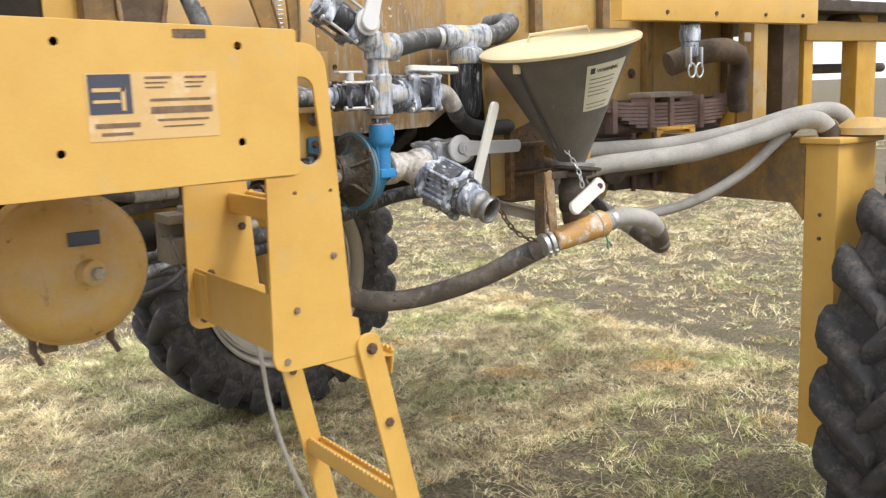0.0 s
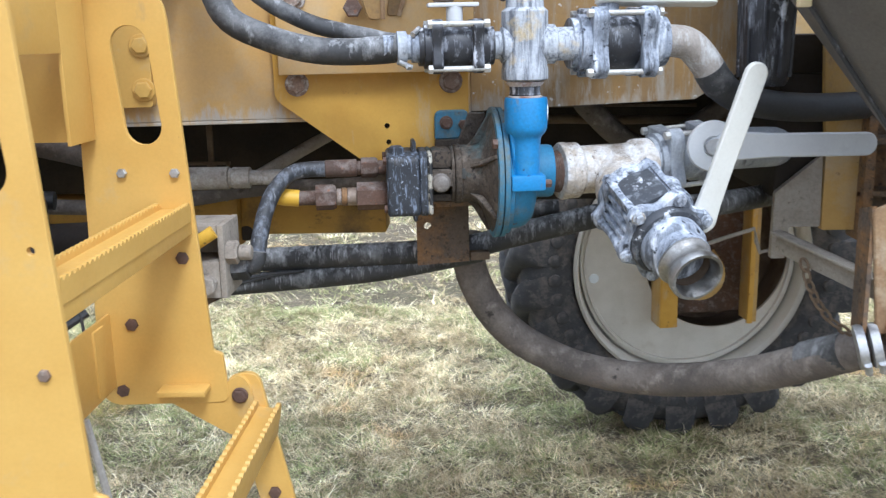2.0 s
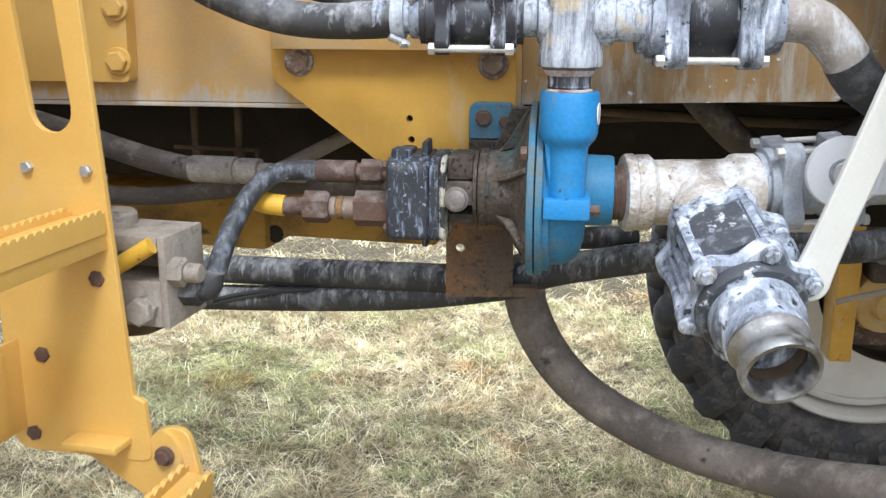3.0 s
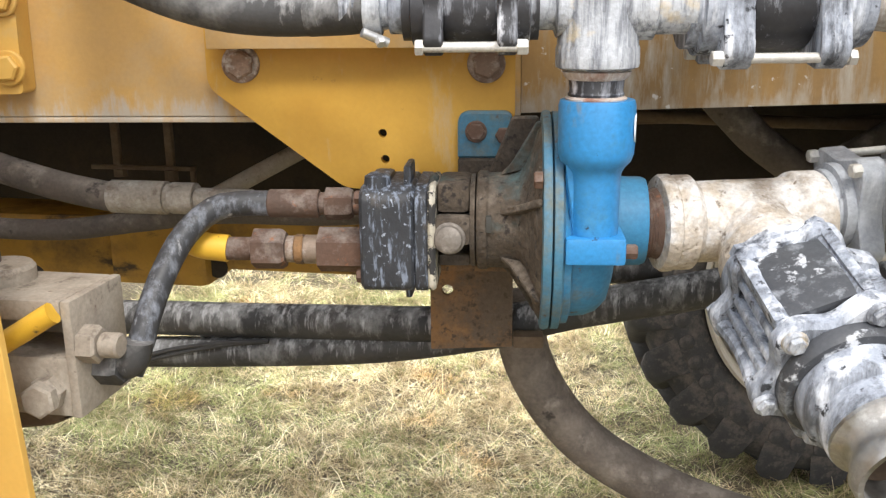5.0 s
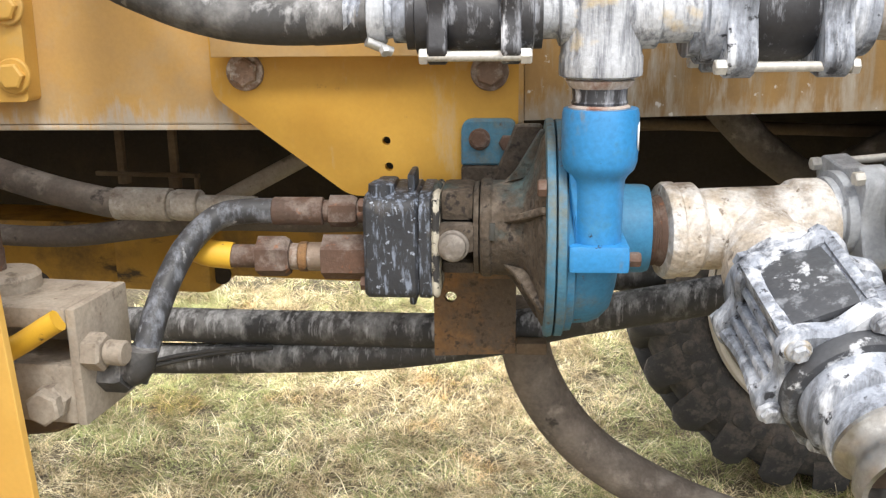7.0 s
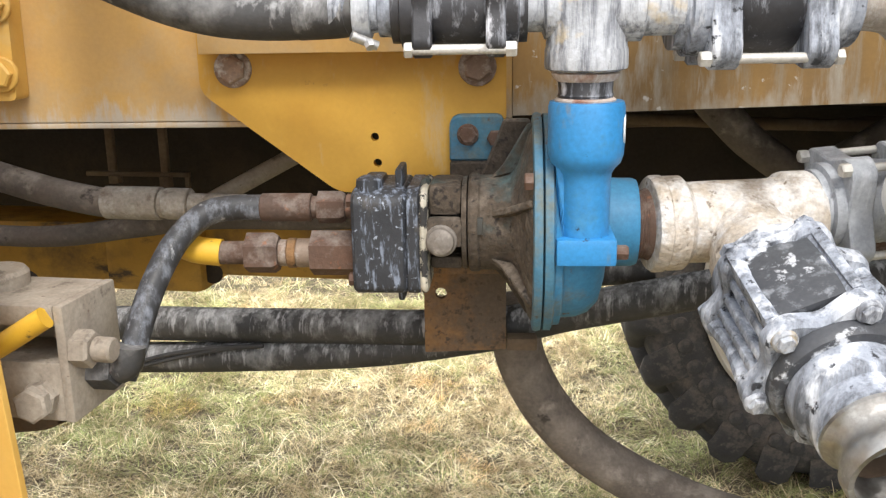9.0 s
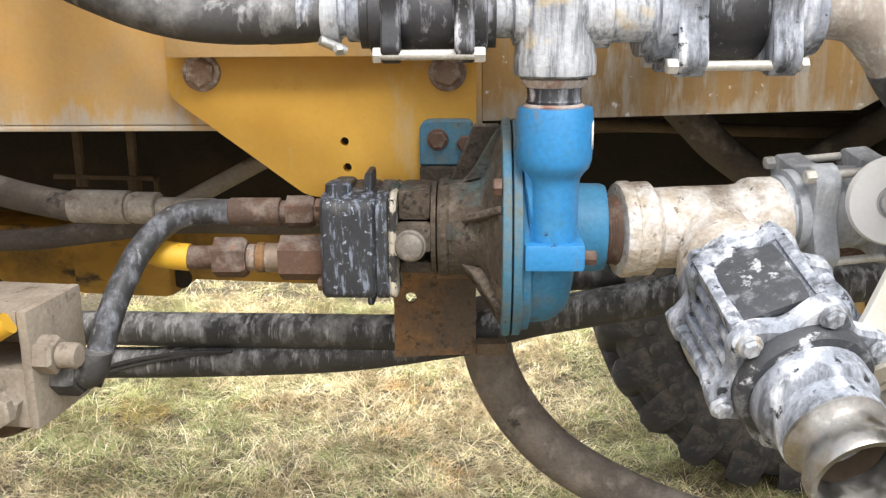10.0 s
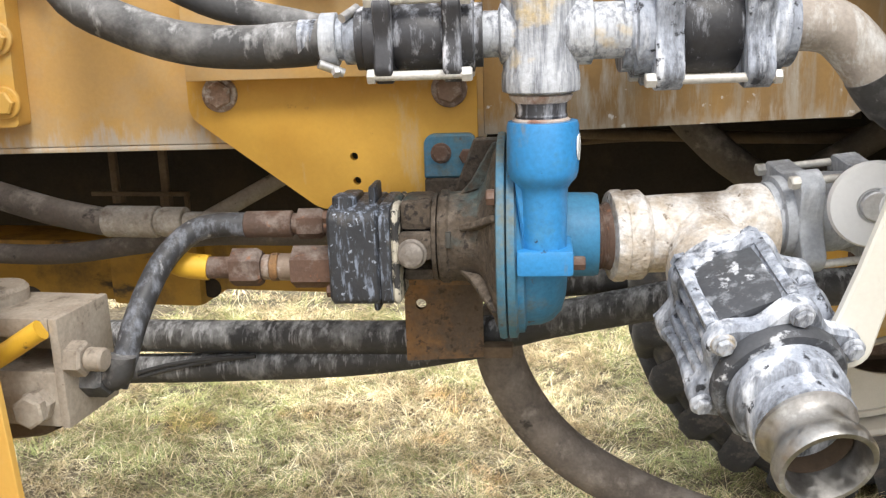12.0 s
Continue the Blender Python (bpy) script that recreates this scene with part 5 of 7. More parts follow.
# drop hose to the hopper
for lift in (0.0, 0.006):
    part("tie_wire", tube([(-0.170, 0.066, 1.166 + lift), (-0.133, 0.066, 1.177 + lift), (-0.098, 0.066, 1.186 + lift * 0.7), (-0.062, 0.067, 1.193 + lift * 0.4), (-0.02, 0.070, 1.198)], 0.0026, 8), "hose_dark", sh, "thin black cable lying on the hose")
dh = hose("drop_hose", [(0.250, 0.15, 1.235), (0.256, 0.162, 1.165), (0.292, 0.175, 1.09), (0.351, 0.185, 1.03), (0.455, 0.18, 0.982), (0.575, 0.12, 0.983), (0.69, 0.00, 1.035), (0.78, -0.12, 1.11), (0.822, -0.175, 1.148)], 0.0285, "hose_brown", "thick hose dusted with dried mud", 28)
part("hose_cuff", tube([(0.752, -0.079, 1.0865), (0.772, -0.107, 1.104), (0.79, -0.134, 1.1203)], 0.0292, 28), "hose", dh, "dark hose end by the clamps")
hose("suction_hose", [(0.30, 0.12, 1.277), (0.35, 0.12, 1.282), (0.402, 0.12, 1.287)], 0.0145, "hose_film", "cut black hose stub behind the pump", 20)


# ---- suction tee, valves ----
def nut_rod(parent, a, b, r=0.0038, head=0.0062, mat="rod_paint"):
    d = (Vector(b) - Vector(a)).normalized()
    part("tie_bolt", join(cyl(a, b, r, 12), hexagon(Vector(a), -d, head, 0.008, 0), hexagon(Vector(b), d, head, 0.006, 0)), mat, parent, "pale tie bolt with hex nuts")


def valve(name, at, d, up, length, half, flange_t, hub_len, mats, label):
    """A bolted ball valve: a round body between two lugged square flanges, hubs outside them, and four tie bolts."""
    v = thing(name, at, label, "valve")
    m = frame_on(at, d, up)
    body_m, fl_m = mats
    turn = Matrix.Rotation(radians(90), 4, "X")
    k = half
    lug = rounded([(-k * 0.72, -k), (-k * 0.98, -k * 0.72), (-k * 0.80, 0), (-k * 0.98, k * 0.72), (-k * 0.72, k), (0, k * 0.86), (k * 0.72, k), (k * 0.98, k * 0.72), (k * 0.80, 0), (k * 0.98, -k * 0.72), (k * 0.72, -k), (0, -k * 0.86)], k * 0.16)
    for s in (0, length - flange_t):
        part("flange", plate(lug, [], flange_t, m @ Matrix.Translation((0, 0, s)) @ turn, 0.0015), fl_m, v, "residue-streaked lugged flange")
    for s, t in ((0, -1), (length, 1)):
        part("hub", lathe(m @ Vector((0, 0, s)), m.to_3x3() @ Vector((0, 0, t)), [(k * 0.80, -0.001), (k * 0.80, hub_len * 0.55), (k * 0.70, hub_len * 0.62), (k * 0.70, hub_len), (k * 0.5, hub_len)], 32), fl_m, v, "round end hub")
    part("valve_body", lathe(m @ Vector((0, 0, flange_t)), d, [(k * 0.70, -0.001), (k * 0.74, 0.003), (k * 0.78, (length - 2 * flange_t) * 0.5), (k * 0.74, length - 2 * flange_t - 0.003), (k * 0.70, length - 2 * flange_t + 0.001)], 36), body_m, v, "dark round valve body")
    for sx in (-1, 1):
        for sy in (-1, 1):
            nut_rod(v, m @ Vector((sx * k * 0.80, sy * k * 0.80, 0)), m @ Vector((sx * k * 0.80, sy * k * 0.80, length)))
    return v, m


TA = Vector((0.384, -0.035, 1.371))
TD = Vector((1, 0.27, 0.005)).normalized()
TV = Vector((1, 0.27, 0.07)).normalized()


def build_suction_tee():
    n = thing("pipe_nipple", TA, "rusty threaded steel pipe nipple", "pipe")
    part("threaded_pipe", lathe(TA - TD * 0.014, TD, [(0.0290, 0)] + [(0.0288 if k % 2 else 0.0302, 0.001 + 0.0014 * k) for k in range(9)] + [(0.0318, 0.016), (0.0322, 0.022), (0.031, 0.028)], 40), "rust", n)
    t = thing("pipe_tee", TA + TD * 0.08, "cream poly pipe tee stained and crusted with residue", "pipe fitting")
    part("tee_run", lathe(TA + TD * 0.003, TD, [(0.030, -0.002), (0.0405, 0), (0.0425, 0.003), (0.0425, 0.010), (0.0405, 0.012), (0.0415, 0.016), (0.0415, 0.027), (0.0385, 0.030), (0.0355, 0.033), (0.0360, 0.06), (0.0360, 0.104), (0.0372, 0.113), (0.0410, 0.117), (0.0420, 0.122), (0.0420, 0.140), (0.0385, 0.146), (0.030, 0.147)], 48), "tee_cream", t)
    part("tee_branch", lathe(BC + BD * 0.01, BD, [(0.034, 0), (0.036, 0.036), (0.0415, 0.042), (0.0425, 0.050), (0.0425, 0.074), (0.036, 0.076)], 40), "tee_cream", t)


BC = TA + TD * 0.082
CAM_END = Vector((0.540, -0.273, 1.268))
BD = (CAM_END - BC).normalized()
build_suction_tee()


def build_fill_valve():
    at = BC + BD * 0.097
    v = thing("fill_valve", at, "dark poly ball valve thickly coated with white residue", "valve")
    m = frame_on(at, BD, (0, 0, 1)) @ Matrix.Rotation(radians(23), 4, "Z")
    turn = Matrix.Rotation(radians(90), 4, "X")

    def lugged(r, waist, s, t, nm, lab):
        """A six-lugged flange: round lugs at the bolts, drawn in between them."""
        out = []
        for k in range(6):
            for da, rr in ((-9, r * 0.985), (9, r * 0.985), (30, waist)):
                a = radians(60 * k + da)
                out.append((rr * math.cos(a), -rr * math.sin(a)))
        return part(nm, plate(rounded(out, 0.007), [], t, m @ Matrix.Translation((0, 0, s)) @ turn, 0.003), "residue", v, lab)

    part("rear_collar", lathe(at - BD * 0.024, BD, [(0.042, 0), (0.048, 0.003), (0.048, 0.018), (0.045, 0.024)], 40), "residue", v, "residue-coated round collar")
    lugged(0.068, 0.052, 0.0, 0.016, "rear_flange", "residue-streaked six-lugged flange")
    hexed = rounded([(0.054 * math.cos(radians(60 * k)), 0.054 * math.sin(radians(60 * k))) for k in range(6)], 0.010)
    part("valve_body", plate(hexed, [], 0.068, m @ Matrix.Translation((0, 0, 0.016)) @ turn, 0.003), "residue", v, "dark six-sided valve body")
    lugged(0.068, 0.052, 0.084, 0.016, "front_flange", "residue-streaked six-lugged flange")
    cover = part("top_cover", box(-0.026, 0.026, 0.044, 0.0555, 0.010, 0.082, 0.004, m), "grey_cover", v, "dark cover plate with white blotches")
    for x in (-0.031, 0.031):
        part("cover_rail", box(x - 0.0045, x + 0.0045, 0.040, 0.0590, 0.004, 0.084, 0.003, m), "residue", cover)
    part("cover_bar", box(-0.030, 0.030, 0.0505, 0.0580, 0.002, 0.011, 0.003, m), "residue", cover, "crusted bar across the cover")
    for k in range(6):
        a = radians(60 * k)
        x, y = 0.058 * math.cos(a), 0.058 * math.sin(a)
        part("corner_rib", tube([m @ Vector((x * 1.02, y * 1.02, 0.008)), m @ Vector((x * 0.94, y * 0.94, 0.046)), m @ Vector((x * 1.02, y * 1.02, 0.09))], 0.0072, 10), "residue", v)
        part("flange_bolt", hexagon(m @ Vector((x, y, 0.100)), BD, 0.0072, 0.007, 0.0092, 0.7 * k), "residue_thick", v, "crusted hex bolt")
        part("rear_nut", hexagon(m @ Vector((x, y, 0.0)), -BD, 0.0080, 0.007, 0.0, 0.4 * k), "residue", v)
    for k in (1, 2):
        q = m @ Matrix.Rotation(radians(60 * k), 4, "Z")
        for j in (-1, 0, 1):
            part("side_rib", box(-0.003 + 0.014 * j, 0.003 + 0.014 * j, 0.044, 0.0535, 0.014, 0.086, 0.002, q), "residue", v)
    part("neck", lathe(BC + BD * 0.195, BD, [(0.0405, 0.012), (0.0425, 0.016), (0.0425, 0.034), (0.0405, 0.037), (0.0372, 0.039), (0.0372, 0.056), (0.034, 0.058)], 44), "residue", v, "residue-coated stepped neck")
    part("neck_ring", lathe(BC + BD * 0.195, BD, [(0.046, 0), (0.0505, 0.002), (0.0505, 0.010), (0.048, 0.014), (0.041, 0.0145)], 44), "grey_cover", v, "dark ring round the neck")
    part("stem_boss", lathe(m @ Vector((0.035, 0, 0.05)), m.to_3x3() @ Vector((1, 0, 0)), [(0.024, 0), (0.022, 0.022), (0.014, 0.026)], 24), "residue", v)
    e = (CAM_END - BC).length
    c = part("camlock", lathe(BC + BD * (e - 0.052), BD, [(0.034, 0.008), (0.0362, 0.010), (0.0362, 0.017), (0.0325, 0.020), (0.0305, 0.024), (0.0300, 0.030), (0.0325, 0.036), (0.0350, 0.040), (0.0352, 0.049), (0.0338, 0.052), (0.0300, 0.052), (0.0285, 0.046), (0.0275, -0.01), (0.0, -0.01)], 56), "steel", v, "worn steel camlock adapter")
    part("camlock_bore", lathe(BC + BD * (e - 0.052), BD, [(0.0, -0.006), (0.0262, -0.006), (0.0270, 0.030)], 40, closed=False), "grime", c, "bore lined dark brown")
    # lever
    hub, tip = Vector((0.567, -0.174, 1.322)), Vector((0.624, -0.186, 1.514))
    lever(v, hub, tip, Vector((0.2, -0.95, 0.1)), 0.018, 0.0150, "handle")


def lever(parent, hub, tip, face, w0, w1, mat, thick=0.010):
    """A flat tapered handle with a round hub, lying across face."""
    d = (tip - hub).normalized()
    n = (Vector(face) - d * Vector(face).dot(d)).normalized()
    s = n.cross(d)
    L = (tip - hub).length
    out = []
    for k in range(13):
        a = radians(110 + 140 * k / 12)
        out.append((w0 * 1.0 * math.sin(a) * 1.0, w0 * math.cos(a)))
    pts = [(-w0, 0.0), (-w0 * 0.9, L * 0.12), (-w1, L * 0.3), (-w1, L)]
    tipc = [(w1 * math.cos(radians(180 - 18 * k)), L + w1 * math.sin(radians(180 - 18 * k))) for k in range(11)]
    right = [(w1, L * 0.3), (w0 * 0.9, L * 0.12), (w0, 0.0)]
    base = [(w0 * math.cos(radians(-18 * k)), w0 * math.sin(radians(-18 * k))) for k in range(1, 10)]
    outline = pts + tipc[1:] + right + base
    m = Matrix((s, n, d)).transposed().to_4x4()
    m.translation = hub - n * thick / 2
    h = part("handle", plate(outline, [], thick, m, 0.002), mat, parent, "plastic valve handle")
    return h, n


def build_side_valve():
    at = TA + TV * 0.150
    v, m = valve("suction_valve", at + TV * 0.014, TV, (0, 0, 1), 0.086, 0.048, 0.022, 0.016, ("residue_pale", "residue_pale"), "grey poly ball valve coated with white residue")
    part("tail_pipe", tube([at + TV * 0.09, at + TV * 0.14, at + TV * 0.2 + Vector((0.02, 0.05, -0.01)), at + TV * 0.24 + Vector((0.03, 0.16, -0.03))], 0.032, 20), "residue_pale", v)
    hub = Vector((0.604, -0.072, 1.408))
    part("handle_hub", lathe(hub + Vector((0, 0.02, 0)), (0, -1, 0), [(0.018, -0.02), (0.020, 0.006), (0.036, 0.008), (0.037, 0.014), (0.035, 0.018), (0.015, 0.0195), (0.013, 0.017), (0, 0.0165)], 40), "handle_white", v, "round white handle hub")
    part("hub_screw", cyl(hub + Vector((0, 0.003, 0)), hub + Vector((0, -0.0055, 0)), 0.0125, 20, bevel=0.001), "zinc", v, "grey centre screw")
    lever(v, hub + Vector((0.02, 0.004, 0)), Vector((0.845, -0.005, 1.400)), (0, -1, 0), 0.022, 0.0175, "handle_white")


build_fill_valve()
build_side_valve()

# ---- upper manifold ----
MX, MY = 0.333, -0.108


def build_manifold():
    p = thing("pipe_nipple", (MX, MY, 1.486), "black threaded poly nipple flecked with white residue", "pipe")
    part("threaded_pipe", lathe((MX, MY, 1.478), (0, 0, 1), [(0.0205, 0), (0.0215, 0.006), (0.0208, 0.008), (0.0218, 0.012), (0.0208, 0.014), (0.0218, 0.03), (0.020, 0.036)], 32), "black_poly", p)
    part("thread_seal", lathe((MX, MY, 1.4825), (0, 0, 1), [(0.021, 0), (0.0235, 0.001), (0.0240, 0.004), (0.0218, 0.0055)], 32), "tan_crust", p, "crusted thread sealant")
    part("thread_seal", lathe((MX, MY, 1.5005), (0, 0, 1), [(0.0218, 0), (0.0245, 0.002), (0.0265, 0.006), (0.022, 0.0075)], 32), "tan_crust", p, "crusted thread sealant")
    t = thing("manifold_tee", (MX, MY, 1.51), "white residue-streaked poly pipe cross and riser", "pipe fitting")
    part("riser", lathe((MX, MY, 1.508), (0, 0, 1), [(0.026, 0), (0.0315, 0.002), (0.0320, 0.005), (0.0318, 0.016), (0.0308, 0.019), (0.0305, 0.07), (0.0315, 0.075), (0.0315, 0.092), (0.026, 0.097), (0.0245, 0.12), (0.0255, 0.128), (0.0315, 0.134), (0.0315, 0.19)], 44), "residue_thick", t, "white-streaked vertical riser")
    part("left_port", lathe((MX, MY, 1.556), (-1, -0.02, 0), [(0.024, 0.012), (0.024, 0.032), (0.0185, 0.034), (0.0185, 0.055)], 32), "residue_thick", t)
    part("right_port", lathe((MX, MY, 1.556), (1, 0.02, 0), [(0.0265, 0.012), (0.0265, 0.040), (0.0225, 0.042), (0.0225, 0.07)], 32), "residue_thick", t)
    part("upper_right_port", lathe((MX, MY, 1.665), (1, 0.12, 0.08), [(0.030, 0.0), (0.030, 0.036), (0.034, 0.040), (0.034, 0.055), (0.026, 0.058), (0.024, 0.075)], 32), "residue_thick", t)
    part("upper_left_port", lathe((MX, MY, 1.672), (-0.9, -0.1, 0.45), [(0.030, 0.0), (0.030, 0.045), (0.026, 0.05)], 32), "residue_thick", t)
    # small side valve with its hose
    v, m = valve("agitation_valve", (0.271, MY - 0.012, 1.556), (-1, 0, 0), (0, 0, 1), 0.068, 0.036, 0.0145, 0.016, ("black_poly", "black_poly"), "small black poly ball valve with white handle")
    part("barb", lathe((0.190, MY - 0.012, 1.556), (-1, -0.02, 0.0), [(0.020, 0), (0.020, 0.006), (0.0165, 0.014), (0.0175, 0.022), (0.0165, 0.024), (0.0165, 0.05)], 28), "residue", v)
    part("tee_handle", join(box(0.200, 0.268, MY - 0.023, MY - 0.001, 1.607, 1.6125, 0.002), cyl((0.236, MY - 0.012, 1.585), (0.236, MY - 0.012, 1.608), 0.011, 16)), "handle_white", v, "white bar handle")
    c = thing("hose_clamp", (0.165, MY - 0.014, 1.535), "dull steel worm-drive hose clamp", "clamp")
    part("band", lathe((0.158, MY - 0.014, 1.556), (1, 0, 0), [(0.0205, 0), (0.0212, 0.0005), (0.0212, 0.0125), (0.0205, 0.013)], 32), "residue_pale", c)
    part("worm_screw", join(cyl((0.158, MY - 0.034, 1.538), (0.176, MY - 0.026, 1.530), 0.0036, 12), hexagon((0.170, MY - 0.03, 1.533), (0.3, -0.6, -0.6), 0.004, 0.006)), "zinc", c)
    c2 = thing("hose_clamp", (0.183, MY - 0.014, 1.56), "dull steel worm-drive hose clamp", "clamp")
    part("band", lathe((0.177, MY - 0.014, 1.556), (1, 0, 0), [(0.0195, 0), (0.0202, 0.0005), (0.0202, 0.0105), (0.0195, 0.011)], 32), "residue", c2)
    part("worm_screw", cyl((0.178, MY - 0.034, 1.572), (0.188, MY - 0.018, 1.580), 0.0036, 12), "zinc", c2)
    back = MANIFOLD.inverted()
    first = [(0.165, -0.148, 1.5555), (0.145, -0.147, 1.5535), (0.091, -0.146, 1.552), (0.041, -0.146, 1.557), (-0.009, -0.146, 1.572), (-0.059, -0.145, 1.597), (-0.082, -0.140, 1.640), (-0.105, -0.12, 1.72), (-0.12, -0.08, 1.80)]
    ah = hose("agitation_hose", [back @ Vector(q) for q in first], 0.0178, "hose", "black rubber hose, dusty, sagging from the valve", 24)
    part("hose_cuff", tube([back @ Vector(q) for q in ((0.158, -0.1477, 1.5548), (0.145, -0.147, 1.5535), (0.118, -0.1465, 1.5524))], 0.0184, 24), "hose_film", ah, "white-crusted hose end")
    second = [(0.17, -0.098, 1.562), (0.145, -0.099, 1.565), (0.12, -0.10, 1.571), (0.079, -0.10, 1.580), (0.038, -0.10, 1.592), (-0.018, -0.10, 1.622), (-0.06, -0.10, 1.665), (-0.09, -0.09, 1.75)]
    ah2 = hose("agitation_hose", [back @ Vector(q) for q in second], 0.0120, "hose", "slimmer black rubber hose behind the first", 20)
    # larger valve on the other side
    v2, m2 = valve("outlet_valve", (0.418, MY + 0.004, 1.556), (1, 0.04, 0), (0, 0, 1), 0.092, 0.049, 0.022, 0.022, ("black_poly", "residue"), "black poly ball valve streaked with white residue")
    part("stem", cyl((0.452, MY + 0.005, 1.59), (0.452, MY + 0.005, 1.612), 0.014, 16), "residue", v2)
    lever(v2, Vector((0.450, MY + 0.002, 1.615)), Vector((0.588, MY - 0.002, 1.611)), (0, 0.2, 1), 0.018, 0.015, "handle", 0.015)
    e = thing("pipe_elbow", (0.56, -0.09, 1.53), "white-crusted pipe elbow into a black hose", "pipe fitting")
    bend = [(0.520, -0.065, 1.556), (0.548, -0.061, 1.556), (0.568, -0.058, 1.550), (0.588, -0.054, 1.530), (0.603, -0.050, 1.508)]
    part("elbow", tube(bend, 0.0225, 28), "tan_grey", e, "tan and white crusted elbow")
    part("elbow_lip", lathe((0.518, -0.065, 1.556), (1, 0.14, 0), [(0.024, 0), (0.030, 0.002), (0.030, 0.012), (0.025, 0.014)], 32), "residue_thick", e)
    oh = hose("outlet_hose", [(0.599, -0.051, 1.514), (0.614, -0.045, 1.494), (0.645, -0.03, 1.474), (0.70, 0.0, 1.460), (0.78, 0.03, 1.452), (0.9, 0.1, 1.45), (1.0, 0.3, 1.44)], 0.0215, "hose_dark", "black rubber hose running back under the frame", 20)
    part("hose_cuff", tube([(0.597, -0.052, 1.517), (0.606, -0.048, 1.504), (0.617, -0.0437, 1.4915)], 0.0232, 24), "hose", oh, "dusty hose end")
    # upper left valve with a round hub
    v3, m3 = valve("tank_valve", (0.275, MY - 0.004, 1.710), (-0.8, 0.05, 0.55), (0, 0, 1), 0.09, 0.045, 0.020, 0.02, ("black_poly", "residue"), "black poly ball valve crusted with white residue")
    hub = Vector((0.283, MY - 0.06, 1.722))
    part("handle_hub", lathe(hub + Vector((0, 0.03, 0)), (0, -1, 0), [(0.018, -0.02), (0.018, 0.01), (0.030, 0.014), (0.031, 0.024), (0.012, 0.026), (0, 0.024)], 36), "handle_white", v3, "round white handle hub")
    lever(v3, hub, hub + Vector((0.06, 0.02, 0.16)), (0, -1, 0), 0.022, 0.018, "handle_white")
    # strainer
    s = thing("line_strainer", (0.70, 0.03, 1.49), "poly line strainer with dark bowl and crusted white head", "strainer")
    part("head", lathe((0.700, 0.03, 1.63), (0, 0, 1), [(0.046, 0), (0.048, 0.003), (0.048, 0.034), (0.044, 0.04), (0.034, 0.045), (0.034, 0.09)], 40), "residue_thick", s)
    part("bowl", lathe((0.700, 0.03, 1.486), (0, 0, 1), [(0.0, 0), (0.030, 0.0), (0.034, 0.006), (0.039, 0.03), (0.041, 0.144)], 40), "black_poly", s, "dark ribbed bowl")
    for k in range(10):
        a = 2 * math.pi * k / 10
        x, y = 0.70 + 0.0405 * math.cos(a), 0.03 + 0.0405 * math.sin(a)
        part("bowl_rib", cyl((x - 0.003 * math.cos(a), y - 0.003 * math.sin(a), 1.50), (x, y, 1.63), 0.004, 8), "black_poly", s)
    part("head_tee", lathe((0.615, 0.02, 1.70), (1, 0.06, 0.02), [(0.030, 0), (0.034, 0.004), (0.034, 0.035), (0.031, 0.04), (0.031, 0.12), (0.035, 0.125), (0.035, 0.15), (0.028, 0.155)], 36), "residue_thick", s)
    part("clamp_band", lathe((0.588, 0.012, 1.697), (1, 0.06, 0.02), [(0.0295, 0), (0.0300, 0.014)], 32), "zinc", s)
    hose("link_hose", [(0.385, -0.10, 1.668), (0.44, -0.075, 1.678), (0.52, -0.03, 1.692), (0.59, 0.012, 1.698), (0.62, 0.02, 1.70)], 0.0265, "hose", "short black rubber link hose, chalky", 24)
    shifted(MANIFOLD, p, t, v, c, c2, ah, ah2)
    shifted(Matrix.Translation((0, 0.012, 0)) @ MANIFOLD, v2)
    hose("link_hose", [(0.76, 0.03, 1.703), (0.82, 0.035, 1.712), (0.87, 0.05, 1.735), (0.90, 0.09, 1.75), (0.92, 0.2, 1.75)], 0.027, "hose", "black rubber hose bending back from the strainer", 24)


build_manifold()


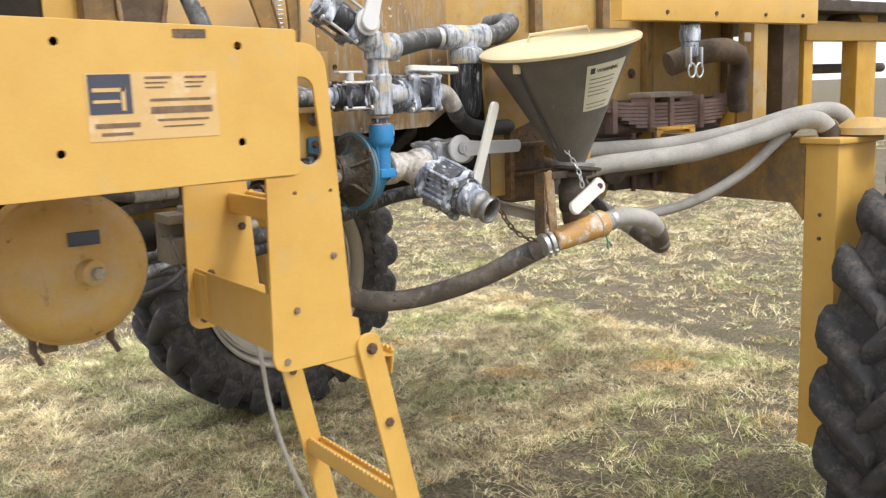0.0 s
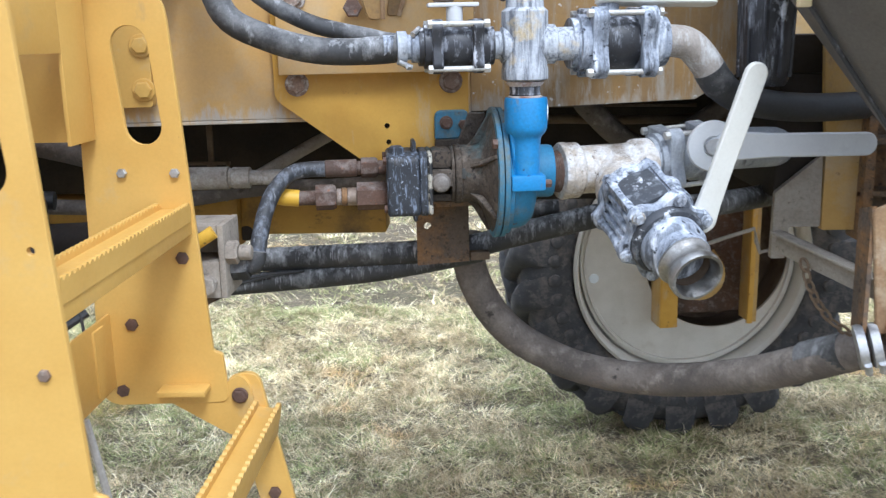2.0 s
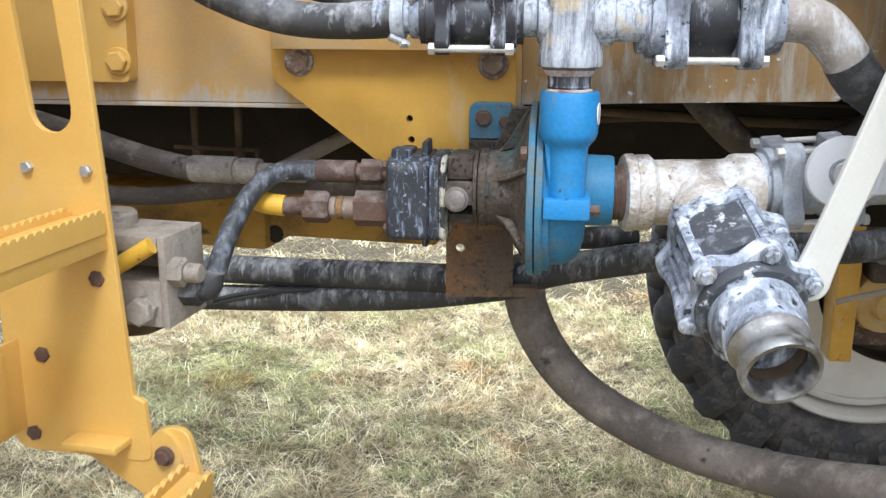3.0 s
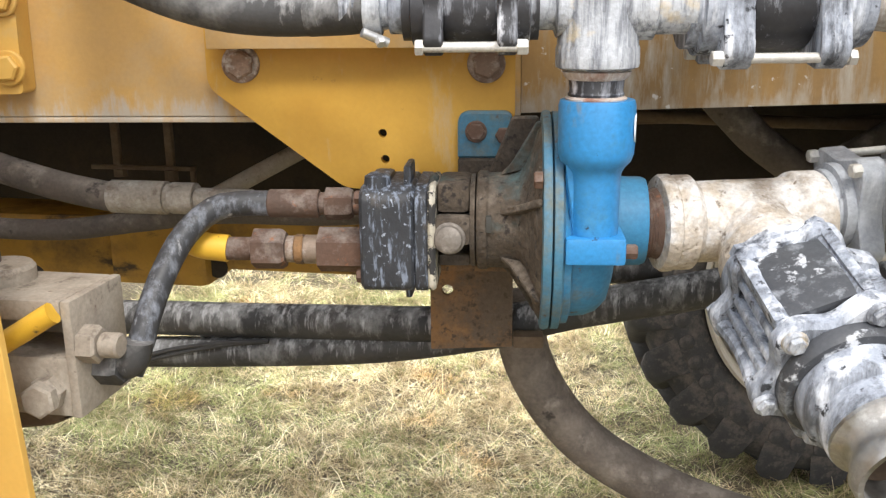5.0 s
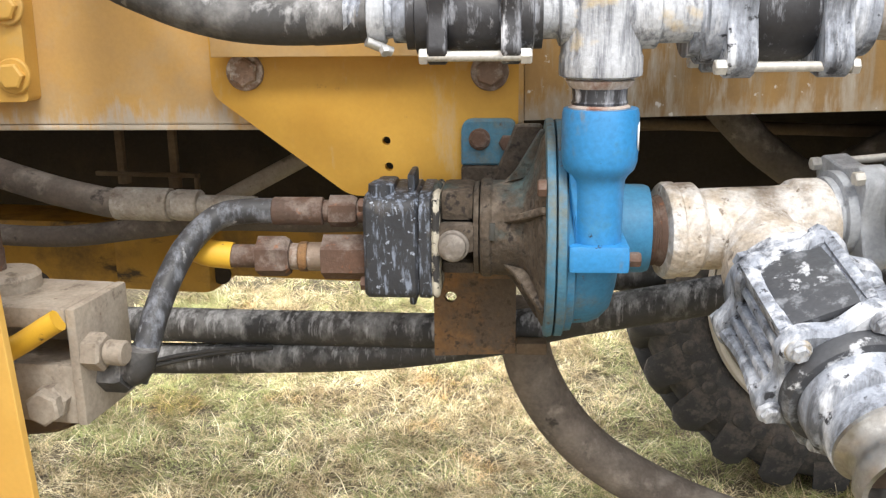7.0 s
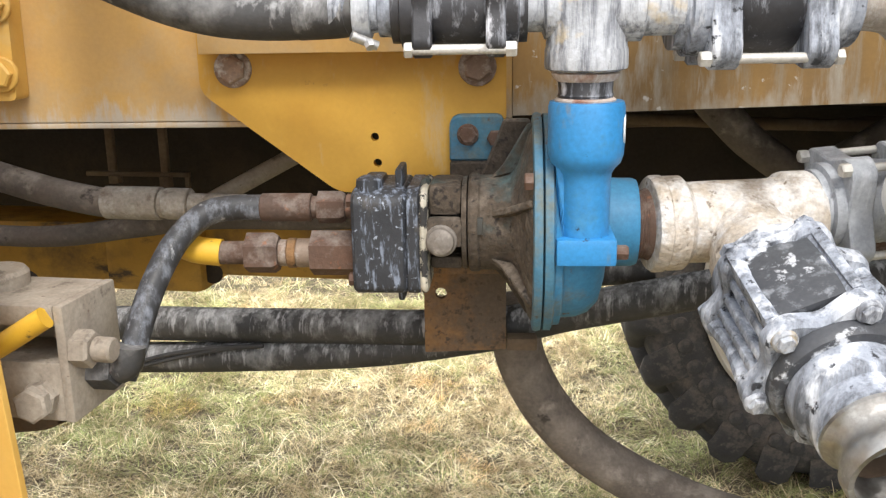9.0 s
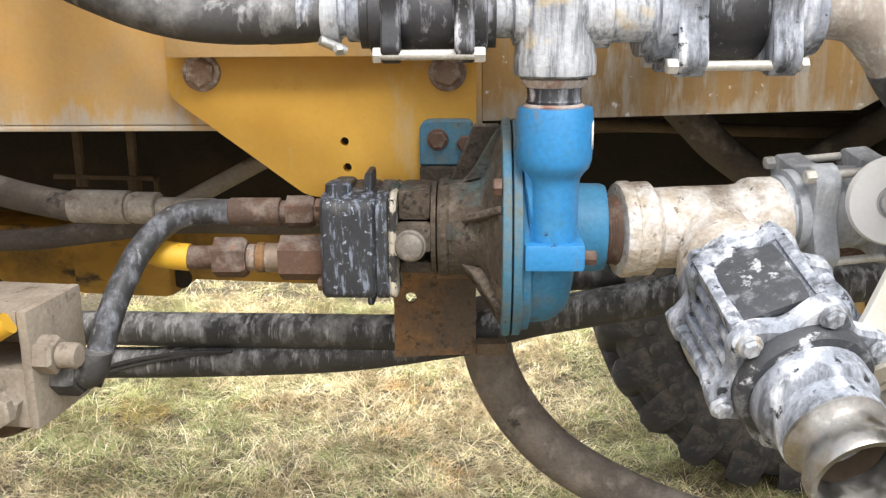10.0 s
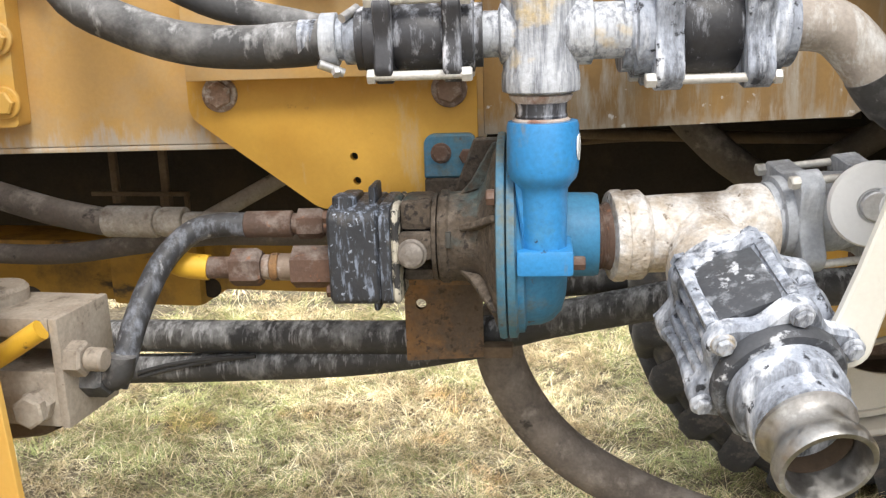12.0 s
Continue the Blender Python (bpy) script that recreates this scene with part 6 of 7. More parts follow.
# ---- hopper ----
def build_hopper():
    top, low = Vector((0.846, -0.190, 1.664)), Vector((0.905, -0.172, 1.352))
    d = (top - low).normalized()
    L = (top - low).length
    h = thing("induction_hopper", low, "grey conical poly hopper with cream lid and warning label", "hopper")
    part("cone", lathe(low, d, [(0.030, -0.02), (0.033, 0.0), (0.192, L - 0.012), (0.198, L - 0.004), (0.198, L), (0.188, L)], 64), "grey_poly", h, "dull grey cone")
    lid = part("lid", lathe(top, d, [(0.0, -0.004), (0.200, -0.004), (0.212, -0.001), (0.213, 0.006), (0.206, 0.011), (0.17, 0.016), (0.0, 0.024)], 72), "lid", h, "cream poly lid")
    m = frame_on(top, d, (0.65, 0.75, 0))
    line = [m @ Vector(q) for q in ((-0.082, 0.02, 0.016), (-0.076, 0.02, 0.038), (0.076, 0.02, 0.038), (0.082, 0.02, 0.016))]
    part("lid_handle", tube(line, 0.0048, 10, smooth_line=False), "lid", lid, "bent rod handle")
    # label wrapped on the cone
    def on_cone(ang, t, out=0.0012):
        r = 0.033 + (0.192 - 0.033) * t
        mm = frame_on(low, d, (0, 1, 0))
        return mm @ Vector(((r + out) * math.cos(ang), (r + out) * math.sin(ang), t * (L - 0.012)))
    def patch(a0, a1, t0, t1, out, nm, mat, parent, label=""):
        bm = bmesh.new()
        n = 8
        lo = [bm.verts.new(on_cone(a0 + (a1 - a0) * k / n, t0, out)) for k in range(n + 1)]
        hi = [bm.verts.new(on_cone(a0 + (a1 - a0) * k / n, t1, out)) for k in range(n + 1)]
        lo2 = [bm.verts.new(on_cone(a0 + (a1 - a0) * k / n, t0, out - 0.0008)) for k in range(n + 1)]
        hi2 = [bm.verts.new(on_cone(a0 + (a1 - a0) * k / n, t1, out - 0.0008)) for k in range(n + 1)]
        for k in range(n):
            bm.faces.new((lo[k], lo[k + 1], hi[k + 1], hi[k]))
            bm.faces.new((lo2[k], hi2[k], hi2[k + 1], lo2[k + 1]))
            bm.faces.new((lo[k], lo2[k], lo2[k + 1], lo[k + 1]))
            bm.faces.new((hi[k], hi[k + 1], hi2[k + 1], hi2[k]))
        return part(nm, bm, mat, parent, label, 60)
    A0, A1 = radians(LABEL_A - 20), radians(LABEL_A + 24)
    lab = patch(A0, A1, 0.52, 0.92, 0.0014, "warning_label", "paper", h, "cream warning label with small print")
    for k, t in enumerate((0.795, 0.76, 0.725, 0.69, 0.655, 0.58, 0.545)):
        patch(A0 + 0.06, A0 + (0.56 if k != 3 else 0.42), t, t + 0.008, 0.0022, "printed_line", "ink_grey", lab, "small faded print")
    patch(A0 + 0.06, A0 + 0.13, 0.845, 0.895, 0.0022, "warning_triangle", "black_ink", lab, "black warning sign")
    fc = bpy.data.curves.new("warning_text", "FONT")
    fc.body, fc.size, fc.extrude = "WARNING", 0.030, 0.0004
    tmp = bpy.data.objects.new("warning_text", fc)
    scene.collection.objects.link(tmp)
    me = bpy.data.meshes.new_from_object(tmp.evaluated_get(bpy.context.evaluated_depsgraph_get()))
    scene.collection.objects.unlink(tmp)
    bpy.data.objects.remove(tmp)
    wide = max(v.co.x for v in me.vertices)
    for v in me.vertices:
        ang = A0 + 0.16 + 0.42 * v.co.x / wide
        v.co = on_cone(ang, 0.85 + v.co.y * 1.6, 0.0022 + v.co.z)
    me.materials.append(M["black_ink"])
    w = new("warning_text", me)
    w.parent = lab
    w.matrix_parent_inverse = world_of(lab).inverted()
    tagged(w, "black heading WARNING")
    # strap down the side, clip, chain
    a = radians(-168)
    pts = [on_cone(a, t, 0.006) for t in (0.98, 0.8, 0.6, 0.4, 0.2)]
    part("strap", tube(pts, 0.0030, 8), "hose", h, "grey lid cord")
    part("clip", box(-0.008, 0.008, -0.007, 0.007, -0.012, 0.012, 0.003, Matrix.Translation(on_cone(a, 0.97, 0.006))), "lid", h, "pale lid clip")
    return low, d


LABEL_A = -93.0
build_hopper()


def chain(name, points, label, size=0.010, mat="chain"):
    line = spline(points, 0.004)
    c = thing(name, points[-1], label, "chain")
    gap, last, k = size * 1.25, None, 0
    base = None
    for q in line:
        if last is not None and (q - last).length < gap:
            continue
        if last is not None:
            m = frame_on((q + last) / 2, q - last, (0, 0, 1) if k % 2 else (0.7, 0.7, 0.1))
            if base is None:
                loop = [Vector((size * 0.42 * math.cos(t), 0, size * 0.85 * math.sin(t))) for t in [2 * math.pi * j / 12 for j in range(13)]]
                base = part("chain_link", tube(loop, size * 0.17, 6, smooth_line=False), mat, c)
                ob = base
            else:
                ob = new("chain_link", base.data)
                ob.parent = c
            ob.matrix_parent_inverse = world_of(c).inverted()
            ob.matrix_basis = m
        last, k = q, k + 1


chain("dust_cap_chain", [(0.752, -0.04, 1.232), (0.755, -0.07, 1.195), (0.768, -0.11, 1.163), (0.79, -0.155, 1.150), (0.815, -0.195, 1.165)], "rusty steel chain hanging from the bracket arm to the hose", 0.013)
chain("lid_chain", [(0.842, -0.200, 1.415), (0.850, -0.212, 1.385), (0.866, -0.226, 1.350), (0.868, -0.240, 1.320), (0.872, -0.244, 1.285)], "short steel chain at the foot of the hopper", 0.012, "zinc")


def build_hopper_valve():
    v = thing("hopper_valve", (0.92, -0.17, 1.19), "dark butterfly valve under the hopper with white handle", "valve")
    part("top_flange", lathe((0.905, -0.172, 1.318), (0, 0, 1), [(0.040, 0), (0.052, 0.003), (0.053, 0.014), (0.040, 0.019), (0.034, 0.03)], 36), "dark_steel", v, "dark clamp flange")
    part("clamp_plate", lathe((0.918, -0.172, 1.3335), (0.10, 0, 1), [(0.036, 0), (0.064, 0.001), (0.067, 0.004), (0.067, 0.008), (0.060, 0.010), (0.036, 0.011)], 40), "dark_steel", v, "dark greasy clamp ring under the cone")
    part("clamp_band", lathe((0.912, -0.172, 1.3455), (0.10, 0, 1), [(0.036, 0), (0.052, 0.0005), (0.053, 0.009), (0.042, 0.011)], 40), "zinc", v, "dull steel clamp band")
    part("clamp_ear", join(box(0.945, 0.985, -0.19, -0.165, 1.318, 1.338, 0.004), cyl((0.97, -0.20, 1.328), (0.97, -0.15, 1.328), 0.006, 10)), "block", v)
    part("valve_body", lathe((0.905, -0.172, 1.20), (0, 0, 1), [(0.030, 0), (0.034, 0.02), (0.040, 0.03), (0.042, 0.09), (0.036, 0.10), (0.034, 0.12)], 32), "dark_steel", v)
    part("lower_cup", lathe((0.905, -0.180, 1.175), (0, 0, 1), [(0.028, 0), (0.036, 0.02), (0.038, 0.045), (0.03, 0.05)], 32), "grime", v)
    hub, tip = Vector((0.958, -0.215, 1.290)), Vector((0.842, -0.245, 1.243))
    lever(v, hub, tip, (-0.35, -0.9, 0.1), 0.022, 0.019, "handle", 0.012)
    part("hub_screw", cyl(hub + Vector((-0.003, -0.008, 0)), hub + Vector((-0.0035, -0.0095, 0.0)), 0.0085, 16), "bolt_dark", v, "dark hub screw")
    b = thing("hopper_bracket", (0.85, -0.15, 1.15), "rusty yellow bracket arm holding the hopper valve", "bracket")
    part("upright", plate(rounded([(0.800, 1.165), (0.826, 1.165), (0.816, 1.31), (0.806, 1.345), (0.783, 1.335)], 0.008), [], 0.008, Matrix.Translation((0, -0.195, 0)), 0.002), "rust_tan", b, "tan rusty upright")
    part("upright_flange", plate([(-0.19, 1.165), (-0.15, 1.165), (-0.15, 1.33), (-0.19, 1.34)], [], 0.006, Matrix(((0, 1, 0, 0.783), (1, 0, 0, 0), (0, 0, 1, 0), (0, 0, 0, 1)))), "rust_plate", b)
    part("clamp_strap", box(0.806, 0.87, -0.197, -0.19, 1.318, 1.338, 0.002), "dark_steel", b)
    q0, q1 = Vector((0.735, 0.03, 1.247)), Vector((0.845, -0.165, 1.205))
    am = frame_on(q0, q1 - q0, (0, 0, 1))
    part("arm", join(box(-0.003, 0.003, -0.018, 0.018, 0, (q1 - q0).length, 0.001, am), box(-0.02, 0.003, 0.014, 0.018, 0, (q1 - q0).length, 0.001, am)), "block", b, "grey angle iron arm")
    part("rear_stay", box(0.985, 1.052, -0.09, -0.078, 1.335, 1.60, 0.003), "yellow", b, "yellow stay behind the cone")
    t = thing("eductor_tee", (0.89, -0.21, 1.14), "orange-stained poly eductor tee under the hopper", "pipe fitting")
    a, bb = Vector((0.818, -0.192, 1.152)), Vector((0.972, -0.230, 1.190))
    dd = (bb - a).normalized()
    ln = (bb - a).length
    part("tee_body", lathe(a, dd, [(0.026, 0), (0.030, 0.004), (0.032, 0.03), (0.033, 0.075), (0.035, 0.08), (0.035, ln * 0.80), (0.0375, ln * 0.82), (0.0375, ln * 0.93), (0.030, ln), (0.024, ln + 0.004)], 40), "orange", t)
    part("tee_riser", cyl((0.905, -0.19, 1.17), (0.905, -0.183, 1.205), 0.030, 28), "orange", t)
    for s, mat in ((-0.022, "zinc"), (-0.040, "zinc")):
        c = thing("hose_clamp", a + dd * s, "dull steel worm-drive hose clamp", "clamp")
        part("band", lathe(a + dd * s, dd, [(0.0302, 0), (0.0310, 0.0006), (0.0310, 0.0115), (0.0302, 0.012)], 36), mat, c)
        part("worm_screw", cyl(a + dd * s + Vector((0.005, -0.03, -0.014)), a + dd * s + Vector((0.012, -0.018, -0.030)), 0.005, 10), mat, c)
    c = thing("hose_clamp", bb + dd * 0.012, "dull steel worm-drive hose clamp", "clamp")
    part("band", lathe(bb + dd * 0.014, dd, [(0.0262, 0), (0.0270, 0.0006), (0.0270, 0.0125), (0.0262, 0.013)], 36), "zinc", c)
    tw = thing("twine_end", (0.955, -0.24, 1.13), "frayed end of green twine tied to the tee", "twine")
    part("strand", tube([(0.955, -0.245, 1.155), (0.957, -0.25, 1.14), (0.953, -0.252, 1.128), (0.96, -0.25, 1.118)], 0.0022, 6), "twine", tw)
    part("strand", tube([(0.957, -0.25, 1.14), (0.966, -0.252, 1.132), (0.97, -0.252, 1.126)], 0.002, 6), "twine", tw)
    eh = hose("eductor_hose", [bb + dd * 0.002, bb + dd * 0.05, (1.06, -0.245, 1.196), (1.14, -0.235, 1.175), (1.23, -0.19, 1.12), (1.30, -0.135, 1.075), (1.335, -0.08, 1.07), (1.33, 0.0, 1.105), (1.27, 0.06, 1.16), (1.17, 0.08, 1.22), (1.08, 0.08, 1.26)], 0.0255, "hose_grey", "chalky grey hose looping back from the eductor", 24)
    # The bend gets a darker sleeve: its shade is painted as brown rubber.
    part("shaded_bend", tube([(1.19, -0.213, 1.147), (1.23, -0.19, 1.12), (1.27, -0.161, 1.094), (1.30, -0.135, 1.075), (1.335, -0.08, 1.07), (1.33, 0.0, 1.105)], 0.0262, 24), "hose_brown", eh, "hose bend recoloured brown to carry its shade")
    s1 = hose("sprayer_hose", [(0.97, -0.10, 1.315), (1.06, -0.13, 1.335), (1.20, -0.18, 1.345), (1.35, -0.24, 1.36), (1.50, -0.32, 1.40), (1.60, -0.38, 1.435), (1.66, -0.42, 1.435), (1.69, -0.44, 1.40)], 0.027, "hose_grey", "chalky grey rubber hose running to the axle", 24)
    s2 = hose("sprayer_hose", [(1.0, 0.0, 1.37), (1.15, -0.04, 1.37), (1.35, -0.12, 1.375), (1.52, -0.25, 1.41), (1.66, -0.36, 1.455), (1.75, -0.42, 1.46), (1.79, -0.45, 1.41)], 0.024, "hose_grey", "chalky grey rubber hose running to the axle", 24)
    s3 = hose("sprayer_hose", [(1.14, -0.06, 1.14), (1.25, -0.1, 1.165), (1.38, -0.18, 1.20), (1.5, -0.27, 1.28), (1.58, -0.33, 1.37), (1.63, -0.36, 1.42)], 0.016, "hose_grey", "slim chalky grey hose curving up to the axle", 20)
    hose("sprayer_hose", [(1.0, -0.08, 1.29), (1.1, -0.06, 1.22), (1.2, 0.0, 1.17), (1.28, 0.1, 1.15)], 0.014, "hose", "slim dark hose behind the hopper valve", 16)
    part("end_fitting", tube([(1.682, -0.434, 1.412), (1.69, -0.44, 1.395), (1.695, -0.444, 1.375)], 0.0305, 20), "dark_steel", s1, "dark clamped hose end")
    part("end_fitting", tube([(1.78, -0.445, 1.422), (1.79, -0.45, 1.405), (1.795, -0.452, 1.38)], 0.0275, 20), "dark_steel", s2, "dark clamped hose end")
    part("end_fitting", tube([(1.612, -0.35, 1.402), (1.63, -0.36, 1.42), (1.645, -0.37, 1.432)], 0.0185, 16), "dark_steel", s3, "dark clamped hose end")


build_hopper_valve()


# ---- frame, suspension and platform beyond the hopper ----
def build_rear_frame():
    ch = chassis
    part("frame_rail", box(0.66, 2.34, 0.44, 0.47, 1.50, 2.0, 0.004), "yellow_dusty", ch, "dusty brown-yellow rail web")
    for x in (1.28, 1.60, 1.83, 2.30):
        part("web_stiffener", box(x, x + 0.035, 0.405, 0.44, 1.50, 1.95, 0.003), "yellow_grimy_shaded", ch)
    for x, z in ((1.70, 1.60), (1.70, 1.72), (1.78, 1.60), (1.78, 1.72), (2.1, 1.62), (2.1, 1.74)):
        part("rail_bolt", hexagon((x, 0.44, z), (0, -1, 0), 0.014, 0.012, 0.018), "bolt_dark", ch, "dark rusty bolt")
    # The flange takes the shade-dark recess colour too.
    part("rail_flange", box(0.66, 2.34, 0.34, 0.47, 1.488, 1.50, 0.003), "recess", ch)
    # platform edge beam, and dark deck sheets added to keep light off rail and ground
    part("platform_beam", box(0.93, 1.78, -0.33, -0.29, 1.722, 1.83, 0.004), "yellow", ch, "pale yellow platform edge beam")
    part("deck_shade_sheet", box(0.93, 1.78, -0.2895, -0.06, 1.802, 1.842, 0.003), "dark_steel", ch, "dark deck sheet, added to block light")
    part("deck_shade_sheet", box(1.785, 3.6, 0.0, 0.47, 1.802, 1.842, 0.003), "dark_steel", ch, "dark deck sheet, added to block light")
    part("rear_shade_sheet", box(0.86, 3.6, 0.475, 1.4, 1.802, 1.842, 0.003), "dark_steel", ch, "dark deck sheet, added to block light")
    for x in (1.10, 1.30, 1.52, 1.70):
        part("beam_screw", hexagon((x, -0.33, 1.745), (0, -1, 0), 0.006, 0.004), "bolt_dark", ch)
    # posts and rails by the axle
    for x0, x1, y, mat, z0 in ((2.00, 2.08, 0.06, "yellow_dusty", 1.40), (2.20, 2.30, 0.08, "grime", 1.40), (2.36, 2.42, 0.10, "yellow_rail", 1.40), (2.72, 2.86, 0.10, "yellow_rail", 1.36)):
        part("frame_post", box(x0, x1, y, y + 0.07, z0, 1.83, 0.005), mat, ch, "upright frame post")
    part("cross_rail", box(2.36, 3.3, 0.09, 0.17, 1.70, 1.775, 0.005), "yellow", ch, "yellow cross rail")
    part("cross_pipe", cyl((2.1, 0.5, 1.60), (3.6, 0.5, 1.60), 0.022, 16), "dark_steel", ch, "dark pipe seen through the frame")
    part("mount_horn", lathe((2.66, 0.13, 1.775), (0, 0, 1), [(0.07, 0), (0.05, 0.03), (0.025, 0.07), (0.02, 0.12)], 20), "grime", ch)
    # hopper side bracket plates
    part("mount_plate", plate(rounded([(0.745, 1.203), (0.768, 1.203), (0.772, 1.255), (0.822, 1.255), (0.819, 1.372), (0.747, 1.312)], 0.003), [], 0.012, Matrix.Translation((0, 0.09, 0))), "block", ch, "grey chamfered mount plate")
    part("mount_plate", plate(rounded([(0.8225, 1.250), (0.885, 1.250), (0.885, 1.43), (0.975, 1.46), (0.975, 1.72), (0.80, 1.72), (0.815, 1.46), (0.8225, 1.38)], 0.004), [], 0.012, Matrix.Translation((0, 0.087, 0))), "yellow_dusty", ch, "rusty yellow mount plate")
    part("hook_rod", tube([(0.640, 0.11, 1.222), (0.668, 0.11, 1.232), (0.723, 0.11, 1.249), (0.727, 0.11, 1.228), (0.734, 0.11, 1.209), (0.759, 0.11, 1.215)], 0.0036, 8, smooth_line=False), "block", ch, "bent wire hook")
    part("mount_channel", join(box(0.886, 1.06, 0.12, 0.135, 1.235, 1.46, 0.003), box(0.875, 1.06, 0.06, 0.12, 1.39, 1.40, 0.002), box(0.875, 1.06, 0.07, 0.12, 1.305, 1.315, 0.002), box(0.875, 0.89, 0.06, 0.12, 1.235, 1.46, 0.002)), "rust_plate", ch, "rusty channel behind the hopper")


build_rear_frame()


def build_leaf_spring():
    s = thing("leaf_spring", (1.72, 0.22, 1.41), "dusty steel leaf spring pack clamped by plates", "leaf spring")
    for k in range(7):
        half = 0.42 - 0.035 * k
        pts = []
        for j in range(13):
            u = -1 + j / 6
            pts.append((1.74 + half * u, 1.493 - 0.0125 * k + 0.018 * u * u * (half / 0.42) ** 2))
        outline = pts + [(x, z - 0.0105) for x, z in reversed(pts)]
        part("leaf", plate(outline, [], 0.075, Matrix.Translation((0, 0.18, 0))), "galv", s, "")
    for x in (1.42, 1.60, 1.70, 1.86, 2.04):
        part("spring_clamp", box(x - 0.011, x + 0.011, 0.17, 0.262, 1.398, 1.515, 0.003), "galv", s, "dusty spring clamp")
    part("top_plate", box(1.585, 1.80, 0.165, 0.27, 1.512, 1.53, 0.004), "block", s, "dusty clamp plate")
    part("saddle", join(box(1.60, 1.80, 0.17, 0.27, 1.37, 1.40, 0.004), box(1.60, 1.63, 0.15, 0.17, 1.33, 1.41, 0.004), box(1.77, 1.80, 0.15, 0.17, 1.33, 1.41, 0.004), box(1.60, 1.80, 0.15, 0.165, 1.397, 1.412, 0.004)), "yellow_rail", s, "yellow loop bracket")
    part("hanger", plate(rounded([(1.98, 1.36), (2.10, 1.36), (2.06, 1.47), (2.02, 1.48)], 0.01), [], 0.06, Matrix.Translation((0, 0.14, 0)), 0.003), "yellow_rail", s, "yellow spring hanger")


build_leaf_spring()


def build_exhaust():
    e = thing("pipe_elbow", (1.86, 0.1, 1.45), "brown dusty pipe with a dark rubber elbow", "pipe")
    part("pipe", tube([(1.60, 0.10, 1.62), (1.70, 0.06, 1.655), (1.80, 0.04, 1.665), (1.88, 0.04, 1.65)], 0.040, 20), "grime", e, "dusty brown pipe")
    part("elbow", tube([(1.87, 0.04, 1.652), (1.905, 0.045, 1.61), (1.905, 0.06, 1.54), (1.93, 0.07, 1.46)], 0.034, 18), "dark_steel", e, "dark rubber elbow")
    part("leaf_scrap", box(1.865, 1.90, 0.0, 0.004, 1.69, 1.72, 0.001), "block", e)


build_exhaust()


def build_hanging_coupler():
    c = thing("hose_coupler", (1.236, -0.292, 1.58), "grey poly hose coupler with ring handles, hanging from the platform", "coupler")
    part("hose_tail", tube([(1.235, -0.292, 1.80), (1.236, -0.292, 1.74), (1.236, -0.292, 1.70)], 0.026, 18), "hose", c, "black hose tail")
    part("coupler_body", lathe((1.236, -0.292, 1.63), (0, 0, 1), [(0.022, 0), (0.024, 0.004), (0.024, 0.038), (0.028, 0.042), (0.030, 0.07), (0.027, 0.075), (0.0275, 0.085)], 28), "residue", c)
    for x in (1.218, 1.250):
        loop = [Vector((x + 0.0145 * math.cos(2 * math.pi * k / 16), -0.315, 1.592 + 0.019 * math.sin(2 * math.pi * k / 16))) for k in range(17)]
        part("ring_handle", tube(loop, 0.0028, 8, smooth_line=False), "zinc", c, "steel pull ring")
    for x in (1.208, 1.254):
        part("cam_arm", box(x, x + 0.008, -0.318, -0.300, 1.60, 1.655, 0.002), "zinc", c)


build_hanging_coupler()


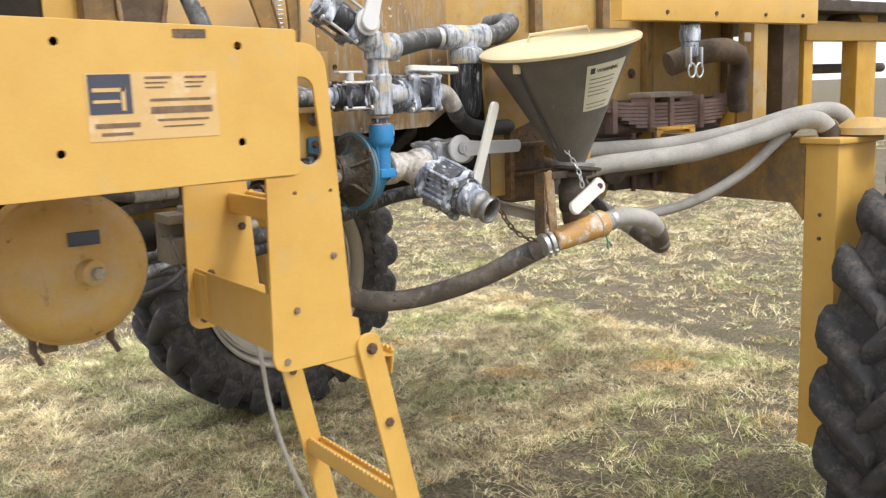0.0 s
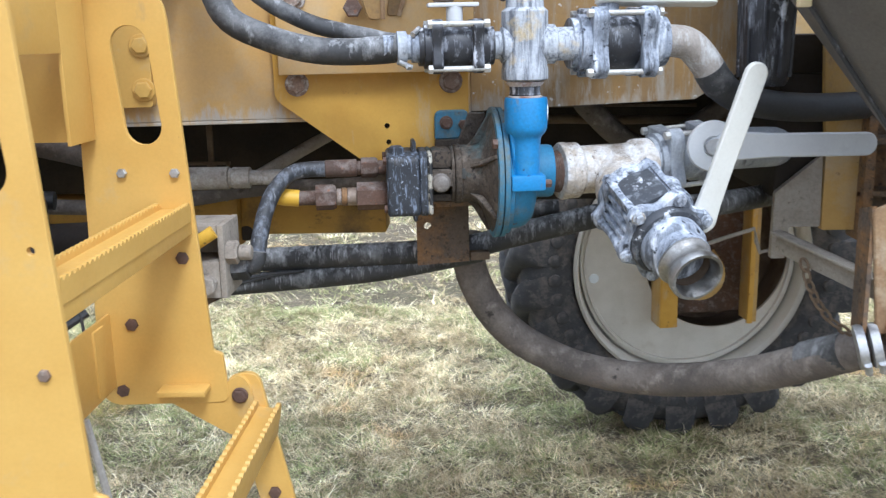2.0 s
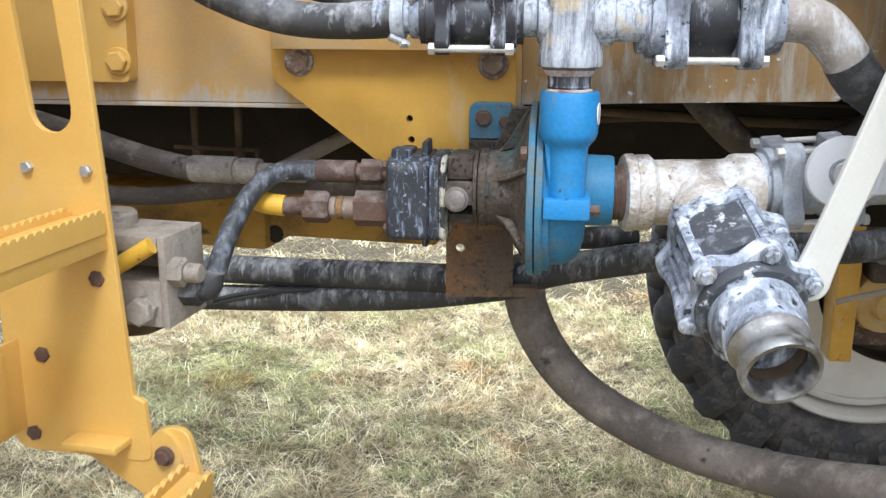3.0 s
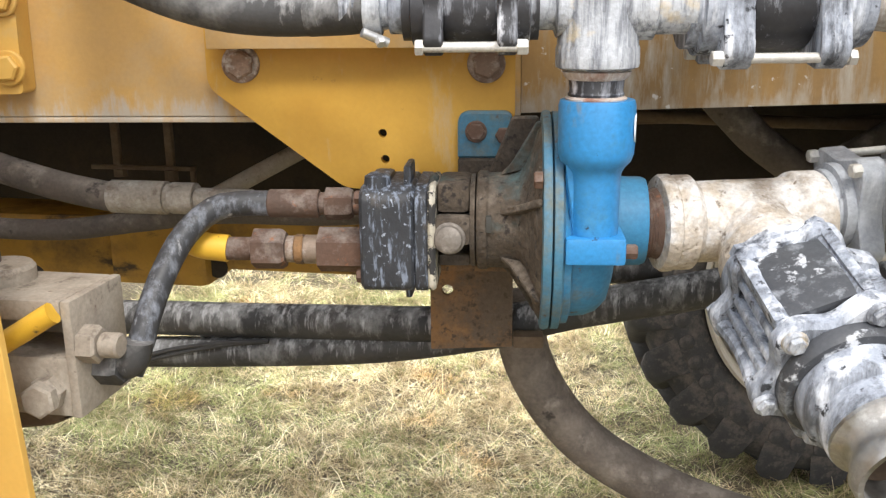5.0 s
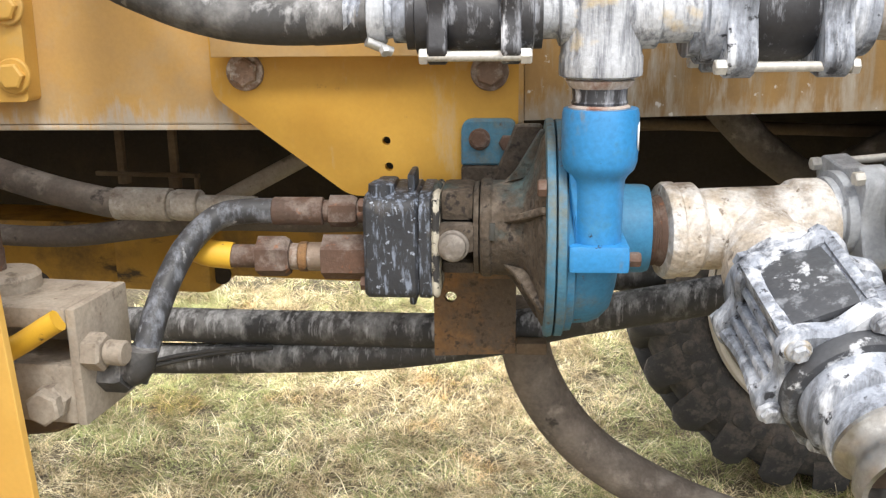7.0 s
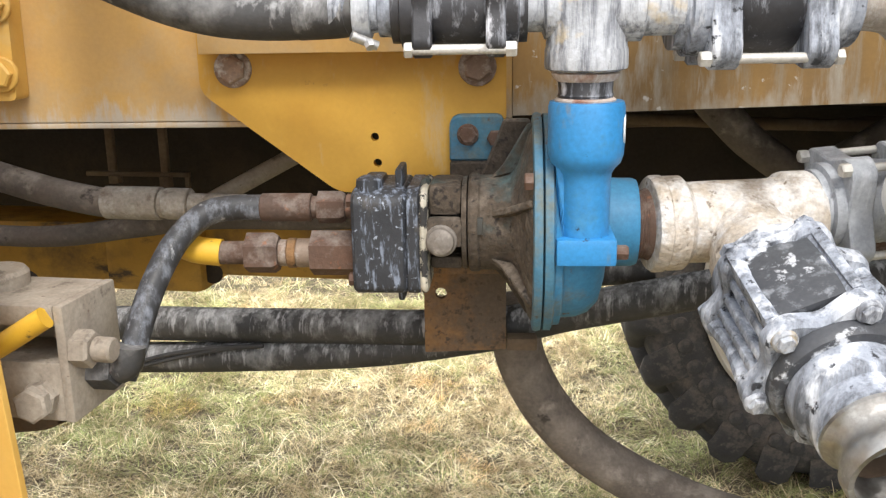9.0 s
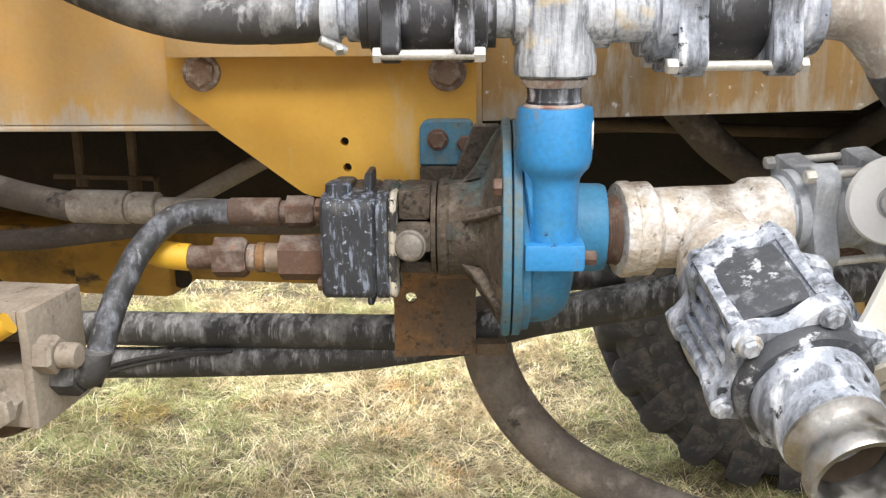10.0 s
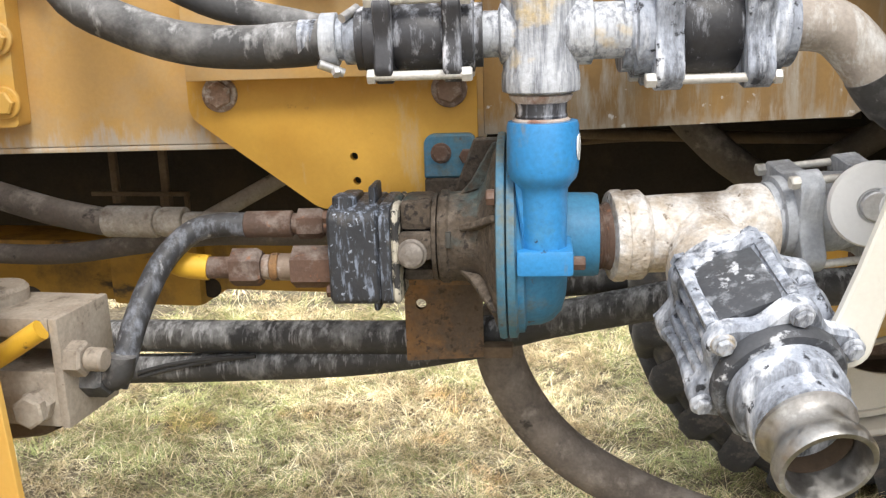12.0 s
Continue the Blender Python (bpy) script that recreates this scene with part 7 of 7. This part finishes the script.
# ---- steering block and clutter behind the ladder ----
def build_clevis():
    b = thing("clevis_block", (-0.16, -0.115, 1.213), "mud-grey painted steel clevis block with large hex bolts", "mount block")
    part("end_plate", box(-0.092, -0.082, -0.158, -0.070, 1.206, 1.316, 0.003), "block", b, "mud-grey end plate")
    part("top_plate", box(-0.26, -0.0921, -0.158, -0.070, 1.296, 1.3155, 0.003), "block", b, "mud-grey top plate")
    part("back_plate", box(-0.26, -0.0921, -0.092, -0.070, 1.206, 1.2959, 0.002), "block", b)
    part("lower_body", box(-0.26, -0.0921, -0.156, -0.0921, 1.206, 1.262, 0.003), "block", b)
    part("round_boss", lathe((-0.185, -0.105, 1.315), (0, 0, 1), [(0.032, 0), (0.032, 0.012), (0.029, 0.016), (0.012, 0.017)], 36), "block", b)
    part("kingpin", join(lathe((-0.198, -0.105, 1.33), (0, 0, 1), [(0.013, 0), (0.013, 0.022)], 20), cyl((-0.198, -0.105, 1.352), (-0.198, -0.105, 1.375), 0.012, 18)), "rust", b, "rusty kingpin")
    part("grease_nipple", join(cyl((-0.190, -0.112, 1.372), (-0.180, -0.116, 1.374), 0.0035, 10), cyl((-0.198, -0.105, 1.372), (-0.198, -0.105, 1.380), 0.006, 12)), "zinc", b, "small grease nipple")
    part("side_bolt", join(hexagon((-0.082, -0.142, 1.272), (1, 0, 0), 0.0175, 0.017, 0, 0.3), cyl((-0.065, -0.142, 1.272), (-0.046, -0.142, 1.272), 0.0115, 20, bevel=0.002)), "block", b, "large dusty hex nut and stud")
    part("front_bolt", join(hexagon((-0.112, -0.156, 1.230), (0.1, -1, 0), 0.0165, 0.013, 0, 0.2), hexagon((-0.111, -0.170, 1.230), (0.1, -1, 0), 0.0165, 0.011, 0, 0.6)), "block", b, "pair of dusty lock nuts")
    part("yellow_bar", tube([(-0.094, -0.165, 1.308), (-0.104, -0.167, 1.302), (-0.135, -0.172, 1.283), (-0.20, -0.180, 1.247)], 0.0100, 14), "shaft", b, "chipped yellow rod")
    part("lower_lug", plate(rounded([(-0.24, 1.207), (-0.088, 1.207), (-0.12, 1.192), (-0.22, 1.176)], 0.008), [], 0.05, Matrix.Translation((0, -0.15, 0)), 0.003), "grime", b)
    f = thing("hose_elbow", (-0.09, -0.13, 1.22), "black dusty hydraulic elbow fitting on the block", "pipe fitting")
    part("elbow_nut", hexagon((-0.084, -0.118, 1.243), (0.6, -0.12, 0.06), 0.019, 0.030, 0, 0.2), "hose", f, "dark hex nut")
    part("elbow_body", tube([(-0.056, -0.122, 1.246), (-0.047, -0.122, 1.252), (-0.044, -0.120, 1.268)], 0.0145, 12), "hose", f)
    move = Matrix.Translation((-0.072, -0.1675, 1.281)) @ Matrix.Scale(0.92, 4) @ Matrix.Translation((0.082, 0.114, -1.261))
    shifted(move, b, f)


build_clevis()


def build_clutter():
    c = thing("steering_cylinder", (-0.5, -0.02, 1.2), "dark hydraulic cylinder under the frame", "cylinder")
    # Barrel and flat bar take the near-black recess colour.
    part("barrel", cyl((-1.2, -0.05, 1.245), (-0.22, -0.05, 1.275), 0.036, 24), "recess", c, "dark barrel")
    part("gland", cyl((-0.44, -0.05, 1.255), (-0.38, -0.05, 1.258), 0.045, 24), "dark_steel", c)
    part("support_bar", box(-1.2, -0.24, -0.02, 0.02, 1.185, 1.222, 0.004), "recess", c, "dark flat bar")
    part("port_block", box(-0.47, -0.40, -0.10, 0.0, 1.24, 1.34, 0.01), "dark_steel", c, "greasy port block")
    hose("hydraulic_hose", [(-0.40, -0.12, 1.305), (-0.37, -0.13, 1.27), (-0.34, -0.13, 1.235), (-0.30, -0.12, 1.222), (-0.26, -0.115, 1.225)], 0.016, "hose_dark", "grey-black hydraulic hose with crimped end")
    hose("hydraulic_hose", [(-0.9, 0.0, 1.34), (-0.65, -0.02, 1.345), (-0.50, 0.0, 1.338), (-0.40, 0.02, 1.33)], 0.015, "hose_dark", "grey-black hydraulic hose in the shade")
    hose("wire_harness", [(-0.47, -0.30, 1.235), (-0.42, -0.30, 1.212), (-0.37, -0.30, 1.196), (-0.32, -0.30, 1.198), (-0.27, -0.30, 1.215), (-0.235, -0.28, 1.235)], 0.0054, "hose_dark", "thin black cable hanging in an arc", 10, "cable")
    hose("thin_cable", [(-0.25, -0.25, 1.30), (-0.245, -0.28, 1.26), (-0.238, -0.29, 1.215), (-0.235, -0.29, 1.19)], 0.0022, "hose_dark", "thin black cable beside the ladder", 8, "cable")
    hose("pale_cord", [(-0.175, -0.45, 1.16), (-0.160, -0.45, 1.072), (-0.149, -0.45, 0.982), (-0.127, -0.45, 0.887), (-0.091, -0.45, 0.786), (-0.05, -0.44, 0.70), (-0.02, -0.44, 0.60)], 0.0045, "hose_grey", "pale grey cord hanging below the ladder", 8, "cord")


build_clutter()


def build_guide_arms():
    g = thing("spring_latch", (0.12, -0.03, 1.595), "yellow bent latch arms with a coil spring on the rail", "latch")
    for y, out in ((-0.045, [(0.03, 1.80), (0.06, 1.72), (0.088, 1.66), (0.107, 1.595), (0.128, 1.595), (0.126, 1.66), (0.112, 1.71), (0.088, 1.80)]),
                   (-0.02, [(0.150, 1.80), (0.156, 1.72), (0.142, 1.66), (0.134, 1.60), (0.152, 1.60), (0.170, 1.66), (0.182, 1.72), (0.182, 1.80)])):
        part("arm", plate(rounded(out, 0.008), [], 0.010, Matrix.Translation((0, y, 0)), 0.001), "yellow_grimy_shaded", g, "curved dusty yellow arm")
        part("arm_edge", tube([(x, y - 0.002, z) for x, z in out[4:8]], 0.0032, 8), "rust_tan", g, "worn bare arm edge")
    coil = [Vector((0.123 + 0.013 * math.cos(k * 0.7), -0.02 + 0.013 * math.sin(k * 0.7), 1.70 + k * 0.0011)) for k in range(100)]
    part("coil_spring", tube(coil, 0.0019, 6, smooth_line=False), "zinc", g, "steel coil spring")
    part("pivot_bolt", hexagon((0.085, -0.03, 1.612), (0, -1, 0), 0.014, 0.012), "rust", g, "rusty pivot bolt")
    shifted(RAIL, g)


build_guide_arms()


# ---- hoses and pipes in the shaded recess behind the pump ----
hose("return_hose", [(0.42, 0.30, 1.53), (0.455, 0.305, 1.46), (0.485, 0.31, 1.425), (0.527, 0.315, 1.386), (0.60, 0.33, 1.345), (0.75, 0.38, 1.32)], 0.021, "hose_brown", "dusty hose curving down in the shaded frame", 18)
hose("return_hose", [(0.60, 0.40, 1.34), (0.72, 0.38, 1.42), (0.82, 0.36, 1.50)], 0.018, "hose_brown", "dusty hose rising in the shaded frame", 16)
hose("brake_line", [(0.28, 0.44, 1.395), (0.42, 0.45, 1.402), (0.58, 0.45, 1.398), (0.72, 0.44, 1.41)], 0.006, "grime", "thin dusty steel line along the inner panel", 10, "pipe")
hose("return_pipe", [(0.32, 0.40, 1.415), (0.48, 0.41, 1.408), (0.66, 0.41, 1.404), (0.85, 0.40, 1.41)], 0.008, "grime", "dull brown pipe under the frame", 14, "pipe")
hose("brake_line", [(0.30, 0.45, 1.425), (0.45, 0.45, 1.432), (0.70, 0.45, 1.428)], 0.004, "grime", "thin dull steel line along the inner panel", 10, "pipe")


# ---- suspension parts between the axle and the leaf spring ----
def build_suspension():
    s = thing("suspension_link", (1.45, 0.15, 1.20), "grimy suspension link with cast brackets under the leaf spring", "suspension")
    part("torque_arm", tube([(1.02, 0.16, 1.335), (1.15, 0.14, 1.30), (1.32, 0.12, 1.285), (1.60, 0.10, 1.30)], 0.030, 16), "grime", s, "greasy torque arm")
    part("arm_eye", lathe((1.30, 0.05, 1.30), (0, 1, 0), [(0.03, 0), (0.055, 0.004), (0.055, 0.10), (0.03, 0.104)], 28), "dark_steel", s, "dark bushing eye")
    part("cast_bracket", plate(rounded([(1.14, 1.20), (1.27, 1.20), (1.30, 1.27), (1.24, 1.36), (1.17, 1.36)], 0.02), [ring(1.21, 1.28, 0.028)], 0.03, Matrix.Translation((0, 0.07, 0)), 0.004), "yellow_grimy_shaded", s, "yellow cast bracket with a hole")
    part("axle_pad", box(1.36, 1.60, 0.12, 0.36, 1.215, 1.375, 0.012), "dark_steel", s, "dark axle pad")
    part("u_bolt", tube([(1.44, 0.11, 1.40), (1.44, 0.105, 1.30), (1.44, 0.11, 1.21)], 0.009, 10), "bolt_dark", s, "rusty u-bolt leg")
    part("u_bolt", tube([(1.54, 0.11, 1.40), (1.54, 0.105, 1.30), (1.54, 0.11, 1.21)], 0.009, 10), "bolt_dark", s, "rusty u-bolt leg")
    part("strut", tube([(1.03, -0.02, 1.33), (1.10, -0.03, 1.25), (1.19, -0.03, 1.15)], 0.017, 14), "hose_brown", s, "dusty slanting strut")
    part("cross_tube", cyl((1.00, 0.24, 1.42), (1.60, 0.24, 1.41), 0.03, 20), "grime", s, "greasy cross tube")
    k = thing("junction_box", (0.98, 0.12, 1.21), "grimy steel junction block behind the hopper", "mount block")
    part("block", box(0.93, 1.10, 0.14, 0.30, 1.215, 1.33, 0.01), "grime", k)
    part("cover", box(0.945, 1.085, 0.132, 0.1395, 1.235, 1.315, 0.004), "dark_steel", k, "dark cover plate")
    for x, z in ((0.955, 1.245), (1.075, 1.245), (0.955, 1.305), (1.075, 1.305)):
        part("cover_bolt", hexagon((x, 0.132, z), (0, -1, 0), 0.006, 0.005), "bolt_dark", k)


build_suspension()
